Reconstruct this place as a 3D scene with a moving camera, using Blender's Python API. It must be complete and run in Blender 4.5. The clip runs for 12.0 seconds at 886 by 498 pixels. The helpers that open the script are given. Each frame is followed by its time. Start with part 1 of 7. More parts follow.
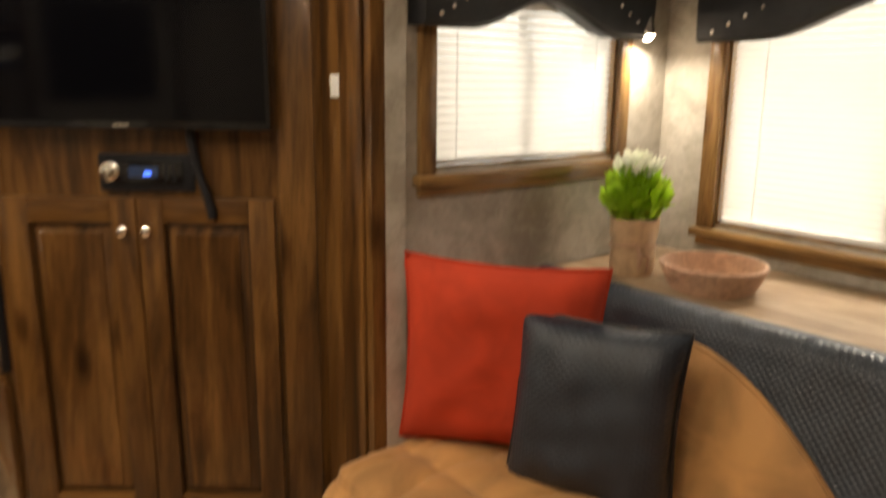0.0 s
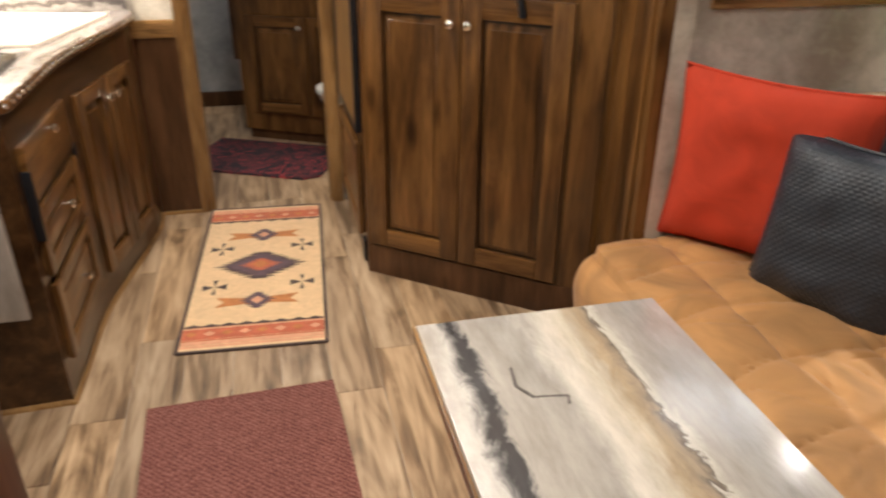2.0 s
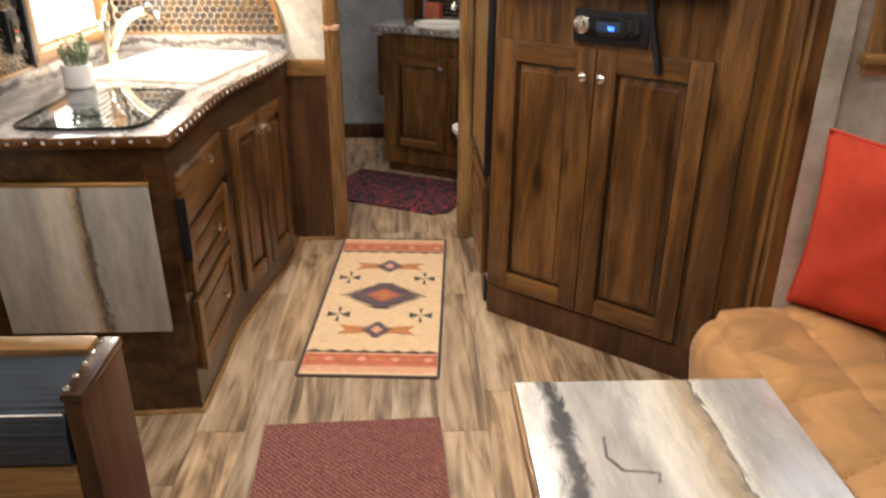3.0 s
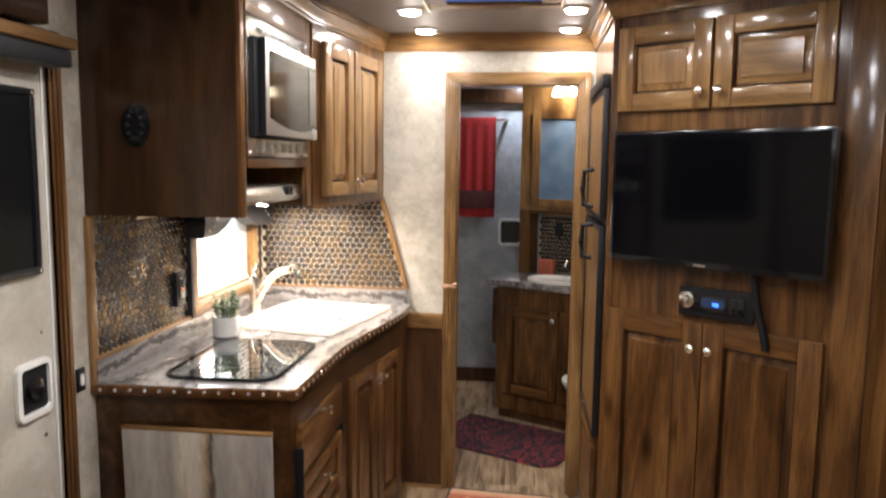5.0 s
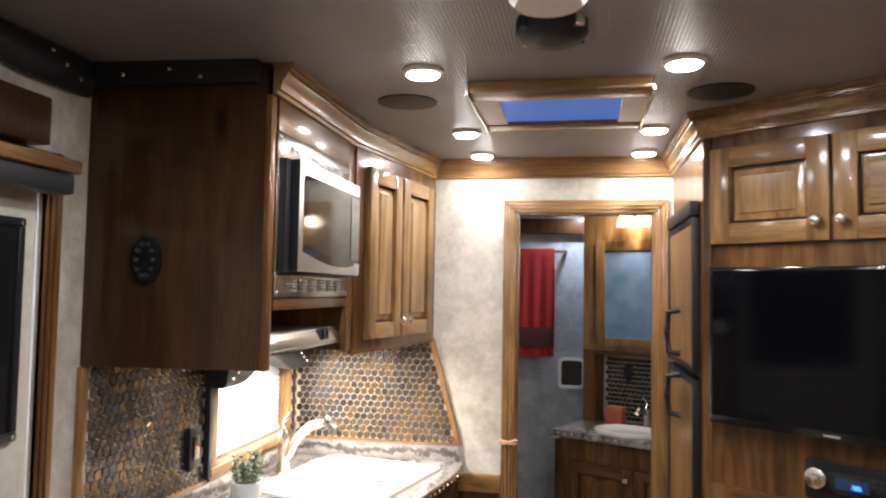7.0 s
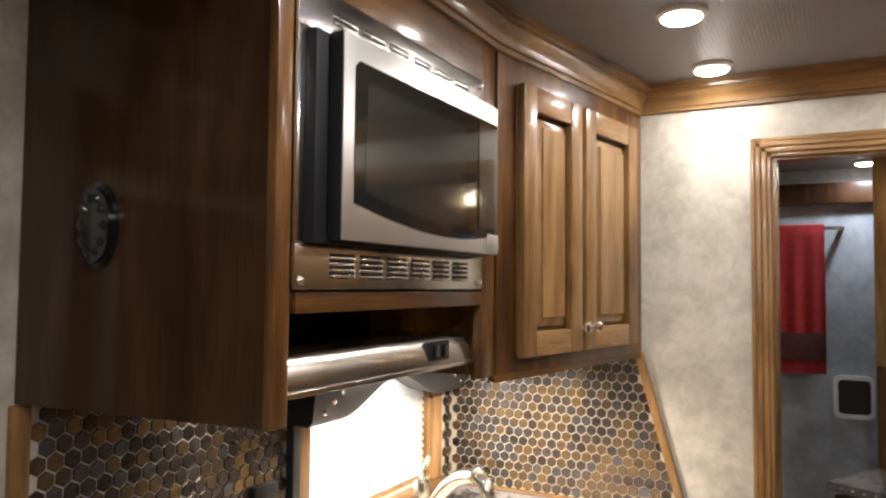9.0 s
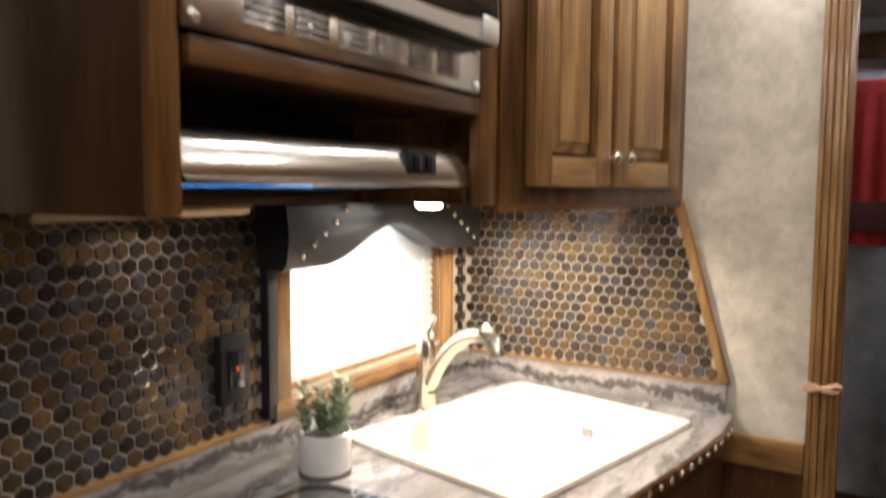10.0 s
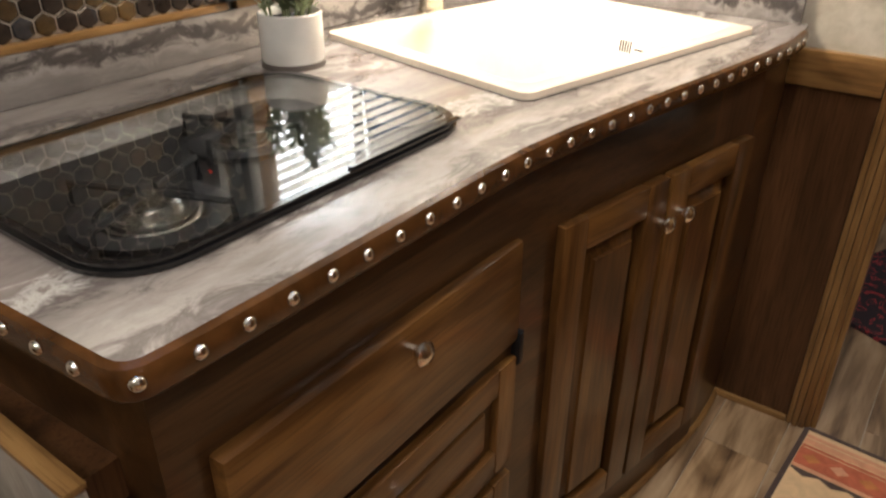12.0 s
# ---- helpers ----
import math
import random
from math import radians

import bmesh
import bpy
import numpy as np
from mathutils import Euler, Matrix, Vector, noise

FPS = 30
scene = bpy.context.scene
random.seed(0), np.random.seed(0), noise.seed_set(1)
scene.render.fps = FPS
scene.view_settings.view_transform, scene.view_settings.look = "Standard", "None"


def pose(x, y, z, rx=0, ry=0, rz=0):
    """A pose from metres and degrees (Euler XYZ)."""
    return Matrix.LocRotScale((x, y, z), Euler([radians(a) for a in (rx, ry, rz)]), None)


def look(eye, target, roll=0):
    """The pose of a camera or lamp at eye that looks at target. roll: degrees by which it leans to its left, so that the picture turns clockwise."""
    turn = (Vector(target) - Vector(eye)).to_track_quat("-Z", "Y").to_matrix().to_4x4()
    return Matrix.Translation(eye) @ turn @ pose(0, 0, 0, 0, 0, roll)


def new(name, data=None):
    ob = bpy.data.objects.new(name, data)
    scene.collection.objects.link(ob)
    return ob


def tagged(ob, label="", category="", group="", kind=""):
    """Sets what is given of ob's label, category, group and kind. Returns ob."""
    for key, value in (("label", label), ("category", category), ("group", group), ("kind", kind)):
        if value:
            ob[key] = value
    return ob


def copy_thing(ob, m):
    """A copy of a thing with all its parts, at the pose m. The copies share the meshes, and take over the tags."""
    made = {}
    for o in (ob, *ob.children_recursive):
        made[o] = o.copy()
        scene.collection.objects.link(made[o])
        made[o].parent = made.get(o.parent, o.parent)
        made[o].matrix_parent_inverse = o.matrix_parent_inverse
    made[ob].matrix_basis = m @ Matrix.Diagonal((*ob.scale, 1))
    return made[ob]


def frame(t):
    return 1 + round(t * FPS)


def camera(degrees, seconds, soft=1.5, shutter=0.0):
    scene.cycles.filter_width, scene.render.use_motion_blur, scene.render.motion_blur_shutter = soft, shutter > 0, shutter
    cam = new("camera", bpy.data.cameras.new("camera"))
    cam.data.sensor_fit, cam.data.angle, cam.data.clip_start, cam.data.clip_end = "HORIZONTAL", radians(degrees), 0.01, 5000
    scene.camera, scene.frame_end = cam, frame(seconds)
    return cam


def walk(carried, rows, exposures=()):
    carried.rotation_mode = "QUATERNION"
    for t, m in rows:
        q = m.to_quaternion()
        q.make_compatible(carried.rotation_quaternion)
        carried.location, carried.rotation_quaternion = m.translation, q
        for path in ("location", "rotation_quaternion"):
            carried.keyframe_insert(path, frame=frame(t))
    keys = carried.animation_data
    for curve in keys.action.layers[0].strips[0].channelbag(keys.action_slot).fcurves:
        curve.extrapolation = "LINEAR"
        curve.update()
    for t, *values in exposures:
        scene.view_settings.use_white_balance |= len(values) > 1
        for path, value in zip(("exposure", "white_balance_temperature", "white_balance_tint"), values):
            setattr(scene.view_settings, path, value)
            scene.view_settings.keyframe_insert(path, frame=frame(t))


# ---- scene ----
cam = camera(61.7, 12.0, soft=2.1, shutter=0.5)
PATH = [
    (0, (0.144, 0.317, 1.396), (1.355, 1.847, 0.958), 0.6),
    (0.5, (0.094, 0.124, 1.346), (1.095, 1.705, 0.64), 0.8),
    (1, (0.069, 0.04, 1.366), (0.923, 1.642, 0.527), 0.7),
    (1.5, (0.076, 0.017, 1.397), (0.765, 1.671, 0.508), 0.5),
    (2, (0.094, 0.007, 1.415), (0.512, 1.746, 0.521), 0.5),
    (2.5, (0.112, 0.004, 1.437), (0.291, 1.793, 0.559), 0.4),
    (3, (0.131, -0.012, 1.471), (0.207, 1.81, 0.65), 0.4),
    (3.2, (0.133, -0.017, 1.487), (0.169, 1.832, 0.725), 0.4),
    (4.8, (0.154, -0.105, 1.599), (-0.06, 1.861, 1.303), 0.5),
    (5, (0.143, -0.106, 1.6), (-0.088, 1.868, 1.369), 0.7),
    (5.5, (0.159, -0.114, 1.632), (-0.131, 1.862, 1.536), 0.7),
    (6, (0.144, -0.096, 1.644), (-0.164, 1.881, 1.654), 0.7),
    (6.5, (0.104, 0.05, 1.649), (-0.226, 2.021, 1.73), 0.6),
    (6.7, (0.068, 0.136, 1.637), (-0.261, 2.106, 1.736), 0.8),
    (8.3, (0.04, 0.977, 1.632), (-0.75, 2.81, 1.758), 0.6),
    (8.5, (0.018, 1.057, 1.641), (-0.823, 2.869, 1.749), 0.5),
    (9, (-0.06, 1.248, 1.617), (-0.998, 3.012, 1.715), 0.5),
    (9.5, (-0.104, 1.401, 1.545), (-1.097, 3.136, 1.589), 0.7),
    (10, (-0.112, 1.535, 1.462), (-1.147, 3.238, 1.295), 0.3),
    (10.5, (-0.096, 1.654, 1.4), (-1.169, 3.285, 0.967), 0.3),
    (11, (-0.079, 1.705, 1.343), (-1.177, 3.254, 0.712), 0.2),
    (11.5, (-0.102, 1.746, 1.27), (-1.168, 3.219, 0.436), 0.4),
    (12, (-0.128, 1.781, 1.239), (-1.157, 3.193, 0.265), 0.2),
]
EXPOSURES = (
    (0, 0.2, 7500, 10), (0.5, 1.2, 7400, 10), (1, 0.85, 6500, 10), (1.5, 0.7, 6350, 10), (2.5, 0.65, 6150, 10), (3.2, 0.75, 6050, 10), (5, 0.45, 5750, 10),
    (6.5, 0.55, 5550, 10), (8.5, -0.05, 5750, 10), (9.5, 0.1, 5900, 10), (10, -0.22, 5900, 10), (10.5, -1.1, 6000, 10), (11, -1.2, 6200, 10), (11.5, -0.9, 6250, 10), (12, -0.2, 6300, 10))
DOWN_W, UNDER_W, WIN_W = 3.4, 4.0, 5.5
walk(cam, [(t, look(eye, target, roll)) for t, eye, target, roll in PATH], exposures=EXPOSURES)

# ---- world and light ----
world = bpy.data.worlds.new("daylight")
scene.world = world
world.use_nodes = True
wn = world.node_tree.nodes
sky = wn.new("ShaderNodeTexSky")
sky.sky_type, sky.sun_disc, sky.sun_elevation, sky.sun_rotation = "NISHITA", False, radians(40), radians(100)
world.node_tree.links.new(sky.outputs[0], wn["Background"].inputs[0])
wn["Background"].inputs[1].default_value = 0.1
sun_data = bpy.data.lights.new("sun", "SUN")
sun_data.energy, sun_data.angle, sun_data.color = 2.5, radians(0.6), (1, 0.95, 0.87)
sun = new("sun", sun_data)
sun.matrix_basis = look((6, 1, 6), (0, 0, 0))


def area_light(name, m, sx, sy, watts, color, spread=180):
    data = bpy.data.lights.new(name, "AREA")
    data.shape, data.size, data.size_y, data.energy, data.color, data.spread = "RECTANGLE", sx, sy, watts, color, radians(spread)
    ob = new(name, data)
    ob.matrix_basis = m
    return ob


def disk_light(name, x, y, z, size, watts, color, spread=170):
    data = bpy.data.lights.new(name, "AREA")
    data.shape, data.size, data.energy, data.color, data.spread = "DISK", size, watts, color, radians(spread)
    ob = new(name, data)
    ob.matrix_basis = Matrix.Translation((x, y, z))
    return ob


CEIL, XW, XE, YN = 2.19, -1.165, 1.14, 3.395
DOWN_ROWS = (0.3, 0.9, 1.5, 2.09, 2.82, 3.24)
for gy in DOWN_ROWS:
    for gx in (-0.338, 0.296):
        disk_light("downlight_lamp", gx, gy, CEIL - 0.022, 0.07, DOWN_W * (0.72 if gy > 2.7 else 1.05), (1.0, 0.91, 0.79), 178)
for lx, ly, lw in ((-0.965, 2.88, 1.0), (-0.86, 3.08, 2.2), (-1.06, 2.3, 0.1)):
    disk_light("under_cabinet_lamp", lx, ly, 1.4, 0.05, lw * UNDER_W, (1.0, 0.85, 0.65))
disk_light("bath_lamp", 0.3, 4.5, CEIL - 0.03, 0.08, 3.6, (1.0, 0.86, 0.66))
disk_light("bath_lamp", 0.06, 5.05, CEIL - 0.03, 0.08, 2.6, (0.85, 0.92, 1.0))
# daylight in the window openings
area_light("window_daylight", look((XW - 0.09, 2.84, 1.24), (0, 2.84, 1.15)), 0.36, 0.38, WIN_W * 0.9, (0.92, 0.96, 1.0))
area_light("window_daylight", look((1.68, 1.99, 1.38), (1.68, 0, 1.3)), 0.7, 0.42, WIN_W * 0.6, (0.95, 0.97, 1.0))
area_light("window_daylight", look((2.42, 1.08, 1.3), (0, 1.08, 1.15)), 1.0, 0.7, WIN_W * 0.7, (0.95, 0.97, 1.0))


# ---- materials ----
def nodes_of(name):
    m = bpy.data.materials.new(name)
    m.use_nodes = True
    return m, m.node_tree.nodes, m.node_tree.links, m.node_tree.nodes["Principled BSDF"]


def plain(name, color, rough=0.5, metal=0.0, bump=0.0, scale=60.0, vary=0.12, coat=0.0, spec=0.5):
    """Paint, plastic or metal with a slight mottling and relief."""
    m, n, l, b = nodes_of(name)
    tc = n.new("ShaderNodeTexCoord")
    tex = n.new("ShaderNodeTexNoise")
    tex.inputs["Scale"].default_value, tex.inputs["Detail"].default_value = scale, 6
    l.new(tc.outputs["Object"], tex.inputs["Vector"])
    ramp = n.new("ShaderNodeValToRGB")
    ramp.color_ramp.elements[0].position, ramp.color_ramp.elements[1].position = 0.3, 0.7
    ramp.color_ramp.elements[0].color = (*[c * (1 - vary) for c in color], 1)
    ramp.color_ramp.elements[1].color = (*[min(1, c * (1 + vary)) for c in color], 1)
    l.new(tex.outputs["Fac"], ramp.inputs["Fac"])
    l.new(ramp.outputs["Color"], b.inputs["Base Color"])
    b.inputs["Roughness"].default_value, b.inputs["Metallic"].default_value = rough, metal
    b.inputs["Coat Weight"].default_value = coat
    b.inputs["Specular IOR Level"].default_value = spec
    if bump:
        bp = n.new("ShaderNodeBump")
        bp.inputs["Strength"].default_value, bp.inputs["Distance"].default_value = bump, 0.002
        l.new(tex.outputs["Fac"], bp.inputs["Height"])
        l.new(bp.outputs["Normal"], b.inputs["Normal"])
    return m


def ramp_of(n, stops):
    r = n.new("ShaderNodeValToRGB")
    e = r.color_ramp.elements
    while len(e) < len(stops):
        e.new(0.5)
    for k, (p, c) in enumerate(stops):
        e[k].position, e[k].color = p, (*c, 1)
    return r


def wood(name, axis, dark, mid, light, rough=0.36, coat=0.5, fine=1.0):
    """Stained knotty wood with the grain along one axis of the piece."""
    m, n, l, b = nodes_of(name)
    tc, oi = n.new("ShaderNodeTexCoord"), n.new("ShaderNodeObjectInfo")
    mul = n.new("ShaderNodeVectorMath")
    mul.operation = "MULTIPLY_ADD"
    mul.inputs[1].default_value = (7.3, 5.1, 9.7)
    l.new(oi.outputs["Random"], mul.inputs[0])
    l.new(tc.outputs["Object"], mul.inputs[2])

    def noise_tex(along, across, detail, distort, rough_n=0.6):
        mp = n.new("ShaderNodeMapping")
        mp.inputs["Scale"].default_value = [along if k == axis else across for k in range(3)]
        l.new(mul.outputs[0], mp.inputs["Vector"])
        t = n.new("ShaderNodeTexNoise")
        t.inputs["Scale"].default_value, t.inputs["Detail"].default_value = 1.0, detail
        t.inputs["Distortion"].default_value, t.inputs["Roughness"].default_value = distort, rough_n
        l.new(mp.outputs[0], t.inputs["Vector"])
        return t
    grain = noise_tex(2.0 * fine, 20 * fine, 8, 0.9)
    blotch = noise_tex(1.5, 8.0, 5, 0.9)
    pores = noise_tex(9, 240, 3, 0.0)
    mix = n.new("ShaderNodeMath")
    mix.operation, mix.inputs[1].default_value = "MULTIPLY_ADD", 0.45
    l.new(grain.outputs["Fac"], mix.inputs[0])
    half = n.new("ShaderNodeMath")
    half.operation, half.inputs[1].default_value = "MULTIPLY", 0.55
    l.new(blotch.outputs["Fac"], half.inputs[0])
    l.new(half.outputs[0], mix.inputs[2])
    r = ramp_of(n, [(0.33, dark), (0.48, mid), (0.65, light)])
    l.new(mix.outputs[0], r.inputs["Fac"])
    # knots
    mp = n.new("ShaderNodeMapping")
    mp.inputs["Scale"].default_value = [1.6 if k == axis else 4.5 for k in range(3)]
    l.new(mul.outputs[0], mp.inputs["Vector"])
    vor = n.new("ShaderNodeTexVoronoi")
    vor.inputs["Scale"].default_value = 1.3
    l.new(mp.outputs[0], vor.inputs["Vector"])
    kn = ramp_of(n, [(0.05, (0.3, 0.25, 0.22)), (0.17, (1, 1, 1))])
    l.new(vor.outputs["Distance"], kn.inputs["Fac"])
    pr = ramp_of(n, [(0.36, (0.72, 0.7, 0.68)), (0.5, (1, 1, 1))])
    l.new(pores.outputs["Fac"], pr.inputs["Fac"])
    last = r.outputs["Color"]
    for src in (kn, pr):
        mx = n.new("ShaderNodeMix")
        mx.data_type, mx.blend_type = "RGBA", "MULTIPLY"
        mx.inputs["Factor"].default_value = 1
        l.new(last, mx.inputs["A"])
        l.new(src.outputs["Color"], mx.inputs["B"])
        last = mx.outputs["Result"]
    l.new(last, b.inputs["Base Color"])
    b.inputs["Roughness"].default_value, b.inputs["Coat Weight"].default_value = rough, coat
    b.inputs["Coat Roughness"].default_value = 0.13
    b.inputs["Specular IOR Level"].default_value = 0.2
    bp = n.new("ShaderNodeBump")
    bp.inputs["Strength"].default_value, bp.inputs["Distance"].default_value = 0.18, 0.002
    l.new(grain.outputs["Fac"], bp.inputs["Height"])
    l.new(bp.outputs["Normal"], b.inputs["Normal"])
    return m


ALDER = ((0.02, 0.0078, 0.0027), (0.094, 0.041, 0.0115), (0.215, 0.102, 0.029))
# Lighter wood of casings and trim; upper doors use it for a lit tone.
GOLD = ((0.07, 0.033, 0.011), (0.215, 0.114, 0.04), (0.38, 0.22, 0.085))
WOOD_X, WOOD_Y, WOOD_Z = (wood("alder_" + "xyz"[k], k, *ALDER) for k in range(3))
GOLD_X, GOLD_Y, GOLD_Z = (wood("golden_alder_" + "xyz"[k], k, *GOLD) for k in range(3))
# Darker wood tone for the cabinet side, panel grooves, booth cap and shade box.
DARK_SIDE = wood("dark_side_wood", 2, (0.014, 0.006, 0.0026), (0.033, 0.015, 0.006), (0.06, 0.028, 0.011), 0.3, 0.6)
PANEL_Z = wood("dark_panel", 2, (0.03, 0.013, 0.006), (0.07, 0.031, 0.013), (0.12, 0.056, 0.024), 0.4, 0.2)
# Glaze and the shade below the worktop, both put into one dark tone.
GLAZED_SHADE_Y = wood("glazed_shaded_face", 1, (0.012, 0.005, 0.002), (0.05, 0.022, 0.008), (0.11, 0.052, 0.018), 0.32, 0.5)
LEDGE_Y = wood("ledge_plank", 1, (0.16, 0.1, 0.055), (0.33, 0.22, 0.13), (0.5, 0.37, 0.24), 0.5, 0.1)


def vinyl_planks():
    m, n, l, b = nodes_of("vinyl_plank")
    tc, oi = n.new("ShaderNodeTexCoord"), n.new("ShaderNodeObjectInfo")
    off = n.new("ShaderNodeVectorMath")
    off.operation = "MULTIPLY_ADD"
    off.inputs[1].default_value = (13.0, 17.0, 3.0)
    l.new(oi.outputs["Random"], off.inputs[0])
    l.new(tc.outputs["Object"], off.inputs[2])

    def tex(sx, sy, detail, distort):
        mp = n.new("ShaderNodeMapping")
        mp.inputs["Scale"].default_value = (sx, sy, 1)
        l.new(off.outputs[0], mp.inputs["Vector"])
        t = n.new("ShaderNodeTexNoise")
        t.inputs["Scale"].default_value, t.inputs["Detail"].default_value, t.inputs["Distortion"].default_value = 1, detail, distort
        l.new(mp.outputs[0], t.inputs["Vector"])
        return t
    a, c = tex(30, 2.0, 9, 0.8), tex(9, 1.8, 4, 1.9)
    mx = n.new("ShaderNodeMix")
    mx.data_type = "FLOAT"
    mx.inputs["Factor"].default_value = 0.5
    l.new(a.outputs["Fac"], mx.inputs["A"])
    l.new(c.outputs["Fac"], mx.inputs["B"])
    r = ramp_of(n, [(0.33, (0.07, 0.041, 0.022)), (0.44, (0.22, 0.148, 0.087)), (0.53, (0.39, 0.285, 0.185)), (0.66, (0.54, 0.425, 0.3))])
    l.new(mx.outputs["Result"], r.inputs["Fac"])
    tone = ramp_of(n, [(0.0, (0.76, 0.7, 0.65)), (0.35, (1.08, 1.0, 0.9)), (0.7, (0.88, 0.85, 0.83)), (1.0, (1.2, 1.08, 0.93))])
    l.new(oi.outputs["Random"], tone.inputs["Fac"])
    mul = n.new("ShaderNodeMix")
    mul.data_type, mul.blend_type = "RGBA", "MULTIPLY"
    mul.inputs["Factor"].default_value = 1
    l.new(r.outputs["Color"], mul.inputs["A"])
    l.new(tone.outputs["Color"], mul.inputs["B"])
    l.new(mul.outputs["Result"], b.inputs["Base Color"])
    b.inputs["Roughness"].default_value = 0.42
    bp = n.new("ShaderNodeBump")
    bp.inputs["Strength"].default_value, bp.inputs["Distance"].default_value = 0.2, 0.001
    l.new(a.outputs["Fac"], bp.inputs["Height"])
    l.new(bp.outputs["Normal"], b.inputs["Normal"])
    return m


VINYL = vinyl_planks()


def plaster(name, low, high, tint):
    """Mottled wall covering."""
    m, n, l, b = nodes_of(name)
    tc = n.new("ShaderNodeTexCoord")
    out = []
    for s, d in ((7.0, 6), (38.0, 4)):
        t = n.new("ShaderNodeTexNoise")
        t.inputs["Scale"].default_value, t.inputs["Detail"].default_value, t.inputs["Distortion"].default_value = s, d, 0.8
        l.new(tc.outputs["Object"], t.inputs["Vector"])
        out.append(t)
    mx = n.new("ShaderNodeMix")
    mx.data_type = "FLOAT"
    mx.inputs["Factor"].default_value = 0.3
    l.new(out[0].outputs["Fac"], mx.inputs["A"])
    l.new(out[1].outputs["Fac"], mx.inputs["B"])
    r = ramp_of(n, [(0.36, low), (0.5, tint), (0.62, high)])
    l.new(mx.outputs["Result"], r.inputs["Fac"])
    l.new(r.outputs["Color"], b.inputs["Base Color"])
    b.inputs["Roughness"].default_value = 0.6
    bp = n.new("ShaderNodeBump")
    bp.inputs["Strength"].default_value, bp.inputs["Distance"].default_value = 0.12, 0.002
    l.new(out[1].outputs["Fac"], bp.inputs["Height"])
    l.new(bp.outputs["Normal"], b.inputs["Normal"])
    return m


PLASTER = plaster("beige_mottled_wall", (0.33, 0.29, 0.235), (0.53, 0.49, 0.42), (0.43, 0.39, 0.325))
BATHWALL = plaster("grey_mottled_wall", (0.3, 0.31, 0.32), (0.46, 0.47, 0.48), (0.38, 0.39, 0.4))
DOORSKIN = plaster("beige_door_skin", (0.42, 0.38, 0.32), (0.56, 0.52, 0.45), (0.48, 0.44, 0.37))


def laminate(name, axis, length_axis, origin, width, stops, wob=0.16, fuzz=0.09):
    """Stone-look laminate: bands across one axis, wandering along another."""
    m, n, l, b = nodes_of(name)
    tc = n.new("ShaderNodeTexCoord")
    sep = n.new("ShaderNodeSeparateXYZ")
    l.new(tc.outputs["Object"], sep.inputs[0])
    mp = n.new("ShaderNodeMapping")
    mp.inputs["Scale"].default_value = [2.2 if k == length_axis else 5.0 for k in range(3)]
    l.new(tc.outputs["Object"], mp.inputs["Vector"])
    t1 = n.new("ShaderNodeTexNoise")
    t1.inputs["Scale"].default_value, t1.inputs["Detail"].default_value, t1.inputs["Distortion"].default_value = 1.0, 3, 0.6
    l.new(mp.outputs[0], t1.inputs["Vector"])
    mp2 = n.new("ShaderNodeMapping")
    mp2.inputs["Scale"].default_value = [7 if k == length_axis else 32 for k in range(3)]
    l.new(tc.outputs["Object"], mp2.inputs["Vector"])
    t2 = n.new("ShaderNodeTexNoise")
    t2.inputs["Scale"].default_value, t2.inputs["Detail"].default_value, t2.inputs["Roughness"].default_value = 1.0, 9, 0.7
    l.new(mp2.outputs[0], t2.inputs["Vector"])

    mp3 = n.new("ShaderNodeMapping")
    mp3.inputs["Scale"].default_value = [14 if k == length_axis else 30 for k in range(3)]
    l.new(tc.outputs["Object"], mp3.inputs["Vector"])
    t3 = n.new("ShaderNodeTexNoise")
    t3.inputs["Scale"].default_value, t3.inputs["Detail"].default_value, t3.inputs["Roughness"].default_value, t3.inputs["Distortion"].default_value = 1.0, 10, 0.72, 1.2
    l.new(mp3.outputs[0], t3.inputs["Vector"])

    def math_node(op, a, v):
        k = n.new("ShaderNodeMath")
        k.operation = op
        l.new(a, k.inputs[0])
        if not isinstance(v, (int, float)):
            l.new(v, k.inputs[1])
        else:
            k.inputs[1].default_value = v
        return k.outputs[0]
    u = math_node("DIVIDE", math_node("SUBTRACT", sep.outputs[axis], origin), width)
    w1 = math_node("MULTIPLY", math_node("SUBTRACT", t1.outputs["Fac"], 0.5), wob * 2)
    w2 = math_node("MULTIPLY", math_node("SUBTRACT", t3.outputs["Fac"], 0.5), fuzz * 2)
    u = math_node("ADD", math_node("ADD", u, w1), w2)
    r = ramp_of(n, stops)
    l.new(u, r.inputs["Fac"])
    fine = ramp_of(n, [(0.33, (0.72, 0.71, 0.7)), (0.66, (1.12, 1.12, 1.11))])
    l.new(t2.outputs["Fac"], fine.inputs["Fac"])
    mul = n.new("ShaderNodeMix")
    mul.data_type, mul.blend_type = "RGBA", "MULTIPLY"
    mul.inputs["Factor"].default_value = 0.9
    l.new(r.outputs["Color"], mul.inputs["A"])
    l.new(fine.outputs["Color"], mul.inputs["B"])
    l.new(mul.outputs["Result"], b.inputs["Base Color"])
    b.inputs["Roughness"].default_value, b.inputs["Coat Weight"].default_value, b.inputs["Coat Roughness"].default_value = 0.22, 0.4, 0.1
    return m


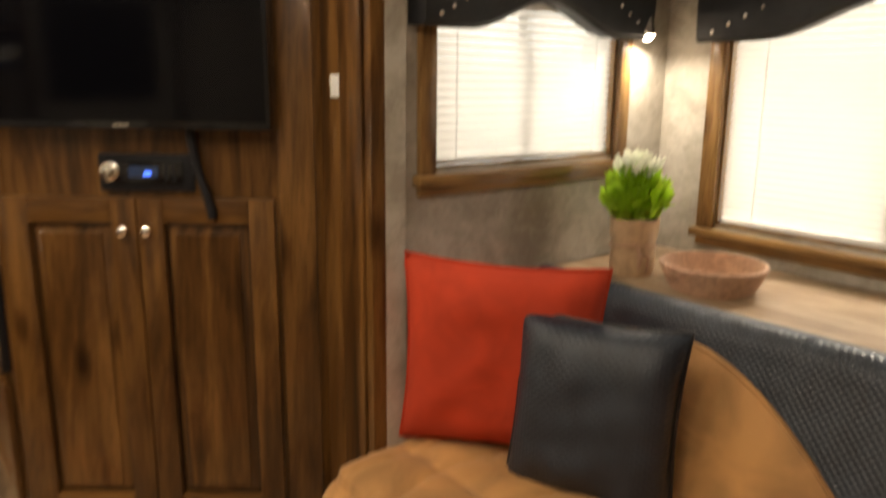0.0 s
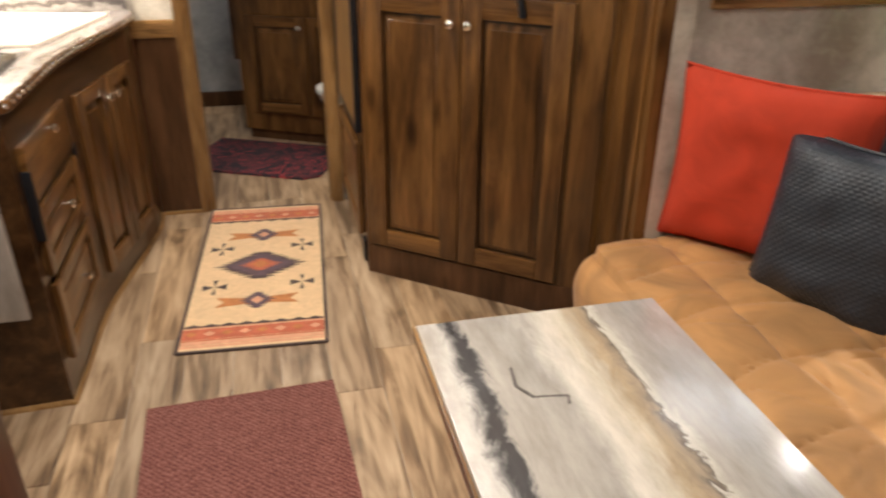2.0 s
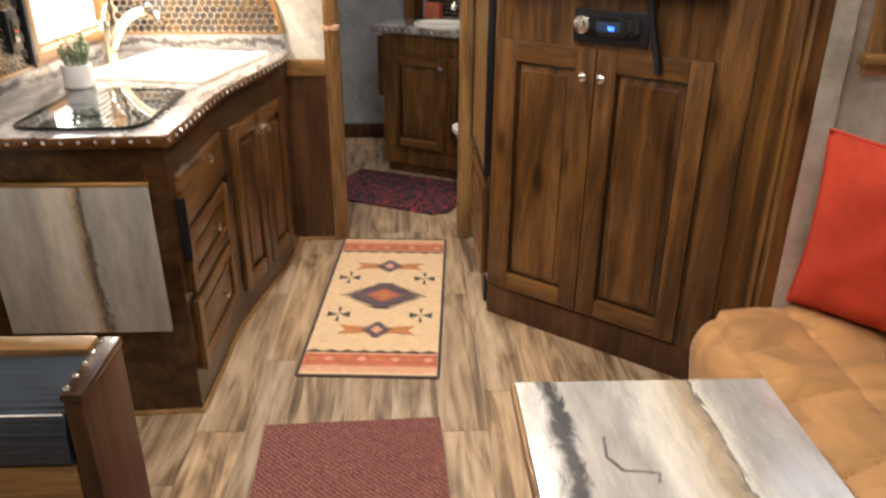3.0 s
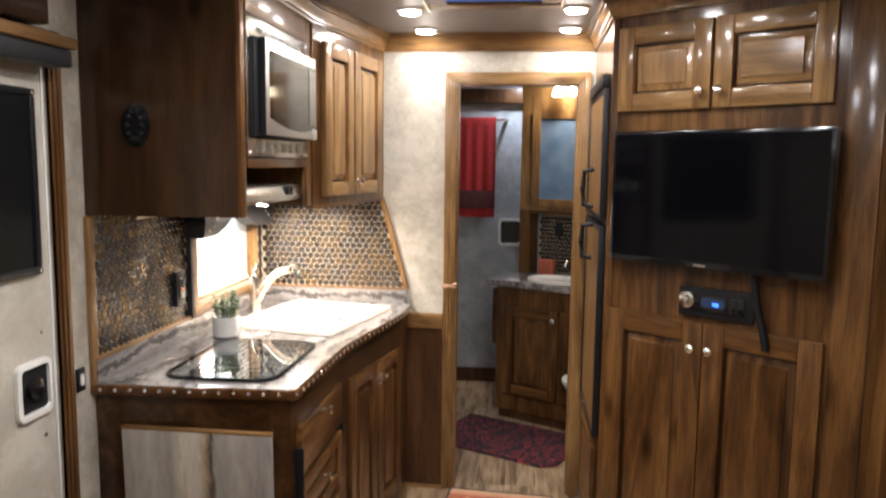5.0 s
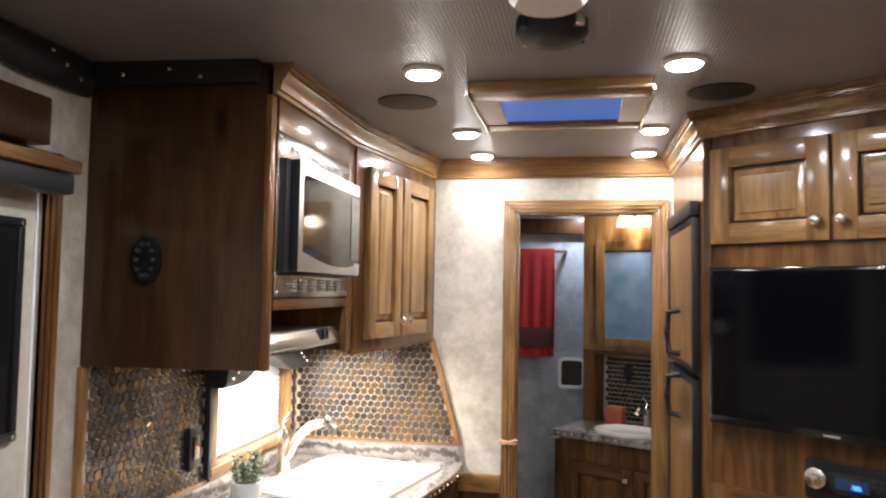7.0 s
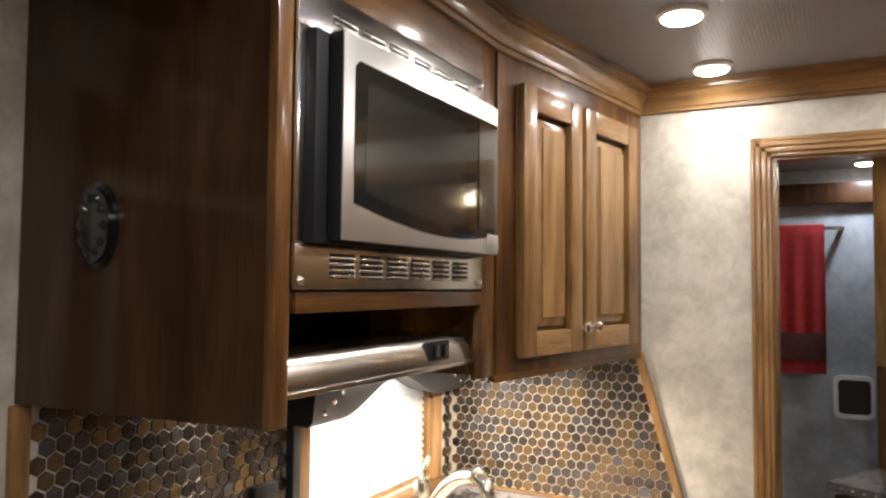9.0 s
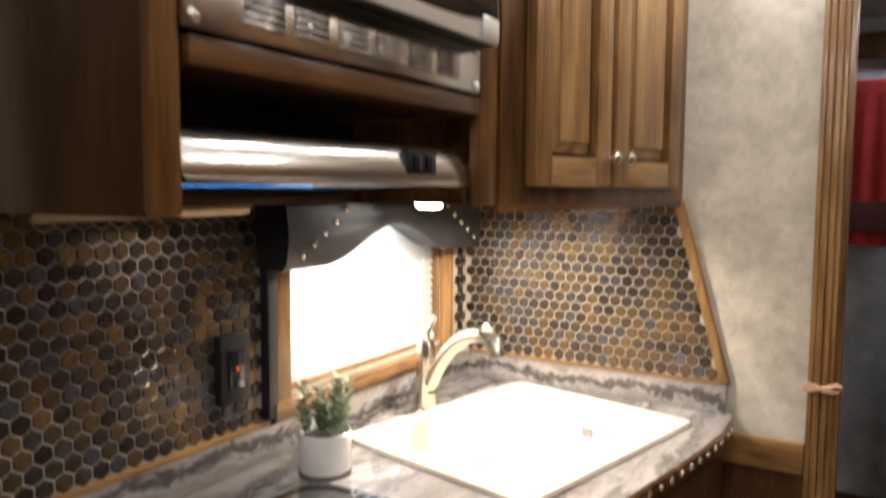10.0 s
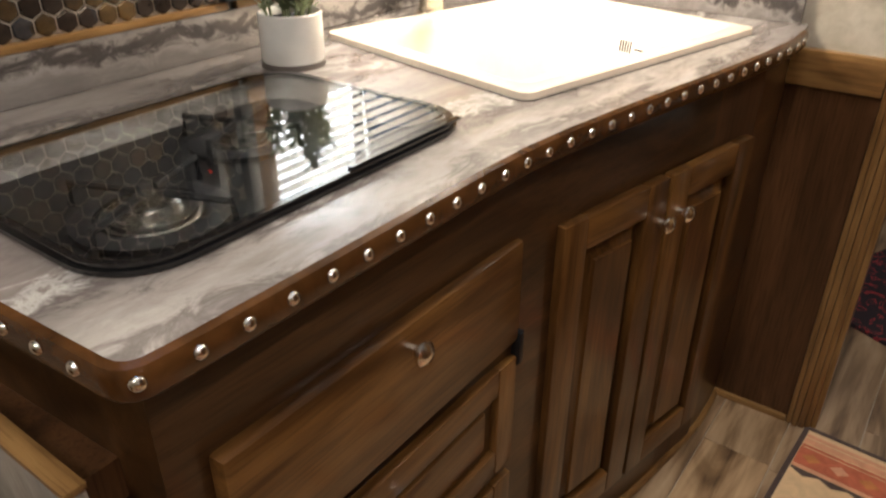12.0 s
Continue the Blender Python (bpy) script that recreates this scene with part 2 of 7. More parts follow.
GREY, CREAM, TAN, CHAR, PALE = (0.42, 0.378, 0.338), (0.56, 0.49, 0.395), (0.42, 0.32, 0.21), (0.06, 0.055, 0.055), (0.6, 0.55, 0.485)
TABLE_TOP = laminate("petrified_laminate_table", 0, 1, -0.226, 0.449, [(0.0, GREY), (0.07, (0.54, 0.5, 0.46)), (0.105, (0.16, 0.15, 0.145)), (0.12, CHAR), (0.15, CHAR), (0.16, (0.2, 0.185, 0.18)), (0.178, GREY), (0.38, (0.36, 0.33, 0.3)), (0.47, PALE),
                     (0.56, CREAM), (0.63, TAN), (0.675, (0.3, 0.24, 0.18)), (0.69, (0.13, 0.105, 0.09)), (0.7, PALE), (0.74, GREY), (0.86, (0.34, 0.315, 0.3)), (1.0, (0.42, 0.39, 0.365))], 0.075, 0.075)
LEAF_TOP = laminate("petrified_laminate_leaf", 0, 2, -0.232, 0.47, [(0.0, GREY), (0.2, (0.4, 0.37, 0.33)), (0.3, (0.33, 0.3, 0.27)), (0.4, CREAM), (0.5, PALE), (0.57, TAN), (0.61, (0.1, 0.08, 0.07)),
                    (0.63, (0.36, 0.34, 0.31)), (0.8, GREY), (0.92, (0.3, 0.28, 0.26)), (1.0, GREY)], 0.1, 0.05)
COUNTER = laminate("petrified_laminate_counter", 0, 1, -0.315, 0.75, [(0.0, (0.22, 0.2, 0.195)), (0.1, (0.07, 0.06, 0.06)), (0.16, (0.26, 0.235, 0.22)), (0.24, (0.48, 0.455, 0.44)), (0.29, (0.3, 0.265, 0.25)), (0.36, (0.13, 0.11, 0.105)), (0.42, (0.3, 0.265, 0.25)),
                   (0.54, (0.22, 0.19, 0.18)), (0.6, (0.26, 0.23, 0.215)), (0.63, (0.52, 0.5, 0.48)), (0.7, (0.14, 0.12, 0.115)), (0.76, (0.3, 0.27, 0.255)), (0.88, (0.42, 0.39, 0.37)), (0.94, (0.2, 0.175, 0.165)), (1.0, (0.3, 0.27, 0.26))], 0.34, 0.19)
SPLASH = laminate("petrified_laminate_splash", 2, 1, 0.047, 0.08, [(0.0, (0.27, 0.245, 0.235)), (0.2, (0.34, 0.315, 0.3)), (0.3, (0.2, 0.18, 0.17)), (0.4, (0.08, 0.07, 0.068)), (0.56, (0.09, 0.08, 0.078)), (0.7, (0.3, 0.275, 0.26)), (1.0, (0.19, 0.17, 0.165))], 0.9, 0.62)


def hexa(name, per_island):
    """Bronze, copper and slate glazed mosaic pieces."""
    m, n, l, b = nodes_of(name)
    src = n.new("ShaderNodeNewGeometry").outputs["Random Per Island"] if per_island else n.new("ShaderNodeObjectInfo").outputs["Random"]
    r = ramp_of(n, [(0.0, (0.045, 0.032, 0.025)), (0.28, (0.065, 0.05, 0.042)), (0.42, (0.075, 0.07, 0.075)), (0.47, (0.1, 0.097, 0.103)), (0.52, (0.085, 0.062, 0.042)), (0.62, (0.115, 0.078, 0.042)), (0.72, (0.15, 0.098, 0.045)), (0.84, (0.2, 0.122, 0.046))])
    r.color_ramp.interpolation = "CONSTANT"
    geo = n.new("ShaderNodeNewGeometry")
    patch = n.new("ShaderNodeTexNoise")
    patch.inputs["Scale"].default_value, patch.inputs["Detail"].default_value, patch.inputs["Distortion"].default_value = 6.5, 2, 0.8
    l.new(geo.outputs["Position"], patch.inputs["Vector"])
    spread = n.new("ShaderNodeMath")
    spread.operation, spread.inputs[1].default_value, spread.inputs[2].default_value = "MULTIPLY_ADD", 0.9, -0.27
    l.new(patch.outputs["Fac"], spread.inputs[0])
    own = n.new("ShaderNodeMath")
    own.operation, own.inputs[1].default_value = "MULTIPLY_ADD", 0.66
    l.new(src, own.inputs[0])
    l.new(spread.outputs[0], own.inputs[2])
    l.new(own.outputs[0], r.inputs["Fac"])
    tc = n.new("ShaderNodeTexCoord")
    t = n.new("ShaderNodeTexNoise")
    t.inputs["Scale"].default_value, t.inputs["Detail"].default_value = 90, 4
    l.new(tc.outputs["Object"], t.inputs["Vector"])
    f = ramp_of(n, [(0.3, (0.65, 0.65, 0.65)), (0.7, (1.2, 1.2, 1.2))])
    l.new(t.outputs["Fac"], f.inputs["Fac"])
    mul = n.new("ShaderNodeMix")
    mul.data_type, mul.blend_type = "RGBA", "MULTIPLY"
    mul.inputs["Factor"].default_value = 1
    l.new(r.outputs["Color"], mul.inputs["A"])
    l.new(f.outputs["Color"], mul.inputs["B"])
    l.new(mul.outputs["Result"], b.inputs["Base Color"])
    b.inputs["Roughness"].default_value, b.inputs["Metallic"].default_value = 0.27, 0.55
    return m


HEX_ONE, HEX_ALL = hexa("glazed_mosaic", False), hexa("glazed_mosaic_joined", True)


def quilted(name, color, scale, rough, axis, angle=45.0):
    """Leather with an embossed criss-cross pattern."""
    m, n, l, b = nodes_of(name)
    tc = n.new("ShaderNodeTexCoord")
    waves = []
    for a in (angle, -angle):
        mp = n.new("ShaderNodeMapping")
        mp.inputs["Rotation"].default_value = [radians(a) if k == axis else 0.0 for k in range(3)]
        l.new(tc.outputs["Object"], mp.inputs["Vector"])
        w = n.new("ShaderNodeTexWave")
        w.bands_direction = "X" if axis == 1 else "Y"
        w.inputs["Scale"].default_value, w.inputs["Distortion"].default_value = scale, 0.4
        l.new(mp.outputs[0], w.inputs["Vector"])
        waves.append(w)
    k = n.new("ShaderNodeMath")
    k.operation = "MINIMUM"
    l.new(waves[0].outputs["Fac"], k.inputs[0])
    l.new(waves[1].outputs["Fac"], k.inputs[1])
    t = n.new("ShaderNodeTexNoise")
    t.inputs["Scale"].default_value, t.inputs["Detail"].default_value = 14, 6
    l.new(tc.outputs["Object"], t.inputs["Vector"])
    r = ramp_of(n, [(0.3, [c * 0.7 for c in color]), (0.7, [c * 1.35 for c in color])])
    l.new(t.outputs["Fac"], r.inputs["Fac"])
    l.new(r.outputs["Color"], b.inputs["Base Color"])
    b.inputs["Roughness"].default_value = rough
    bp = n.new("ShaderNodeBump")
    bp.inputs["Strength"].default_value, bp.inputs["Distance"].default_value = 0.5, 0.003
    l.new(k.outputs[0], bp.inputs["Height"])
    l.new(bp.outputs["Normal"], b.inputs["Normal"])
    return m


BLACK_QUILT = quilted("black_quilted_leather", (0.02, 0.026, 0.036), 26.0, 0.42, 0)
CUSHION_QUILT = quilted("black_quilted_cushion_leather", (0.02, 0.026, 0.036), 24.0, 0.42, 1)


def suede(name, color, vary=0.22, scale=5.0, rough=0.75, sheen=0.12):
    m, n, l, b = nodes_of(name)
    tc = n.new("ShaderNodeTexCoord")
    t = n.new("ShaderNodeTexNoise")
    t.inputs["Scale"].default_value, t.inputs["Detail"].default_value, t.inputs["Distortion"].default_value = scale, 7, 1.1
    t2 = n.new("ShaderNodeTexNoise")
    t2.inputs["Scale"].default_value, t2.inputs["Detail"].default_value = 300, 2
    l.new(tc.outputs["Object"], t.inputs["Vector"])
    l.new(tc.outputs["Object"], t2.inputs["Vector"])
    r = ramp_of(n, [(0.34, [c * (1 - vary) for c in color]), (0.66, [min(1, c * (1 + vary)) for c in color])])
    l.new(t.outputs["Fac"], r.inputs["Fac"])
    l.new(r.outputs["Color"], b.inputs["Base Color"])
    b.inputs["Roughness"].default_value = rough
    b.inputs["Sheen Weight"].default_value = sheen
    bp = n.new("ShaderNodeBump")
    bp.inputs["Strength"].default_value, bp.inputs["Distance"].default_value = 0.25, 0.001
    l.new(t2.outputs["Fac"], bp.inputs["Height"])
    l.new(bp.outputs["Normal"], b.inputs["Normal"])
    return m


TAN_SUEDE = suede("tan_suede", (0.42, 0.212, 0.073), 0.26)
RED_CLOTH = suede("rust_red_cloth", (0.5, 0.042, 0.012), 0.12, 9.0, 0.85, 0.0)
LEATHER = suede("black_leather", (0.013, 0.013, 0.015), 0.3, 12.0, 0.45, 0.0)
TRIM_LEATHER = suede("brown_leather_band", (0.08, 0.033, 0.01), 0.4, 18.0, 0.22, 0.0)
KRAFT = suede("kraft_paper", (0.52, 0.35, 0.2), 0.15, 25.0, 0.85)
JUTE = suede("rope", (0.5, 0.3, 0.19), 0.18, 40.0, 0.9)
RUG_FIELD = suede("cream_weave", (0.72, 0.5, 0.29), 0.08, 30.0, 0.95)
RUG_RED = suede("brick_red_weave", (0.5, 0.13, 0.065), 0.15, 30.0, 0.95)
RUG_PINK = suede("salmon_weave", (0.66, 0.33, 0.2), 0.12, 30.0, 0.95)
RUG_DARK = suede("dark_brown_weave", (0.07, 0.045, 0.04), 0.2, 30.0, 0.95)
RUG_BLUE = suede("plum_weave", (0.12, 0.075, 0.09), 0.15, 30.0, 0.95)
RUG_RUST = suede("rust_orange_weave", (0.5, 0.19, 0.06), 0.15, 30.0, 0.95)
TOWEL_RED = suede("red_terry", (0.32, 0.016, 0.016), 0.2, 60.0, 0.95)
TOWEL_DARK = suede("dark_embroidery", (0.08, 0.02, 0.02), 0.3, 60.0, 0.95)


def ribbed_mat():
    m, n, l, b = nodes_of("maroon_ribbed_mat")
    tc = n.new("ShaderNodeTexCoord")
    w = n.new("ShaderNodeTexWave")
    w.bands_direction = "DIAGONAL"
    w.inputs["Scale"].default_value, w.inputs["Distortion"].default_value, w.inputs["Detail"].default_value, w.inputs["Detail Scale"].default_value = 34, 7, 4, 5
    l.new(tc.outputs["Object"], w.inputs["Vector"])
    r = ramp_of(n, [(0.1, (0.13, 0.035, 0.03)), (0.55, (0.2, 0.06, 0.048)), (0.95, (0.3, 0.13, 0.1))])
    l.new(w.outputs["Fac"], r.inputs["Fac"])
    l.new(r.outputs["Color"], b.inputs["Base Color"])
    b.inputs["Roughness"].default_value = 0.95
    bp = n.new("ShaderNodeBump")
    bp.inputs["Strength"].default_value, bp.inputs["Distance"].default_value = 0.6, 0.003
    l.new(w.outputs["Fac"], bp.inputs["Height"])
    l.new(bp.outputs["Normal"], b.inputs["Normal"])
    return m


def damask():
    m, n, l, b = nodes_of("damask_rug")
    tc = n.new("ShaderNodeTexCoord")
    t = n.new("ShaderNodeTexNoise")
    t.inputs["Scale"].default_value, t.inputs["Detail"].default_value, t.inputs["Distortion"].default_value = 11, 1.5, 3.2
    l.new(tc.outputs["Object"], t.inputs["Vector"])
    r = ramp_of(n, [(0.46, (0.022, 0.015, 0.022)), (0.535, (0.03, 0.016, 0.022)), (0.55, (0.34, 0.035, 0.045)), (0.595, (0.36, 0.04, 0.05)), (0.61, (0.03, 0.016, 0.022))])
    l.new(t.outputs["Fac"], r.inputs["Fac"])
    l.new(r.outputs["Color"], b.inputs["Base Color"])
    b.inputs["Roughness"].default_value = 0.95
    return m


MAT_RIB, DAMASK = ribbed_mat(), damask()


def dotted_ceiling():
    m, n, l, b = nodes_of("dark_embossed_ceiling")
    tc = n.new("ShaderNodeTexCoord")
    vor = n.new("ShaderNodeTexVoronoi")
    vor.inputs["Scale"].default_value, vor.inputs["Randomness"].default_value = 110, 0.0
    l.new(tc.outputs["Object"], vor.inputs["Vector"])
    t = n.new("ShaderNodeTexNoise")
    t.inputs["Scale"].default_value = 3.0
    l.new(tc.outputs["Object"], t.inputs["Vector"])
    r = ramp_of(n, [(0.3, (0.21, 0.206, 0.222)), (0.7, (0.275, 0.27, 0.29))])
    l.new(t.outputs["Fac"], r.inputs["Fac"])
    l.new(r.outputs["Color"], b.inputs["Base Color"])
    b.inputs["Roughness"].default_value = 0.42
    bp = n.new("ShaderNodeBump")
    bp.inputs["Strength"].default_value, bp.inputs["Distance"].default_value = 0.8, 0.0025
    l.new(vor.outputs["Distance"], bp.inputs["Height"])
    l.new(bp.outputs["Normal"], b.inputs["Normal"])
    return m


CEILING = dotted_ceiling()


def brushed(name, color, rough):
    m, n, l, b = nodes_of(name)
    tc = n.new("ShaderNodeTexCoord")
    mp = n.new("ShaderNodeMapping")
    mp.inputs["Scale"].default_value = (400, 6, 400)
    l.new(tc.outputs["Object"], mp.inputs["Vector"])
    t = n.new("ShaderNodeTexNoise")
    t.inputs["Scale"].default_value = 1
    l.new(mp.outputs[0], t.inputs["Vector"])
    r = ramp_of(n, [(0.3, [rough * 0.8] * 3), (0.7, [rough * 1.3] * 3)])
    l.new(t.outputs["Fac"], r.inputs["Fac"])
    l.new(r.outputs["Color"], b.inputs["Roughness"])
    b.inputs["Base Color"].default_value, b.inputs["Metallic"].default_value = (*color, 1), 1
    return m


STEEL = brushed("brushed_stainless", (0.62, 0.6, 0.57), 0.2)
STEEL_DOOR = brushed("satin_stainless", (0.68, 0.67, 0.65), 0.36)
NICKEL = brushed("brushed_nickel", (0.66, 0.6, 0.5), 0.22)
CHROME = plain("polished_nickel", (0.85, 0.81, 0.75), 0.2, 1.0, vary=0.03)
BLACK_GLOSS = plain("black_gloss_plastic", (0.008, 0.008, 0.009), 0.12, vary=0.1, coat=0.5)
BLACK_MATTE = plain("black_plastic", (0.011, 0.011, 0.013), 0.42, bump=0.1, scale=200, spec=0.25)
ENAMEL = plain("black_enamel", (0.006, 0.006, 0.007), 0.45, spec=0.25)
SCREEN = plain("tv_screen", (0.002, 0.002, 0.003), 0.1, vary=0.1, spec=0.2)
SMOKED = plain("smoked_oven_glass", (0.012, 0.011, 0.01), 0.05, vary=0.1, spec=0.35)
WHITE = plain("white_plastic", (0.78, 0.77, 0.74), 0.4, vary=0.03)
CERAMIC = plain("white_ceramic", (0.8, 0.79, 0.76), 0.18, vary=0.03, coat=0.5)
BISQUE = plain("bisque_sink", (0.8, 0.7, 0.58), 0.25, vary=0.03, coat=0.3)
GROUT = plain("beige_grout", (0.47, 0.41, 0.34), 0.85, bump=0.3, scale=150)
NAVY = plain("dark_blue_grey_plastic", (0.01, 0.015, 0.024), 0.45, spec=0.3)
TILE_ORANGE = plain("terracotta_soap", (0.4, 0.1, 0.05), 0.6)
SUCCULENT = plain("dusty_green_leaf", (0.27, 0.31, 0.18), 0.55, vary=0.4, scale=30)
SOIL = plain("potting_soil", (0.03, 0.02, 0.012), 0.9, bump=0.5)
TINTED = plain("tinted_door_glass", (0.006, 0.007, 0.008), 0.25, vary=0.05)


def glass(name, color, rough=0.0):
    m, n, l, b = nodes_of(name)
    b.inputs["Base Color"].default_value = (*color, 1)
    b.inputs["Transmission Weight"].default_value, b.inputs["Roughness"].default_value, b.inputs["IOR"].default_value = 1, rough, 1.45
    return m


CLEAR, LID_GLASS = glass("window_glass", (0.95, 0.97, 0.97)), glass("smoked_lid_glass", (0.66, 0.68, 0.68))


def obscure_mirror():
    m, n, l, b = nodes_of("rain_textured_mirror")
    tc = n.new("ShaderNodeTexCoord")
    t = n.new("ShaderNodeTexNoise")
    t.inputs["Scale"].default_value, t.inputs["Detail"].default_value = 60, 3
    l.new(tc.outputs["Object"], t.inputs["Vector"])
    t2 = n.new("ShaderNodeTexNoise")
    t2.inputs["Scale"].default_value = 5
    l.new(tc.outputs["Object"], t2.inputs["Vector"])
    # Blue daylight in the mirror is painted as patches of base colour.
    r = ramp_of(n, [(0.3, (0.13, 0.22, 0.36)), (0.7, (0.34, 0.46, 0.66))])
    l.new(t2.outputs["Fac"], r.inputs["Fac"])
    l.new(r.outputs["Color"], b.inputs["Base Color"])
    b.inputs["Roughness"].default_value, b.inputs["Metallic"].default_value = 0.25, 0.35
    bp = n.new("ShaderNodeBump")
    bp.inputs["Strength"].default_value, bp.inputs["Distance"].default_value = 0.4, 0.003
    l.new(t.outputs["Fac"], bp.inputs["Height"])
    l.new(bp.outputs["Normal"], b.inputs["Normal"])
    return m


RAIN = obscure_mirror()


def slat_material():
    m, n, l, b = nodes_of("translucent_white_slat")
    b.inputs["Base Color"].default_value, b.inputs["Roughness"].default_value = (0.82, 0.78, 0.72, 1), 0.5
    tr = n.new("ShaderNodeBsdfTranslucent")
    tr.inputs[0].default_value = (0.85, 0.8, 0.72, 1)
    mx = n.new("ShaderNodeMixShader")
    mx.inputs[0].default_value = 0.62
    l.new(b.outputs[0], mx.inputs[1])
    l.new(tr.outputs[0], mx.inputs[2])
    l.new(mx.outputs[0], n["Material Output"].inputs[0])
    return m


SLAT = slat_material()


def thin_leaf(name, color, vary, through_color, share):
    """Leaf or petal that lets part of the light through."""
    m = plain(name, color, 0.5, vary=vary, scale=25)
    n, l = m.node_tree.nodes, m.node_tree.links
    tr = n.new("ShaderNodeBsdfTranslucent")
    tr.inputs[0].default_value = (*through_color, 1)
    mx = n.new("ShaderNodeMixShader")
    mx.inputs[0].default_value = share
    l.new(n["Principled BSDF"].outputs[0], mx.inputs[1])
    l.new(tr.outputs[0], mx.inputs[2])
    l.new(mx.outputs[0], n["Material Output"].inputs[0])
    return m


LEAF_GREEN = thin_leaf("fresh_green_leaf", (0.3, 0.5, 0.035), 0.4, (0.5, 0.75, 0.06), 0.5)
FLOWER = thin_leaf("white_petals", (0.85, 0.86, 0.72), 0.08, (0.85, 0.86, 0.7), 0.45)


def glowing(name, color, strength):
    m, n, l, b = nodes_of(name)
    b.inputs["Base Color"].default_value = (*color, 1)
    b.inputs["Emission Color"].default_value, b.inputs["Emission Strength"].default_value = (*color, 1), strength
    return m


GLOW_WARM = glowing("lit_diffuser", (1.0, 0.88, 0.72), 48.0)
GLOW_BLUE = glowing("blue_display", (0.05, 0.16, 1.0), 2.6)
GLOW_RED = glowing("red_pilot_light", (1.0, 0.05, 0.02), 1.2)
HATCH_SKY = glowing("blue_sky_pane", (0.08, 0.17, 0.5), 0.42)


# ---- building helpers ----
MW = {}


def mesh_of(name, bm, mat):
    me = bpy.data.meshes.new(name)
    bmesh.ops.recalc_face_normals(bm, faces=bm.faces)
    bm.to_mesh(me)
    bm.free()
    if mat:
        me.materials.append(mat)
    return me


def smooth(ob, angle=40.0):
    ob.data.polygons.foreach_set("use_smooth", [True] * len(ob.data.polygons))
    ob.data.set_sharp_from_angle(angle=radians(angle))
    return ob


def thing(name, label, category, m=None, group=""):
    ob = new(name)
    ob.empty_display_size = 0.05
    MW[ob] = m or Matrix()
    ob.matrix_basis = MW[ob]
    return tagged(ob, label, category, group)


def part(name, bm, mat, parent=None, label="", world_space=False, m=None):
    """One mesh under a thing or a part; coordinates are the thing's own unless world_space."""
    if parent is not None and world_space:
        bm.transform(MW[parent].inverted())
    ob = new(name, mesh_of(name, bm, mat) if not isinstance(bm, bpy.types.Mesh) else bm)
    if parent is not None:
        ob.parent = parent
        MW[ob] = MW[parent] @ (m or Matrix())
    else:
        MW[ob] = m or Matrix()
    if m:
        ob.matrix_basis = m
    if label:
        ob["label"] = label
    return smooth(ob)


def structure(name, bm, mat, label, category):
    return tagged(part(name, bm, mat), label, category, kind="structure")


def box(bm, x0, x1, y0, y1, z0, z1, bev=0.0, m=None):
    vs = bmesh.ops.create_cube(bm, size=1.0)["verts"]
    for v in vs:
        v.co = Vector(((x0 + x1) / 2 + v.co.x * (x1 - x0), (y0 + y1) / 2 + v.co.y * (y1 - y0), (z0 + z1) / 2 + v.co.z * (z1 - z0)))
        if m:
            v.co = m @ v.co
    if bev:
        bmesh.ops.bevel(bm, geom=list({e for v in vs for e in v.link_edges}), offset=bev, segments=2, affect="EDGES", profile=0.6)
    return bm


def boxes(*rows, bev=0.0):
    bm = bmesh.new()
    for r in rows:
        box(bm, *r, bev=bev)
    return bm


def prism(bm, pts, z0, z1, bev=0.0):
    """An upright solid on a plan outline."""
    lo = [bm.verts.new((x, y, z0)) for x, y in pts]
    hi = [bm.verts.new((x, y, z1)) for x, y in pts]
    bm.faces.new(lo[::-1])
    top = bm.faces.new(hi)
    for k in range(len(pts)):
        bm.faces.new((lo[k], lo[k - 1], hi[k - 1], hi[k]))
    if bev:
        bmesh.ops.bevel(bm, geom=list(top.edges), offset=bev, segments=2, affect="EDGES")
    return bm


def plate(outer, holes, z0, z1):
    """A flat slab with holes through it."""
    bm = bmesh.new()
    rings = []
    for z in (z0, z1):
        edges, loops = [], []
        for loop in (outer, *holes):
            vs = [bm.verts.new((x, y, z)) for x, y in loop]
            loops.append(vs)
            edges += [bm.edges.new((vs[k - 1], vs[k])) for k in range(len(vs))]
        bmesh.ops.triangle_fill(bm, use_beauty=True, use_dissolve=False, edges=edges)
        rings.append(loops)
    for lo, hi in zip(*rings):
        for k in range(len(lo)):
            bm.faces.new((lo[k - 1], lo[k], hi[k], hi[k - 1]))
    return bm


def lathe(bm, profile, center=(0, 0, 0), seg=24, m=None):
    """A turned body: rows of radius and height round an upright axis."""
    rings = []
    for r, z in profile:
        ring = []
        for k in range(seg):
            a = 2 * math.pi * k / seg
            co = Vector((center[0] + r * math.cos(a), center[1] + r * math.sin(a), center[2] + z))
            ring.append(bm.verts.new(m @ co if m else co))
        rings.append(ring)
    for a, b in zip(rings, rings[1:]):
        for k in range(seg):
            bm.faces.new((a[k - 1], a[k], b[k], b[k - 1]))
    bm.faces.new(rings[0][::-1])
    bm.faces.new(rings[-1])
    return bm


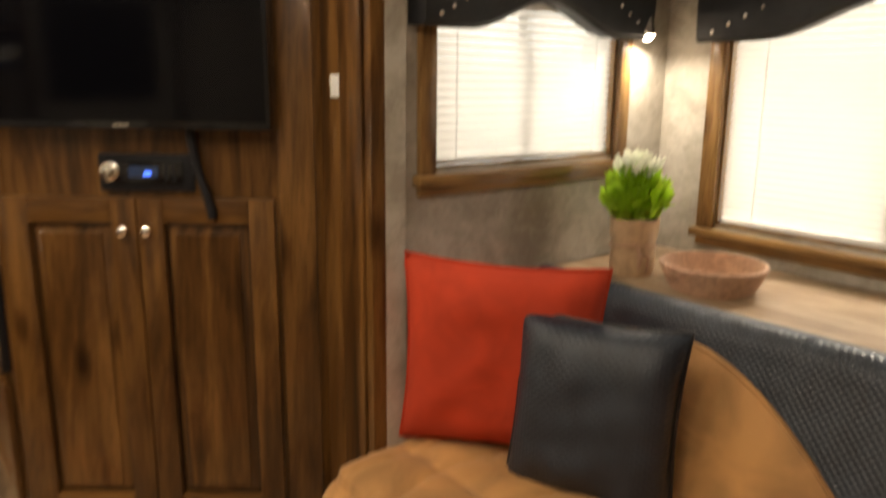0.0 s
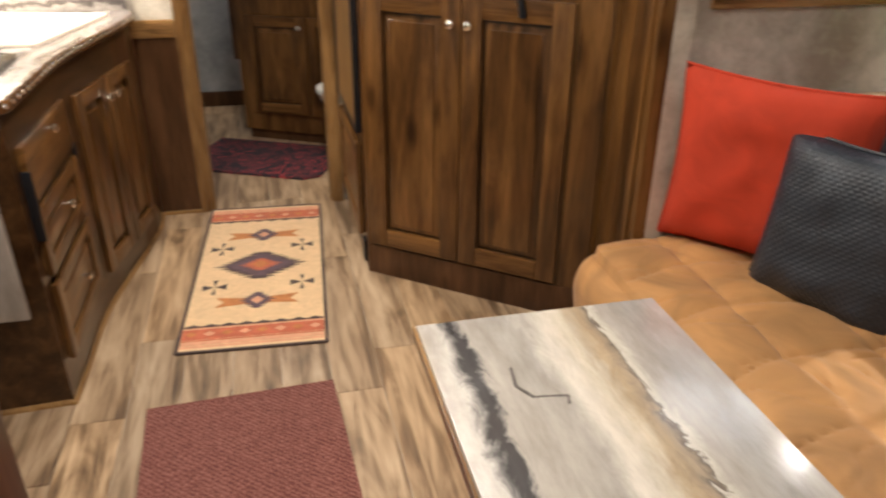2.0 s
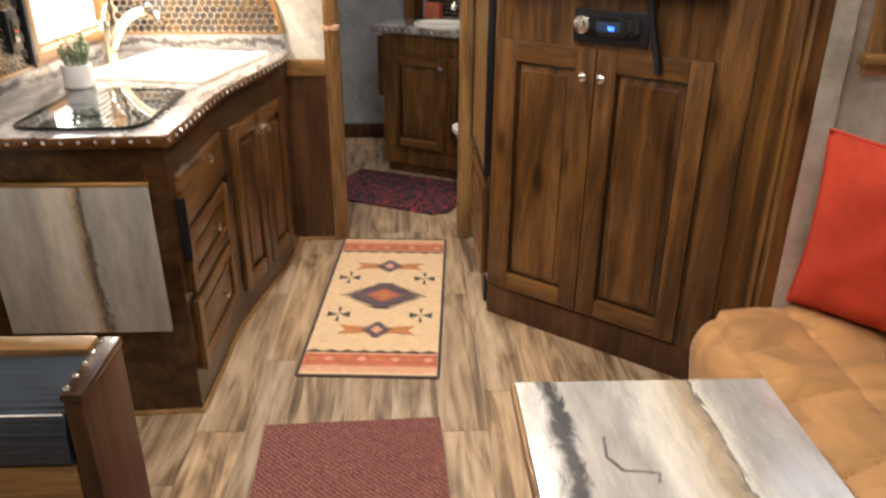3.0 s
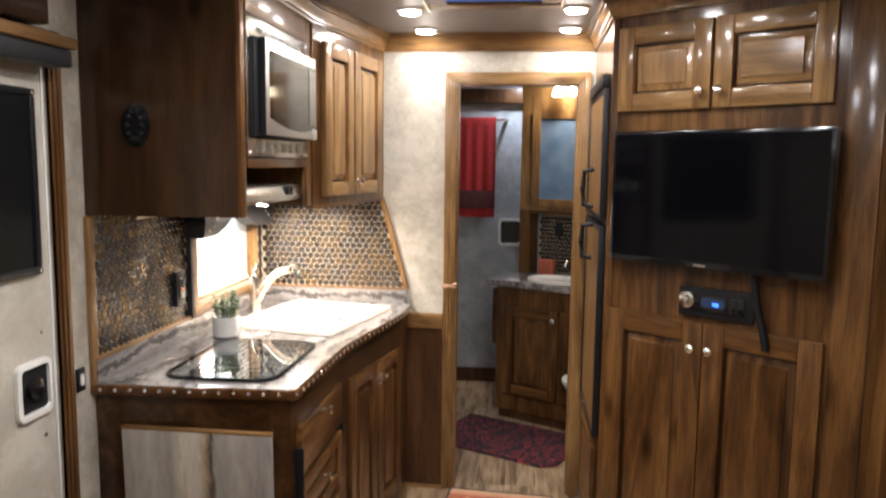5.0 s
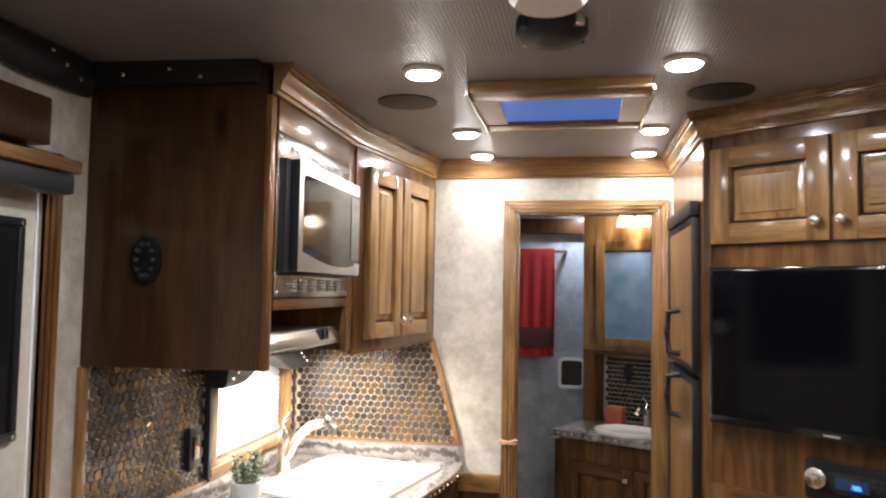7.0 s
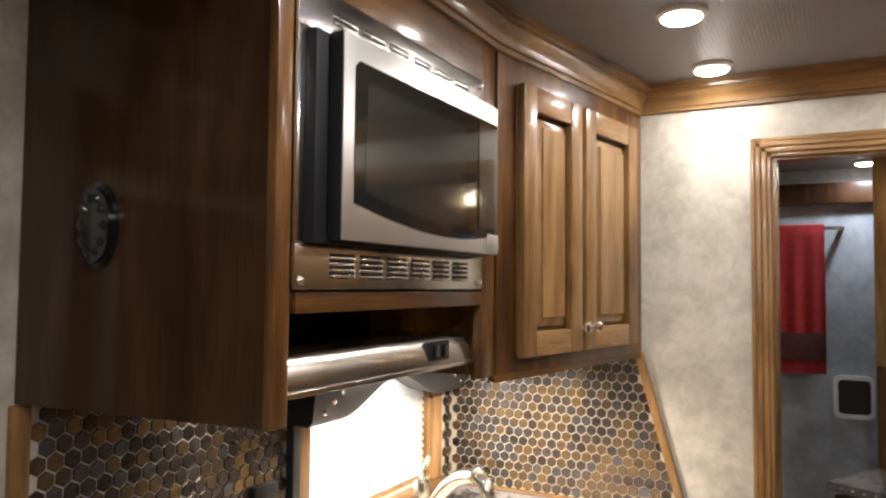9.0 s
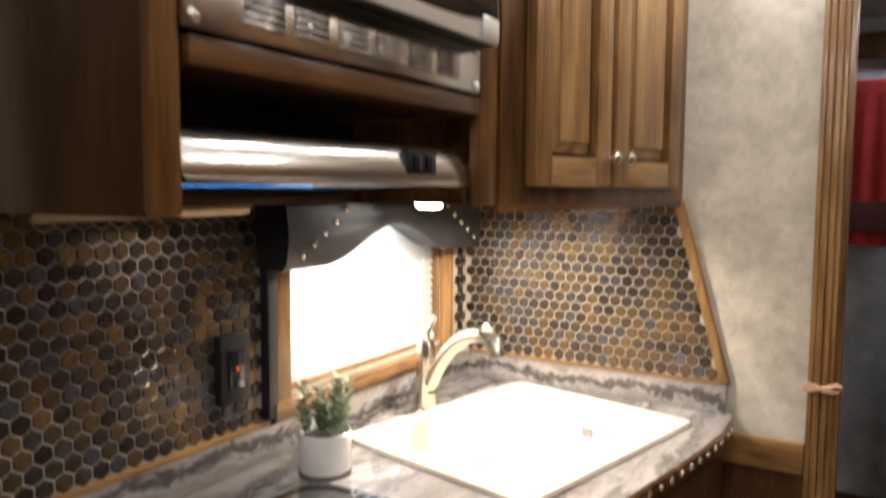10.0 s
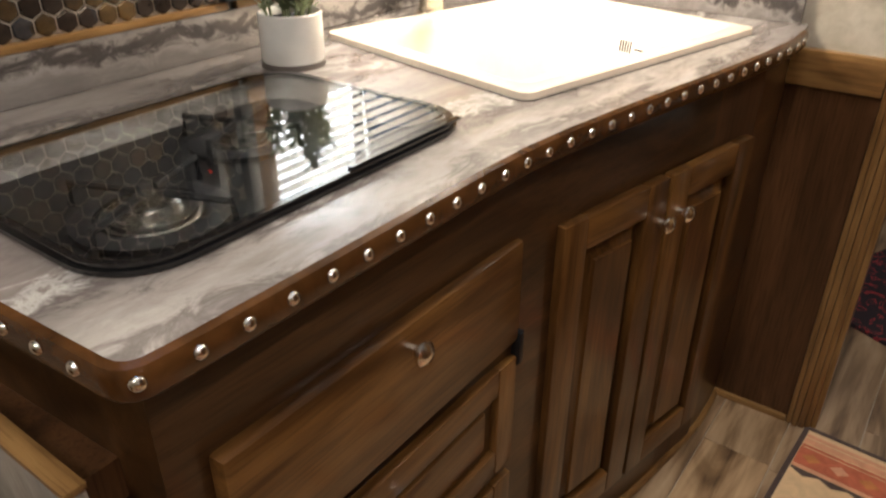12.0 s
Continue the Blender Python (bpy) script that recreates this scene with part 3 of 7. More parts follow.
def tube(bm, pts, r, seg=10, r_end=None):
    """A round bar along a line of points."""
    pts = [Vector(p) for p in pts]
    rings = []
    for k, p in enumerate(pts):
        d = (pts[min(k + 1, len(pts) - 1)] - pts[max(k - 1, 0)]).normalized()
        side = d.cross(Vector((0, 0, 1)) if abs(d.z) < 0.9 else Vector((1, 0, 0))).normalized()
        up = side.cross(d)
        rad = r + ((r_end if r_end is not None else r) - r) * k / (len(pts) - 1)
        rings.append([bm.verts.new(p + rad * (math.cos(a) * side + math.sin(a) * up)) for a in (2 * math.pi * j / seg for j in range(seg))])
    for a, b in zip(rings, rings[1:]):
        for k in range(seg):
            bm.faces.new((a[k - 1], a[k], b[k], b[k - 1]))
    bm.faces.new(rings[0][::-1])
    bm.faces.new(rings[-1])
    return bm


def sweep(bm, path, profile):
    """A moulding along a plan line; profile rows are the distance to the right of the line and the height."""
    path = [Vector(p) for p in path]
    rings = []
    for k, p in enumerate(path):
        d0 = (p - path[k - 1]).normalized() if k else (path[1] - p).normalized()
        d1 = (path[k + 1] - p).normalized() if k < len(path) - 1 else d0
        n0, n1 = Vector((d0.y, -d0.x)), Vector((d1.y, -d1.x))
        n = (n0 + n1).normalized()
        n /= max(0.3, n.dot(n0))
        rings.append([bm.verts.new((p.x + n.x * o, p.y + n.y * o, z)) for o, z in profile])
    for a, b in zip(rings, rings[1:]):
        for k in range(len(profile)):
            bm.faces.new((a[k - 1], a[k], b[k], b[k - 1]))
    bm.faces.new(rings[0][::-1])
    bm.faces.new(rings[-1])
    return bm


def rounded(x0, x1, y0, y1, r, seg=6):
    pts = []
    for cx, cy, a0 in ((x1 - r, y1 - r, 0), (x0 + r, y1 - r, 90), (x0 + r, y0 + r, 180), (x1 - r, y0 + r, 270)):
        for k in range(seg + 1):
            a = radians(a0 + 90 * k / seg)
            pts.append((cx + r * math.cos(a), cy + r * math.sin(a)))
    return pts


def wall_mesh(axis, c0, c1, u0, u1, z0, z1, openings=()):
    """A wall with openings (u from, u to, z from, z to) right through it."""
    outer, holes = [(u0, z0)], []
    for a, b, lo, hi in sorted(openings):
        if lo <= z0:
            outer += [(a, z0), (a, hi), (b, hi), (b, z0)]
        else:
            holes.append([(a, lo), (b, lo), (b, hi), (a, hi)])
    outer += [(u1, z0), (u1, z1), (u0, z1)]
    bm = plate(outer, holes, c0, c1)
    for v in bm.verts:
        u, z, c = v.co
        v.co = (c, u, z) if axis == "x" else (u, c, z)
    return bm


def knob_mesh(mat=None):
    bm = bmesh.new()
    lathe(bm, [(0.005, 0), (0.005, 0.012), (0.009, 0.016), (0.0145, 0.021), (0.0145, 0.025), (0.010, 0.029), (0.003, 0.031)], seg=16)
    bm.transform(pose(0, 0, 0, 90))
    return mesh_of("knob", bm, mat or CHROME)


KNOB = knob_mesh()
STUD_BM = bmesh.new()
lathe(STUD_BM, [(0.0068, 0), (0.0066, 0.0018), (0.005, 0.0038), (0.002, 0.005)], seg=10)
STUD = mesh_of("stud", STUD_BM, CHROME)


def cabinet_door(parent, x, z, w, h, mat_v, mat_h, knob=None, y=0.0, rail=0.055, name="door", knob_mesh_data=None):
    """Raised-panel door; x, z: lower corner on the face, whose outside is towards -y."""
    t = 0.024
    frame_ob = part(name, boxes((x + 0.004, x + w - 0.004, y - 0.004, y, z + 0.004, z + h - 0.004)), mat_v, parent)
    for xa in (x, x + w - rail):
        part("stile", boxes((xa, xa + rail, y - t, y - 0.0041, z, z + h), bev=0.004), mat_v, frame_ob)
    for za in (z, z + h - rail):
        part("rail", boxes((x + rail, x + w - rail, y - t + 0.0006, y - 0.0041, za, za + rail), bev=0.004), mat_h, frame_ob)
    bm = bmesh.new()
    a = [(x + rail, z + rail), (x + w - rail, z + rail), (x + w - rail, z + h - rail), (x + rail, z + h - rail)]
    rings = []
    bevel_w = min(0.028, (w - 2 * rail) * 0.25, (h - 2 * rail) * 0.25)
    for inset, dep in ((0.0, -0.0045), (0.004, -0.006), (0.009, -0.006), (bevel_w, -0.016), (bevel_w + 0.0015, -0.0205)):
        cx, cz = x + w / 2, z + h / 2
        rings.append([bm.verts.new((px + (inset if px < cx else -inset), y + dep, pz + (inset if pz < cz else -inset))) for px, pz in a])
    for r0, r1 in zip(rings, rings[1:]):
        for k in range(4):
            bm.faces.new((r0[k - 1], r0[k], r1[k], r1[k - 1]))
    bm.faces.new(rings[-1])
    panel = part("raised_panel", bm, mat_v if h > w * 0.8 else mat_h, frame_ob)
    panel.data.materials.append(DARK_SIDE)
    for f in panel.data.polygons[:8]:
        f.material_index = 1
    if knob:
        part("knob", KNOB, None, frame_ob, "polished nickel knob", m=pose(knob[0], y - t, knob[1]))
    return frame_ob


def pillow_mesh(w, h, t, puff=0.55, crease=0.0, seed=1):
    """A stuffed square cushion, upright in x and z."""
    bm = bmesh.new()
    N = 26
    grids = []
    for side in (-1, 1):
        g = []
        for i in range(N + 1):
            row = []
            for j in range(N + 1):
                u, v = 2 * i / N - 1, 2 * j / N - 1
                pinch_u = 1 - 0.07 * (1 - v * v) * abs(u) ** 2
                pinch_v = 1 - 0.07 * (1 - u * u) * abs(v) ** 2
                d = max(0.0, (1 - u ** 4) * (1 - v ** 4)) ** puff
                wr = crease * noise.noise(Vector((u * 2.5 + seed, v * 2.5, side * 3)))
                row.append(bm.verts.new((u * w / 2 * pinch_u, side * (d * t / 2 + (wr * d if d > 0.05 else 0)), v * h / 2 * pinch_v)))
            g.append(row)
        for i in range(N):
            for j in range(N):
                bm.faces.new((g[i][j], g[i + 1][j], g[i + 1][j + 1], g[i][j + 1]))
        grids.append(g)
    bmesh.ops.remove_doubles(bm, verts=bm.verts, dist=0.0006)
    return bm


# ---- structure ----
WT = 0.06
structure("wall_west", wall_mesh("x", XW - WT, XW, -1.6, 5.25, 0, CEIL, [(1.07, 1.79, 0.0, 1.89), (2.645, 3.25, 1.04, 1.44)]), PLASTER, "beige mottled wall with the entry door and kitchen window", "wall")
structure("wall_north", wall_mesh("y", YN, YN + WT, XW, XE, 0, CEIL, [(-0.21, 0.355, 0.0, 1.97)]), PLASTER, "beige mottled partition with a doorway to the bathroom", "wall")
structure("wall_east", wall_mesh("x", XE, XE + WT, -1.6, 5.25, 0, CEIL, [(-0.9, 1.80, 0.0, 2.05)]), PLASTER, "beige mottled side wall open to the slide-out", "wall")
# Unseen wall, added to close the room so that light bounces back.
structure("wall_south", boxes((XW, XE, -1.66, -1.6, 0, CEIL)), PLASTER, "plain beige unseen wall added to close the living area", "wall")
structure("wall_slide_end", wall_mesh("y", 1.82, 1.88, XE + WT, 2.31, 0, 2.05, [(1.295, 2.0, 1.178, 1.62)]), PLASTER, "beige mottled end wall of the slide-out with a window", "wall")
structure("wall_slide_side", wall_mesh("x", 2.25, 2.31, -0.9, 1.82, 0, 2.05, [(0.62, 1.595, 0.965, 1.66)]), PLASTER, "beige mottled long wall of the slide-out with a wide window", "wall")
structure("wall_slide_far", boxes((XE + WT, 2.31, -0.96, -0.9, 0, 2.05)), PLASTER, "plain beige end wall of the slide-out", "wall")
structure("ceiling", plate([(XW, -1.6), (XE, -1.6), (XE, 5.25), (XW, 5.25)], [rounded(-0.17, 0.165, 2.3, 2.6, 0.02)], CEIL, CEIL + 0.05), CEILING, "dark brown embossed vinyl ceiling", "ceiling")
structure("ceiling_slide", boxes((XE + WT, 2.31, -0.96, 1.88, 2.05, 2.1)), CEILING, "dark ceiling of the slide-out", "ceiling")
structure("wall_bath_back", boxes((XW, XE, 5.25, 5.31, 0, CEIL)), BATHWALL, "grey mottled bathroom back wall", "wall")
structure("wall_bath_side", boxes((-0.72, -0.66, YN + WT, 5.25, 0, CEIL)), BATHWALL, "grey mottled bathroom side wall", "wall")
structure("wall_bath_lining", boxes((XW + 0.002, XE, YN + WT, YN + WT + 0.004, 1.975, CEIL), (-0.66, -0.215, YN + WT, YN + WT + 0.004, 0, 1.975), (0.36, XE, YN + WT, YN + WT + 0.004, 0, 1.975)), BATHWALL, "grey lining on the bathroom side of the partition", "wall")
FLOOR = structure("floor", boxes((XW - WT, XE + WT, -1.66, 5.31, -0.06, -0.004), (XE + WT, 2.31, -0.96, 1.88, -0.06, -0.004)), GROUT, "wood-look vinyl plank floor in tan and grey", "floor")

# crown moulding round the ceiling
CROWN = [(0, 2.112), (0.011, 2.112), (0.012, 2.123), (0.019, 2.123), (0.02, 2.133), (0.024, 2.146), (0.035, 2.157), (0.036, 2.166), (0.045, 2.166), (0.046, 2.175), (0.053, 2.175), (0.053, CEIL - 0.001), (0, CEIL - 0.001)]
U0, U1 = Vector((-0.69, 2.655)), Vector((-0.56, YN))
TV0 = Vector((0.425, 2.645))
TVD = Vector((math.cos(radians(-39)), math.sin(radians(-39))))
TV1 = TV0 + TVD * 0.88
crown_path = [(-0.69, 1.98), tuple(U0), (-0.562, YN), (TV0.x, YN), tuple(TV0), tuple(TV1)]
for a, b, lift, mt in ((0, 3, 0.0, GOLD_Y), (2, 4, 0.0012, GOLD_X), (3, 6, 0.0, GOLD_Y)):
    structure("crown_moulding", sweep(bmesh.new(), crown_path[a:b], [(o, z + (lift if z < 2.18 else 0)) for o, z in CROWN]), mt, "golden stained crown moulding under the ceiling", "moulding")


def casing(name, u0, u1, z1, width, where, proud, mats, label):
    """Stepped door casing round three sides. where(u, out, z) places it."""
    def legs(bm, a, b, lo, hi, flip):
        strips = ((0, 0.22, 0.8), (0.24, 0.5, 1.0), (0.52, 0.78, 0.86), (0.8, 1.0, 0.62))
        for s0, s1, p in strips:
            s0, s1 = (s0, s1) if not flip else (1 - s1, 1 - s0)
            x0, x1 = a + (b - a) * s0, a + (b - a) * s1
            box(bm, *where(x0, x1, 0, proud * p), lo, hi, bev=0.002)
        box(bm, *where(a, b, 0, proud * 0.5), lo, hi)
    bm = bmesh.new()
    legs(bm, u0, u0 + width, 0, z1, False)
    left = bm
    bm = bmesh.new()
    legs(bm, u1 - width, u1, 0, z1, True)
    right = bm
    bm = bmesh.new()
    for s0, s1, p in ((0, 0.22, 0.62), (0.24, 0.5, 0.86), (0.52, 0.78, 1.0), (0.8, 1.0, 0.8)):
        box(bm, *where(u0 + width * (1 - s1), u1 - width * (1 - s1), 0, proud * p), z1 - width + width * s0, z1 - width + width * s1, bev=0.002)
    box(bm, *where(u0 + width, u1 - width, 0, proud * 0.5), z1 - width, z1)
    for nm, b, mt in (("jamb", left, mats[1]), ("jamb", right, mats[1]), ("head", bm, mats[0])):
        structure(name + "_" + nm, b, mt, label, "door casing")


casing("bath_casing", -0.262, 0.405, 2.017, 0.052, lambda a, b, c, d: (a, b, YN - d, YN), 0.022, (GOLD_X, GOLD_Z), "golden stained stepped door casing")
structure("bath_door_lining", boxes((-0.21, -0.198, YN, YN + WT, 0, 1.97), (0.343, 0.355, YN, YN + WT, 0, 1.97), (-0.198, 0.343, YN, YN + WT, 1.958, 1.97)), GOLD_Z, "golden wood lining of the doorway", "door lining")
casing("entry_casing", 1.02, 1.84, 1.94, 0.05, lambda a, b, c, d: (XW, XW + d, a, b), 0.02, (WOOD_Y, WOOD_Z), "dark stained entry door casing")

# wainscot beside the bathroom door
structure("wainscot", boxes((-0.44, -0.263, YN - 0.008, YN, 0, 0.805)), PANEL_Z, "dark stained plywood wainscot panel", "panelling")
structure("chair_rail", boxes((-0.44, -0.263, YN - 0.02, YN, 0.805, 0.878), bev=0.004), GOLD_X, "golden wood chair rail", "moulding")
structure("baseboard", boxes((-0.44, -0.263, YN - 0.02, YN - 0.008, 0, 0.016), bev=0.004), GOLD_X, "golden quarter-round trim at the floor", "moulding")
structure("bath_baseboard", boxes((-0.66, XE, 5.225, 5.25, 0, 0.1), bev=0.004), PANEL_Z, "dark baseboard in the bathroom", "moulding")
structure("bath_header_trim", boxes((-0.66, XE, 5.19, 5.25, 2.02, 2.12), bev=0.004), PANEL_Z, "dark wood header over the bathroom back wall", "moulding")

# slide-out frame boards
structure("slide_frame_jamb", boxes((XE - 0.012, XE, 1.965, 2.085, 0, 2.11), (XE - 0.028, XE, 1.945, 1.967, 0, 2.11), bev=0.004), WOOD_Z, "stained board beside the slide-out opening", "door casing")
structure("slide_frame_flange", boxes((XE - 0.04, XE + 0.06, 1.802, 1.945, 0, 2.05), (XE - 0.05, XE - 0.04, 1.83, 1.92, 0, 2.05), bev=0.005), WOOD_Z, "stained wooden flange of the slide-out", "door casing")
structure("slide_frame_head", boxes((XE - 0.04, XE, -1.0, 1.802, 2.03, 2.11), bev=0.005), WOOD_Y, "stained head board over the slide-out opening", "door casing")


# ---- windows ----
def window(name, label, w, h, m, casing_w, sill, val=None, slat_pitch=0.0215):
    """A window in a wall: x along the wall, y outwards, z up from the opening's lower corner."""
    top = tagged(thing(name, label, "window", m), kind="structure")
    c = casing_w
    for nm, r, mt in (("window_frame", (-c, 0.0, -0.02, 0, -c * 0.2, h + c), GOLD_Z), ("window_frame", (w, w + c, -0.02, 0, -c * 0.2, h + c), GOLD_Z), ("window_frame", (0, w, -0.02, 0, h, h + c), GOLD_X)):
        part(nm, boxes(r, bev=0.004), mt, top)
    part("window_sill", boxes((-c - 0.012, w + c + 0.012, -sill, 0, -c * 0.2 - 0.026, -c * 0.2), (-c, w + c, -0.016, 0, -c * 0.2 - 0.055, -c * 0.2 - 0.026), bev=0.003), GOLD_X, top)
    part("window_lining", boxes((0, 0.008, 0, 0.06, 0, h), (w - 0.008, w, 0, 0.06, 0, h), (0.008, w - 0.008, 0, 0.06, 0, 0.008), (0.008, w - 0.008, 0, 0.06, h - 0.008, h)), GOLD_Z, top, "stained wood window lining")
    pane = part("pane", boxes((0.008, w - 0.008, 0.045, 0.049, 0.008, h - 0.008)), CLEAR, top)
    pane.visible_shadow = False
    part("mullion", boxes((w * 0.5 - 0.009, w * 0.5 + 0.009, 0.04, 0.058, 0.008, h - 0.008)), BLACK_MATTE, top)
    blind = part("blind", boxes((0.012, w - 0.012, 0.004, 0.034, h - 0.03, h - 0.008), (0.014, w - 0.014, 0.008, 0.03, 0.01, 0.024), bev=0.002), WHITE, top, "white blind headrail and bottom rail")
    bm = bmesh.new()
    tilt = Matrix.Rotation(radians(60), 4, "X")
    rows = []
    for k in range(5):
        v = (k / 4 - 0.5) * 0.025
        rows.append([bm.verts.new(tilt @ Vector((x, v, 0.0025 * (1 - (k / 2 - 1) ** 2)))) for x in (0.014, w - 0.014)])
    for a, b in zip(rows, rows[1:]):
        bm.faces.new((a[0], a[1], b[1], b[0]))
    me = mesh_of("slat", bm, SLAT)
    k = 0
    while 0.034 + k * slat_pitch < h - 0.04:
        part("slat", me, None, blind, m=Matrix.Translation((0, 0.019, 0.034 + k * slat_pitch)))
        k += 1
    for x in (0.12 * w, 0.88 * w):
        part("ladder_cord", tube(bmesh.new(), [(x, 0.007, 0.02), (x, 0.007, h - 0.02)], 0.0012, 6), WHITE, blind)
    if val:
        valance(top, *val)
    return top


def valance(top, x0, x1, z_low, z_mid, z_top, depth, box_front=True):
    """Padded leather valance with a wave-shaped lower edge and nail heads."""
    N = 40

    def low(u):
        return z_low + (z_mid - z_low) * 0.5 * (1 + math.cos(math.pi * max(-1, min(1, (u - 0.5) / 0.34))))
    bm = bmesh.new()
    rows = []
    for k in range(N + 1):
        u = k / N
        x = x0 + (x1 - x0) * u
        zl = low(u)
        prof = [(0, zl), (-depth + 0.012, zl - 0.004), (-depth, zl + 0.008), (-depth - 0.006, (zl + z_top) / 2), (-depth, z_top - 0.008), (-depth + 0.01, z_top), (0, z_top)]
        rows.append([bm.verts.new((x, y, z)) for y, z in prof])
    for a, b in zip(rows, rows[1:]):
        for k in range(1, len(a)):
            bm.faces.new((a[k - 1], a[k], b[k], b[k - 1]))
        bm.faces.new((a[-1], a[0], b[0], b[-1]))
    bm.faces.new(rows[0][::-1])
    bm.faces.new(rows[-1])
    ob = part("valance", bm, LEATHER, top, "padded black leather valance with wavy hem and nail heads")
    for side in (0, 1):
        for j in range(5):
            u = 0.05 + 0.045 * j if not side else 0.95 - 0.045 * j
            z = low(u) + 0.025 + 0.02 * j
            if z < z_top - 0.01:
                part("nail_head", STUD, None, ob, m=pose(x0 + (x1 - x0) * u, -depth - 0.005, z, 90))


M_W = Matrix.Translation((XW, 2.645, 1.04)) @ Matrix.Rotation(radians(90), 4, "Z")
window("window_1", "small kitchen window with white blind and leather valance", 0.605, 0.40, M_W, 0.042, 0.03, (-0.08, 0.67, 0.265, 0.34, 0.393, 0.085))
M_E = Matrix.Translation((1.295, 1.82, 1.178))
window("window_2", "slide-out end window with lowered white blind", 0.705, 0.442, M_E, 0.05, 0.035, (-0.075, 0.78, 0.352, 0.432, 0.572, 0.07))
M_S = Matrix.Translation((2.25, 1.595, 0.965)) @ Matrix.Rotation(radians(-90), 4, "Z")
window("window_3", "wide slide-out window with bright white blind", 0.975, 0.695, M_S, 0.055, 0.04, (-0.075, 1.05, 0.56, 0.66, 0.80, 0.07))

# ---- kitchen ----
EDGE = [(-0.562, 1.977), (-0.552, 1.979), (-0.5455, 1.984), (-0.542, 1.992), (-0.5405, 2.014), (-0.538, 2.15), (-0.535, 2.40), (-0.531, 2.50), (-0.522, 2.58), (-0.505, 2.69), (-0.478, 2.84), (-0.450, 2.99), (-0.430, 3.12), (-0.417, 3.24), (-0.418, 3.33), (-0.423, YN - 0.001)]


def inset_edge(d):
    return [(x - d, y) for x, y in EDGE]


base = thing("base_cabinet", "dark stained alder kitchen base cabinet with drawers and doors", "cabinet", Matrix.Translation((-0.85, 2.6, 0)))
SINK = Matrix.Translation((-0.791, 3.0, 0.92)) @ Matrix.Rotation(radians(77.6), 4, "Z") @ Matrix.Diagonal((1.035, 1.045, 1, 1))
sink_hole = [tuple((SINK @ Vector((x, y, 0)))[:2]) for x, y in rounded(-0.28, 0.28, -0.215, 0.215, 0.03)]
cook_hole = rounded(-0.988, -0.634, 2.036, 2.53, 0.06)
part("body", plate([(XW + 0.002, 1.960)] + [(x, max(y, 1.995)) for x, y in inset_edge(0.018)] + [(XW + 0.002, YN - 0.001)], [sink_hole, cook_hole], 0.0, 0.8885), GLAZED_SHADE_Y, base, world_space=True)
part("quarter_round", sweep(bmesh.new(), [(XW + 0.004, 1.960)] + [(x, max(y, 1.995)) for x, y in inset_edge(0.018)], [(0.0, 0.0), (0.012, 0.0), (0.011, 0.007), (0.006, 0.012), (0.0, 0.013)]), GOLD_Y, base, "golden quarter-round trim at the floor", world_space=True)
DR = Matrix.Translation((-0.559, 2.0, 0)) @ Matrix.Rotation(radians(90), 4, "Z")
KD = Matrix.Translation((-0.549, 2.611, 0)) @ Matrix.Rotation(math.atan2(0.504, 0.1), 4, "Z")


def drawer(zlo, zhi, flat):
    rel = MW[base].inverted() @ DR
    x0, x1, t = 0.035, 0.522, 0.022
    zm = (zlo + zhi) / 2
    if flat:
        ob = part("drawer", boxes((x0, x1, -t, 0, zlo, zhi), bev=0.006), WOOD_X, base, m=rel)
    else:
        r = 0.045
        ob = part("drawer", boxes((x0 + 0.004, x1 - 0.004, -0.006, 0, zlo + 0.004, zhi - 0.004)), WOOD_X, base, m=rel)
        for xa in (x0, x1 - r):
            part("stile", boxes((xa, xa + r, -t, -0.0061, zlo, zhi), bev=0.004), WOOD_Z, ob)
        for za in (zlo, zhi - r):
            part("rail", boxes((x0 + r, x1 - r, -t + 0.0006, -0.0061, za, za + r), bev=0.004), WOOD_X, ob)
        part("panel", boxes((x0 + r + 0.022, x1 - r - 0.022, -0.015, -0.0061, zlo + r + 0.018, zhi - r - 0.018), bev=0.004), WOOD_X, ob)
    part("knob", KNOB, None, ob, "polished nickel knob", m=pose((x0 + x1) / 2, -t, zm + (0.055 if flat else 0.024)))


drawer(0.628, 0.785, True)
drawer(0.405, 0.6, False)
drawer(0.13, 0.378, False)
part("catch", boxes((0.519, 0.531, -0.026, -0.001, 0.585, 0.64), bev=0.003), BLACK_MATTE, base, "black travel catch", m=MW[base].inverted() @ DR)
part("catch", boxes((0.024, 0.034, -0.028, -0.001, 0.52, 0.72), bev=0.003), BLACK_MATTE, base, "black travel catch", m=MW[base].inverted() @ DR)
# Dark panel wood again carries glaze and shade on this frame.
kd_frame = part("face_frame", boxes((-0.035, 0.575, -0.004, 0.02, 0.02, 0.88)), PANEL_Z, base, m=MW[base].inverted() @ KD)
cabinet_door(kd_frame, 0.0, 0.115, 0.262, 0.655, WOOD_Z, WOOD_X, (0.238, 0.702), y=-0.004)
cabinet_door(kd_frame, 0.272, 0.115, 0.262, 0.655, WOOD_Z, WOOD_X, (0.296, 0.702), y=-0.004)

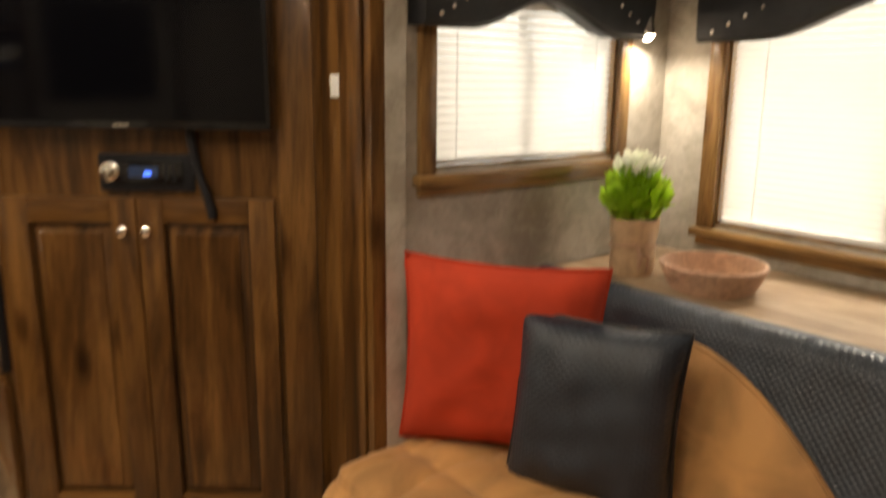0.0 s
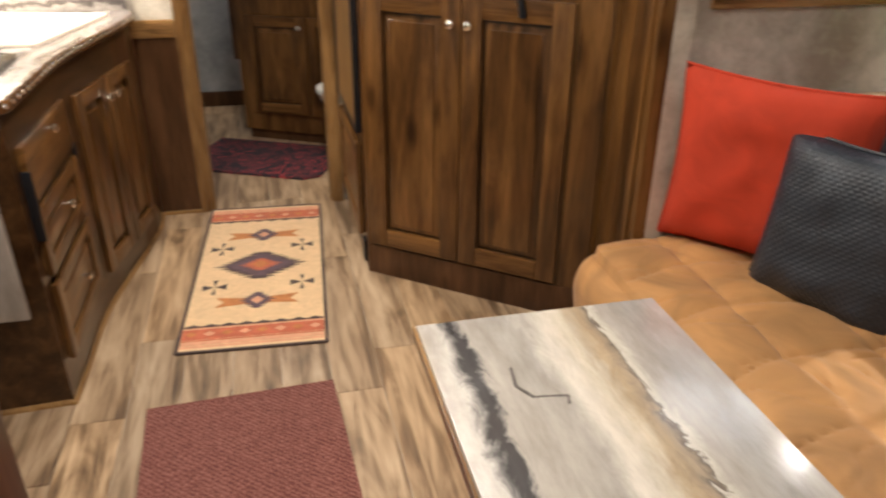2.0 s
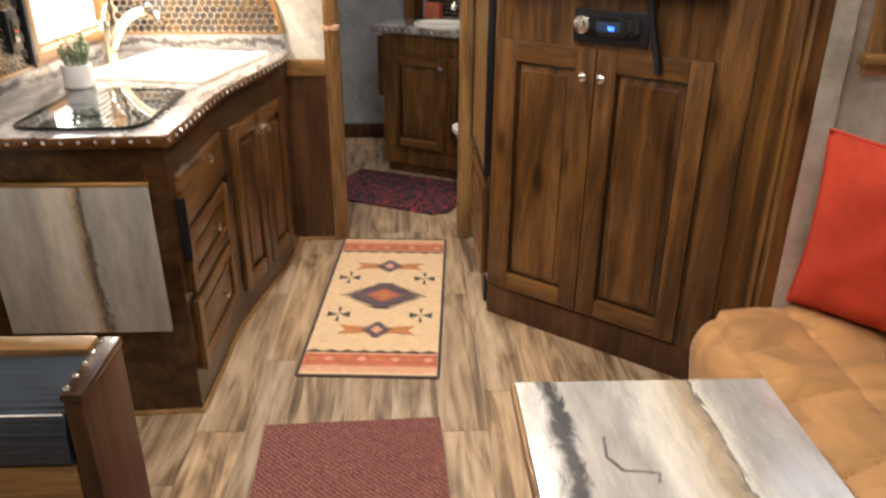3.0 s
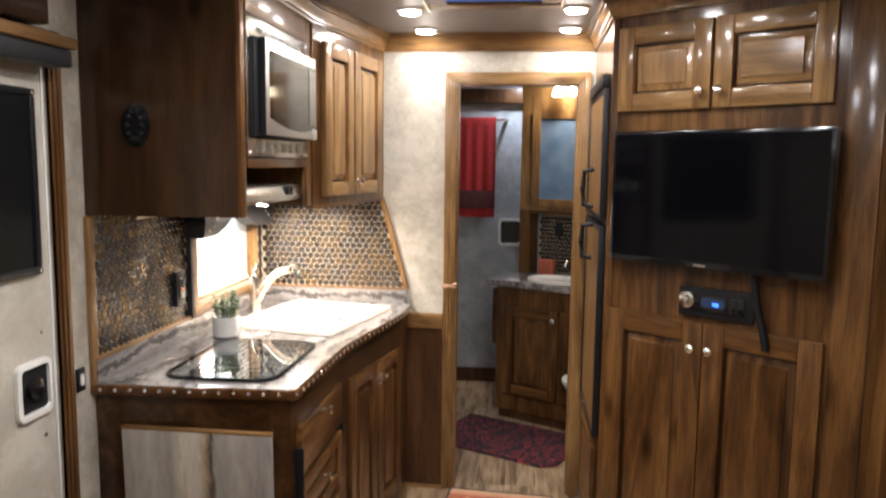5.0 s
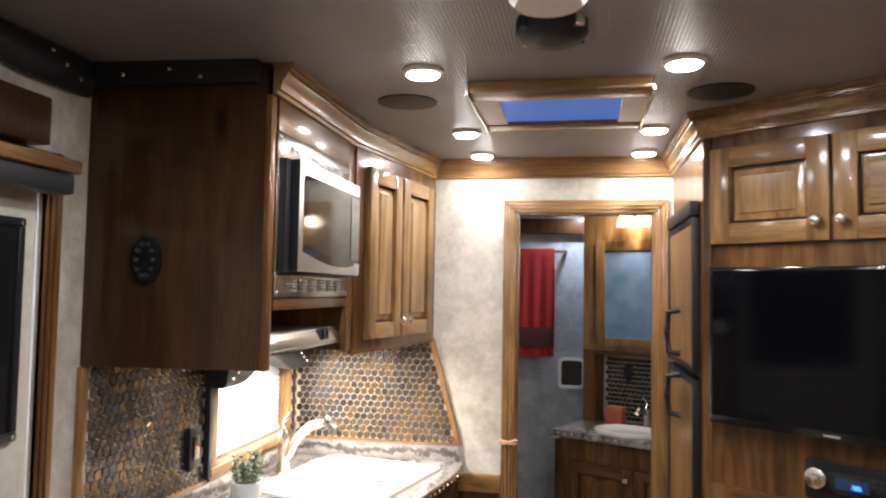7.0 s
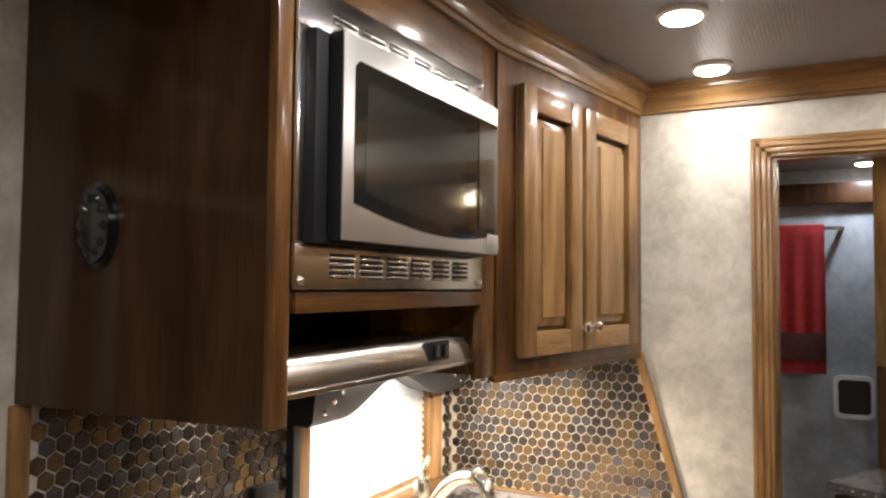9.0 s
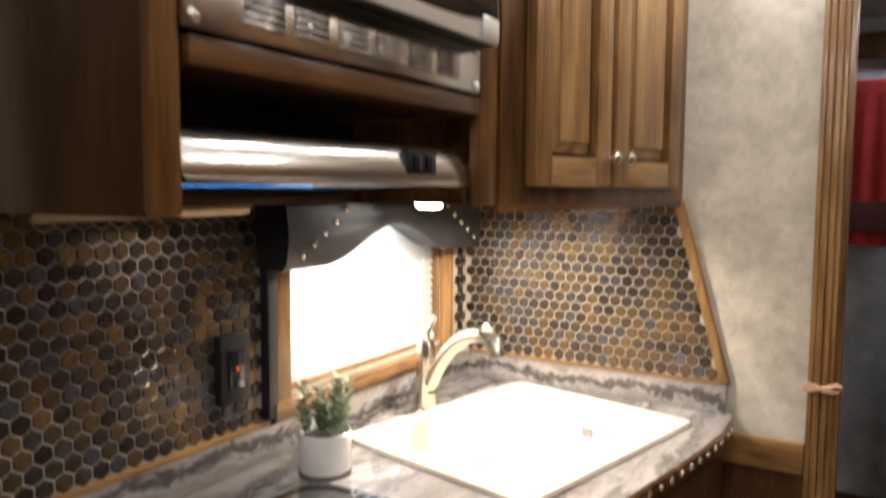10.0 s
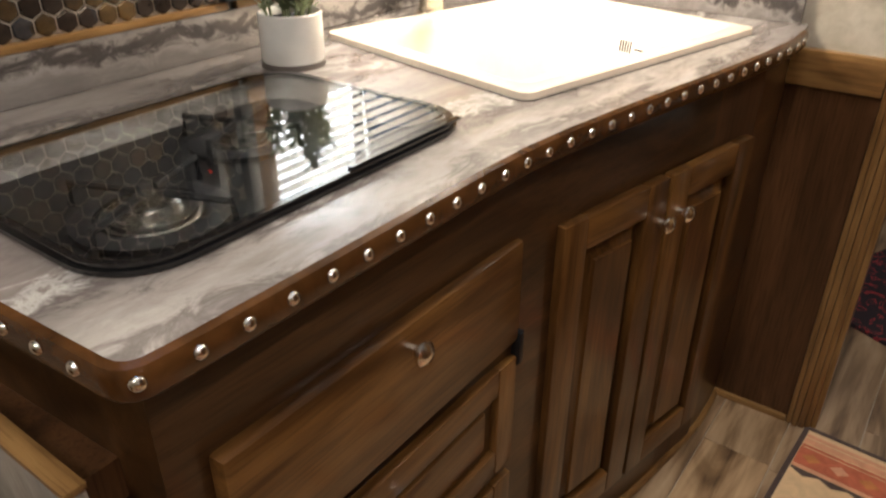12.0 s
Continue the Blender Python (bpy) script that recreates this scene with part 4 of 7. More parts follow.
# drop leaf on the end of the base cabinet
leaf = thing("drop_leaf", "folded-down stone-look laminate table leaf with wood edge", "table leaf", Matrix.Translation((-0.84, 1.96, 0.32)))
LM = Matrix.Translation((0, 1.993, 0.80)) @ Matrix.Rotation(radians(2.2), 4, "X") @ Matrix.Translation((0, -1.993, -0.80))
bm = boxes((-1.072, -0.602, 1.936, 1.954, 0.322, 0.79), bev=0.003)
bm.transform(LM)
part("leaf_top", bm, LEAF_TOP, leaf, world_space=True)
bm = boxes((-1.074, -0.6, 1.935, 1.955, 0.79, 0.798), bev=0.002)
bm.transform(LM)
part("edge_band", bm, GOLD_X, leaf, world_space=True)
bm = boxes((-1.05, -0.62, 1.952, 1.9945, 0.735, 0.78))
part("hinge_rail", bm, PANEL_Z, leaf, world_space=True)

# worktop with leather band
top = thing("worktop", "grey stone-look laminate worktop with studded brown leather edge", "countertop", Matrix.Translation((-0.85, 2.6, 0.873)))
part("laminate", plate([(XW + 0.001, 1.942)] + EDGE + [(XW + 0.001, YN - 0.001)], [sink_hole, cook_hole], 0.889, 0.92), COUNTER, top, world_space=True)
edge_path = [(XW + 0.003, 1.942)] + EDGE[:-1]
band = part("leather_band", sweep(bmesh.new(), edge_path, [(0.0005, 0.889), (0.008, 0.89), (0.0105, 0.894), (0.0105, 0.913), (0.008, 0.919), (0.0005, 0.9212)]), TRIM_LEATHER, top, "brown leather edge band", world_space=True)
pts = [Vector(p) for p in edge_path]
carry = 0.03
for a, b in zip(pts, pts[1:]):
    seg_len = (b - a).length
    d = (b - a) / seg_len
    while carry < seg_len:
        p = a + d * carry
        n = Vector((d.y, -d.x))
        turn = Matrix.Rotation(math.atan2(n.y, n.x), 4, "Z") @ Matrix.Rotation(radians(90), 4, "Y")
        part("nail_head", STUD, None, band, m=MW[top].inverted() @ Matrix.Translation((p.x + n.x * 0.0105, p.y + n.y * 0.01, 0.9075)) @ turn)
        carry += 0.0455
    carry -= seg_len
part("upstand", boxes((XW + 0.001, XW + 0.018, 1.950, YN - 0.001, 0.9205, 0.988), bev=0.002), SPLASH, top, "laminate upstand", world_space=True)
part("upstand", boxes((XW + 0.018, -0.436, YN - 0.018, YN - 0.001, 0.9205, 0.988), bev=0.002), SPLASH, top, "laminate upstand", world_space=True)
part("edge_bead", boxes((XW + 0.001, XW + 0.016, 1.950, 2.585, 0.9885, 1.0), bev=0.002), GOLD_Y, top, "golden wood bead", world_space=True)
part("edge_bead", boxes((XW + 0.02, -0.445, YN - 0.014, YN - 0.001, 0.9885, 0.997), bev=0.002), GOLD_X, top, "golden wood bead", world_space=True)

# sink
sink = thing("sink", "square bisque drop-in kitchen sink in the worktop", "sink", SINK)
bm = bmesh.new()
rim_o, rim_i = rounded(-0.302, 0.302, -0.237, 0.237, 0.02), rounded(-0.262, 0.262, -0.197, 0.197, 0.03)
loops = []
for ring, z in ((rim_o, 0.001), ([(x * 0.995, y * 0.995) for x, y in rim_o], 0.011), (rounded(-0.275, 0.275, -0.21, 0.21, 0.03), 0.014), (rim_i, 0.006), ([(x * 0.97, y * 0.97) for x, y in rim_i], -0.01),
                ([(x * 0.9, y * 0.88) for x, y in rim_i], -0.155), ([(x * 0.82, y * 0.78) for x, y in rim_i], -0.168)):
    loops.append([bm.verts.new((x, y, z)) for x, y in ring])
for a, b in zip(loops, loops[1:]):
    for k in range(len(a)):
        bm.faces.new((a[k - 1], a[k], b[k], b[k - 1]))
bm.faces.new(loops[-1])
part("basin", bm, BISQUE, sink)
part("drain", lathe(bmesh.new(), [(0.045, 0), (0.045, 0.003), (0.034, 0.002), (0.03, 0.0005)], (0, 0, -0.1675)), CHROME, sink, "chrome drain")
STK = Matrix.Translation((0.2455, -0.03, -0.06)) @ Matrix.Rotation(radians(7.1), 4, "Y")
label_ob = part("sticker", boxes((-0.0005, 0.0005, -0.045, 0.045, -0.02, 0.02)), WHITE, sink, "white paper label", m=STK)
for k in range(5):
    part("barcode_bar", boxes((-0.0012, -0.0006, 0.012 + k * 0.006, 0.0155 + k * 0.006, -0.012, 0.012)), BLACK_MATTE, label_ob)
part("text_bar", boxes((-0.0012, -0.0006, -0.038, 0.006, -0.004, 0.0)), BLACK_MATTE, label_ob)

# faucet
FX, FY = -1.062, 3.02
faucet = thing("faucet", "brushed nickel single-lever pull-out kitchen faucet", "faucet", Matrix.Translation((FX, FY, 0.92)))
part("base_plate", lathe(bmesh.new(), [(0.034, 0.0), (0.034, 0.006), (0.028, 0.01)]), NICKEL, faucet)
part("column", lathe(bmesh.new(), [(0.026, 0.008), (0.024, 0.05), (0.022, 0.12), (0.024, 0.15), (0.02, 0.168), (0.008, 0.175)]), NICKEL, faucet)
tip = Vector((-0.854 - FX, 2.958 - FY, 0.196))
bend_at = Vector((tip.x * 0.42, tip.y * 0.42, 0.225))
start = Vector((0.012, -0.004, 0.055))
fine_arm = [start.lerp(bend_at, k / 20).lerp(bend_at.lerp(tip + Vector((0, 0, 0.02)), k / 20), k / 20) for k in range(21)]
part("spout", tube(bmesh.new(), fine_arm, 0.017, 12, 0.019), NICKEL, faucet)
part("spray_head", tube(bmesh.new(), [tip + Vector((-0.02, 0.006, 0.026)), tip + Vector((0.012, -0.003, 0.008)), tip + Vector((0.022, -0.006, -0.022))], 0.0225, 14, 0.019), NICKEL, faucet)
part("lever", tube(bmesh.new(), [(0, 0, 0.168), (-0.004, 0.012, 0.195), (0.002, 0.024, 0.212), (0.01, 0.03, 0.228)], 0.011, 10, 0.007), NICKEL, faucet)

# cooktop
cook = thing("cooktop", "gas cooktop under a smoked glass lid in the worktop", "stove", Matrix.Translation((-0.814, 2.288, 0.92)))
CT = (-0.185, 0.19, -0.262, 0.252)
part("rim", plate(rounded(CT[0], CT[1], CT[2], CT[3], 0.075, 8), [rounded(CT[0] + 0.014, CT[1] - 0.014, CT[2] + 0.014, CT[3] - 0.014, 0.064, 8)], 0.0015, 0.006), BLACK_GLOSS, cook)
tray = part("tray", prism(bmesh.new(), rounded(-0.172, 0.177, -0.249, 0.239, 0.06), -0.035, -0.03), ENAMEL, cook, "black enamel burner tray")
for bx, by, br in ((0.041, -0.13, 0.08), (-0.05, 0.066, 0.066)):
    burner = part("burner", lathe(bmesh.new(), [(br, -0.03), (br, -0.027), (br - 0.006, -0.026), (br - 0.012, -0.0285), (br - 0.026, -0.0285), (br - 0.028, -0.024), (br - 0.032, -0.024), (br - 0.033, -0.018), (0.02, -0.0175)], (bx, by, 0), seg=36), STEEL, cook, "bright burner bowl")
    part("bowl_ring", lathe(bmesh.new(), [(br + 0.001, -0.0299), (br + 0.001, -0.0235), (br - 0.004, -0.022), (br - 0.022, -0.022), (br - 0.0225, -0.0275)], (bx, by, 0), seg=36), BLACK_MATTE, burner, "black bowl ring")
    part("cap", lathe(bmesh.new(), [(0.03, -0.0115), (0.03, -0.006), (0.024, -0.004), (0.023, -0.001), (0.012, 0.0)], (bx, by, -0.006), seg=28), STEEL, burner)
    for a in range(4):
        ca, sa = math.cos(a * math.pi / 2 + 0.4), math.sin(a * math.pi / 2 + 0.4)
        part("grate_finger", tube(bmesh.new(), [(bx + 0.012 * ca, by + 0.012 * sa, 0.001), (bx + (br + 0.012) * ca, by + (br + 0.012) * sa, 0.001), (bx + (br + 0.016) * ca, by + (br + 0.016) * sa, -0.026)], 0.0045, 6), BLACK_MATTE, burner)
lid = part("glass_lid", prism(bmesh.new(), rounded(CT[0] + 0.008, CT[1] - 0.01, CT[2] + 0.008, CT[3] - 0.012, 0.068, 8), 0.0066, 0.0106, bev=0.001), LID_GLASS, cook, "smoked glass lid")
lid.visible_shadow = False
part("lid_trim", plate(rounded(CT[0] + 0.004, CT[1] - 0.004, CT[2] + 0.004, CT[3] - 0.004, 0.07, 8), [rounded(CT[0] + 0.01, CT[1] - 0.012, CT[2] + 0.01, CT[3] - 0.014, 0.066, 8)], 0.0062, 0.0112), BLACK_GLOSS, cook)
wave = [(0.02 + 0.2 * k / 20, 0.03 * math.sin(math.pi * k / 20) ** 1.5) for k in range(21)]
part("handle_lip", prism(bmesh.new(), [(0.176 - d, y) for y, d in wave] + [(0.183, 0.22), (0.183, 0.02)], 0.0112, 0.0145), BLACK_GLOSS, cook, "black curved lid handle")

# plant on the worktop
pot = thing("potted_succulent", "small green artificial plant in a white ceramic pot", "plant", Matrix.Translation((-1.014, 2.592, 0.92)) @ Matrix.Scale(1.12, 4))
part("pot", lathe(bmesh.new(), [(0.04, 0), (0.0445, 0.012), (0.0445, 0.072), (0.042, 0.074), (0.039, 0.07), (0.039, 0.06), (0.0, 0.06)][:6], seg=32), CERAMIC, pot)
part("pot_base", lathe(bmesh.new(), [(0.0452, 0.0), (0.0452, 0.007), (0.043, 0.0075)], seg=32), plain("unglazed_clay", (0.13, 0.11, 0.1), 0.8), pot, "grey unglazed foot")
part("soil", lathe(bmesh.new(), [(0.0385, 0.055), (0.0385, 0.063), (0.02, 0.066)]), SOIL, pot)
rng = random.Random(5)
g = bmesh.new()
for s in range(14):
    a, r = rng.uniform(0, 6.28), rng.uniform(0.004, 0.031)
    bx, by, hh = r * math.cos(a), r * math.sin(a), rng.uniform(0.055, 0.1)
    lean = Vector((bx * 0.6, by * 0.6, hh))
    part("stem", tube(bmesh.new(), [(bx, by, 0.06), (bx + lean.x * 0.5, by + lean.y * 0.5, 0.06 + hh * 0.6), (bx + lean.x, by + lean.y, 0.06 + hh)], 0.0022, 5, 0.001), SUCCULENT, pot)
    for k in range(18):
        f = 0.2 + 0.8 * k / 17
        p = Vector((bx, by, 0.06)) + lean * f
        aa = k * 2.4 + s
        tipv = p + Vector((math.cos(aa) * 0.016, math.sin(aa) * 0.016, 0.013))
        side = Vector((-math.sin(aa), math.cos(aa), 0)) * 0.0058
        midp = p.lerp(tipv, 0.55)
        g.faces.new([g.verts.new(q) for q in (p, midp + side + Vector((0, 0, 0.002)), tipv, midp - side)])
tagged(part("foliage", g, SUCCULENT, pot), kind="stuff")


# ---- upper cabinets ----
upper = thing("microwave_cabinet", "tall dark stained alder wall cabinet around the microwave", "cabinet", Matrix.Translation((-0.93, 2.3, 1.43)))
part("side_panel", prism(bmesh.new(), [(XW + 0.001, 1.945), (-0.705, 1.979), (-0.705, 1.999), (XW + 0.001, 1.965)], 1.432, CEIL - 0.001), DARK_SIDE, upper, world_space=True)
part("stile", boxes((-0.71, -0.69, 1.978, 2.012, 1.43, 2.112), bev=0.008), WOOD_Z, upper, "rounded corner stile", world_space=True)
part("stile", boxes((-0.71, -0.69, 2.6, 2.66, 1.43, 2.112), bev=0.003), WOOD_Z, upper, world_space=True)
part("rail", boxes((-0.71, -0.69, 2.022, 2.6, 2.03, CEIL - 0.001), bev=0.002), WOOD_Y, upper, world_space=True)
part("rail", boxes((-0.71, -0.691, 2.022, 2.6, 1.578, 1.606), bev=0.002), WOOD_Y, upper, world_space=True)
part("shelf", boxes((XW + 0.002, -0.71, 2.0, 2.64, 1.58, 1.6)), WOOD_Y, upper, world_space=True)
part("side_panel", boxes((XW + 0.001, -0.71, 2.64, 2.66, 1.432, CEIL - 0.001)), WOOD_Z, upper, world_space=True)
part("bottom_panel", boxes((XW + 0.002, -0.985, 2.0, 2.64, 1.432, 1.447)), WOOD_Y, upper, world_space=True)
# Black sheet puts the shade of the open niche into colour.
part("niche_shade_sheet", boxes((-0.99, -0.98, 2.0, 2.64, 1.45, 1.58)), BLACK_MATTE, upper, world_space=True)
# microwave
mw = thing("microwave", "built-in stainless steel microwave with trim kit and black glass", "microwave", Matrix.Translation((-0.69, 2.31, 1.61)) @ Matrix.Rotation(radians(90), 4, "Z"))
x0, x1, zt = -0.3, 0.277, 0.415
trim = part("trim_frame", boxes((x0, x1, -0.006, 0.0, 0.0, 0.06), (x0, x1, -0.006, 0.0, 0.355, zt), (x0, x0 + 0.016, -0.006, 0.0, 0.06, 0.355), (x1 - 0.02, x1, -0.006, 0.0, 0.06, 0.355), bev=0.0015), STEEL, mw)
for zb, n0, rows in ((0.016, 6, 4), (0.375, 6, 2)):
    for k in range(n0):
        g = bmesh.new()
        cx = x0 + 0.075 + k * 0.075
        for r in range(rows):
            box(g, cx, cx + 0.06, -0.0095, -0.0045, zb + r * 0.0085, zb + r * 0.0085 + 0.004, bev=0.001)
        part("louvre", g, STEEL, trim)
        part("slot", boxes((cx + 0.001, cx + 0.059, -0.0072, -0.0058, zb - 0.001, zb + rows * 0.0085)), BLACK_MATTE, trim)
for sx in (x0 + 0.012, x1 - 0.012):
    for sz in (0.012, zt - 0.012):
        part("screw", STUD, None, trim, m=pose(sx, -0.006, sz, 90))
part("body", boxes((x0 + 0.018, x1 - 0.022, -0.022, 0.3, 0.062, 0.352), bev=0.002), BLACK_MATTE, mw)
door = part("door", boxes((x0 + 0.046, x1 - 0.02, -0.0445, -0.0225, 0.067, 0.353), bev=0.003), BLACK_MATTE, mw)
part("door_face", boxes((x0 + 0.046, x1 - 0.02, -0.0475, -0.0445, 0.067, 0.353), bev=0.0012), STEEL_DOOR, door, "brushed stainless door face")
N = 20
g = bmesh.new()
wx0, wx1 = x0 + 0.072, x1 - 0.124
low_pts = [(wx0 + (wx1 + 0.1 - wx0) * k / N, 0.124 - 0.036 * math.sin(math.pi * (0.05 + 0.75 * k / N))) for k in range(N + 1)]
loop = low_pts + [(wx1 + 0.1, 0.318), (wx0 + 0.01, 0.318), (wx0, 0.308)]
front = [g.verts.new((x, -0.0485, z)) for x, z in loop]
back = [g.verts.new((x, -0.042, z)) for x, z in loop]
g.faces.new(front)
for k in range(len(loop)):
    g.faces.new((front[k - 1], front[k], back[k], back[k - 1]))
part("glass", g, SMOKED, door, "black glass door")
g = bmesh.new()
loop = [(x, z + 0.022) for x, z in low_pts if wx0 + 0.02 < x < wx1 - 0.03] + [(wx1 - 0.04, 0.29), (wx0 + 0.03, 0.29)]
g.faces.new([g.verts.new((x, -0.0489, z)) for x, z in loop])
part("window_mesh", g, plain("oven_window", (0.02, 0.019, 0.018), 0.09, spec=0.4), door, "see-through oven window")
part("button_panel", boxes((x1 - 0.108, x1 - 0.026, -0.0498, -0.0486, 0.115, 0.308)), BLACK_GLOSS, door)
part("open_button", boxes((x1 - 0.07, x1 - 0.022, -0.051, -0.0472, 0.07, 0.104), bev=0.002), STEEL_DOOR, door)
# range hood
hood = thing("range_hood", "slim stainless range hood set below the microwave cabinet", "range hood", Matrix.Translation((-0.74, 2.31, 1.462)) @ Matrix.Rotation(radians(90), 4, "Z"))
g = bmesh.new()
prof = [(0.0, 0.06), (-0.01, 0.058), (-0.018, 0.052), (-0.025, 0.04), (-0.029, 0.024), (-0.032, 0.01), (-0.03, 0.004), (0.0, 0.0), (0.24, 0.0), (0.24, 0.06)]
ends = [[g.verts.new((x, y, z)) for y, z in prof] for x in (-0.285, 0.285)]
for k in range(len(prof)):
    g.faces.new((ends[0][k - 1], ends[0][k], ends[1][k], ends[1][k - 1]))
g.faces.new(ends[0])
g.faces.new(ends[1][::-1])
part("housing", g, STEEL, hood)
part("lip", boxes((-0.286, 0.286, -0.037, -0.03, 0.001, 0.009), bev=0.002), STEEL, hood)
part("switch_plate", boxes((0.11, 0.185, -0.0315, -0.019, 0.018, 0.052), bev=0.001), BLACK_MATTE, hood, "black switch plate")
for k in (0.122, 0.155):
    part("switch", boxes((k, k + 0.018, -0.036, -0.03, 0.024, 0.046), bev=0.002), BLACK_GLOSS, hood)
# Bluish metal colour stands in for sky mirrored in the filter.
part("filter", boxes((-0.03, 0.25, -0.01, 0.22, -0.004, 0.0)), plain("sky_tinted_filter", (0.12, 0.15, 0.2), 0.14, 0.9), hood, "dark filter underneath, tinted for reflected sky")
# Added emitting panel for the blue glow under the hood, source unknown.
part("blue_glow_panel", boxes((-0.275, -0.06, 0.0, 0.14, -0.001, -0.0002)), glowing("blue_underside_glow", (0.1, 0.42, 0.95), 1.3), hood, "added glowing panel for the blue sheen underneath")
# second upper cabinet, set at an angle
UD = Matrix.Translation((U0.x, U0.y, 1.43)) @ Matrix.Rotation(math.atan2(U1.y - U0.y, U1.x - U0.x), 4, "Z")
up2 = thing("upper_cabinet", "stained knotty alder wall cabinet with two raised-panel doors", "cabinet", UD)
LU = (U1 - U0).length
part("body", prism(bmesh.new(), [(XW + 0.002, 2.662), (U0.x - 0.006, 2.662), (U1.x - 0.01, YN - 0.001), (XW + 0.002, YN - 0.001)], 1.435, CEIL - 0.001), WOOD_Z, up2, world_space=True)
part("face_frame", boxes((0.008, LU - 0.002, -0.004, 0.01, 0.002, 0.682)), WOOD_Z, up2)
# Golden wood paints the light on these doors into their colour.
cabinet_door(up2, 0.078, 0.033, 0.268, 0.595, GOLD_Z, GOLD_X, (0.328, 0.09), y=-0.004)
cabinet_door(up2, 0.366, 0.033, 0.305, 0.595, GOLD_Z, GOLD_X, (0.388, 0.09), y=-0.004)
part("bottom_rail", prism(bmesh.new(), [(0.0, -0.006), (LU, -0.006), (LU, 0.012), (0.0, 0.012)], -0.012, 0.002), WOOD_X, up2)
g = lathe(bmesh.new(), [(0.008, 0), (0.007, 0.002), (0.004, 0.004), (0.002, 0.005)], seg=10)
DARK_STUD = mesh_of("boss", g, BLACK_GLOSS)
# oval plaque on the cabinet side
oval = thing("oval_plaque", "black embossed oval wall plaque on the cabinet side", "plaque", Matrix.Translation((-1.0, 1.957, 1.698)) @ Matrix.Rotation(radians(4.2), 4, "Z"))
for rx, rz, y0, y1 in ((0.04, 0.064, -0.008, 0), (0.034, 0.058, -0.013, -0.008)):
    g = bmesh.new()
    prism(g, [(rx * math.cos(a), rz * math.sin(a)) for a in (2 * math.pi * k / 32 for k in range(32))], 0, y1 - y0, bev=0.003)
    g.transform(Matrix.Translation((0, y1, 0)) @ Matrix.Rotation(radians(90), 4, "X"))
    part("rim" if y1 == 0 else "face", g, BLACK_GLOSS, oval)
for k in range(10):
    a = 2 * math.pi * k / 10
    part("boss", DARK_STUD, None, oval, m=pose(0.021 * math.cos(a), -0.0125, 0.04 * math.sin(a), 90))
# outlet
outlet = thing("outlet", "black wall outlet with red pilot light on the backsplash", "outlet", Matrix.Translation((XW + 0.0062, 2.491, 1.124)) @ Matrix.Rotation(radians(90), 4, "Z"))
part("cover", boxes((-0.036, 0.036, -0.018, 0, -0.066, 0.066), bev=0.004), BLACK_MATTE, outlet)
part("face", boxes((-0.018, 0.018, -0.022, -0.018, -0.036, 0.036), bev=0.002), BLACK_GLOSS, outlet)
part("pilot_light", boxes((-0.0025, 0.0025, -0.0235, -0.0215, -0.003, 0.003), bev=0.001), GLOW_RED, outlet, "small red pilot light")
# under-cabinet puck lights
for lx, ly in ((-0.965, 2.88), (-0.86, 3.06)):
    puck = thing("puck_light", "round lit under-cabinet puck light", "light", Matrix.Translation((lx, ly, 1.446)), "puck lights")
    part("ring", lathe(bmesh.new(), [(0.036, 0), (0.036, -0.014), (0.031, -0.02), (0.028, -0.02)]), CHROME, puck)
    part("diffuser", lathe(bmesh.new(), [(0.0295, -0.01), (0.0295, -0.024), (0.022, -0.03)]), GLOW_WARM, puck)

bar_light = thing("light_bar", "slim tan metal light bar under the wall cabinet", "light", Matrix.Translation((-1.09, 2.28, 1.432)))
part("housing", tube(bmesh.new(), [(0, -0.19, -0.006), (0, -0.185, -0.008), (0, 0.185, -0.008), (0, 0.19, -0.006)], 0.014, 12), plain("tan_metal", (0.42, 0.32, 0.2), 0.35, 0.4), bar_light)
part("mount", boxes((-0.006, 0.006, -0.1, 0.1, -0.004, 0.0)), BLACK_MATTE, bar_light)
tie = thing("door_tie", "tan cord tied round the door casing", "cord", Matrix.Translation((-0.234, YN - 0.02, 1.016)))
part("loop", tube(bmesh.new(), [(0.034 * math.cos(a), -0.004 - 0.006 * abs(math.sin(a)), 0.006 * math.sin(2 * a)) for a in (2 * math.pi * k / 16 for k in range(17))], 0.006, 8), JUTE, tie)
part("tail", tube(bmesh.new(), [(0.01, -0.01, 0.0), (0.03, -0.014, 0.012), (0.042, -0.012, 0.008)], 0.005, 8), JUTE, tie)
# Black strip beside the window frame, below the end of the valance.
side = thing("valance_side", "black strip down the window edge", "valance", Matrix.Translation((XW, 2.585, 1.02)))
part("strip", boxes((XW + 0.004, XW + 0.026, 2.574, 2.601, 1.002, 1.31), bev=0.004), LEATHER, side, world_space=True)


# ---- television cabinet ----
TVM = Matrix.Translation((TV0.x, TV0.y, 0)) @ Matrix.Rotation(radians(-39), 4, "Z")
tvc = thing("tv_cabinet", "tall angled dark stained alder cabinet holding the television", "cabinet", TVM)
inv = TVM.inverted()
foot = [tuple((inv @ Vector((x, y, 0)))[:2]) for x, y in ((XE - 0.001, 2.088), (XE - 0.001, YN - 0.001), (0.425, YN - 0.001))]
part("body", prism(bmesh.new(), [(0, 0), (0.88, 0)] + foot, 0.0, CEIL - 0.001), WOOD_Z, tvc)
part("kick_board", boxes((0.003, 0.879, -0.012, -0.0005, 0.0, 0.125), bev=0.003), PANEL_Z, tvc)
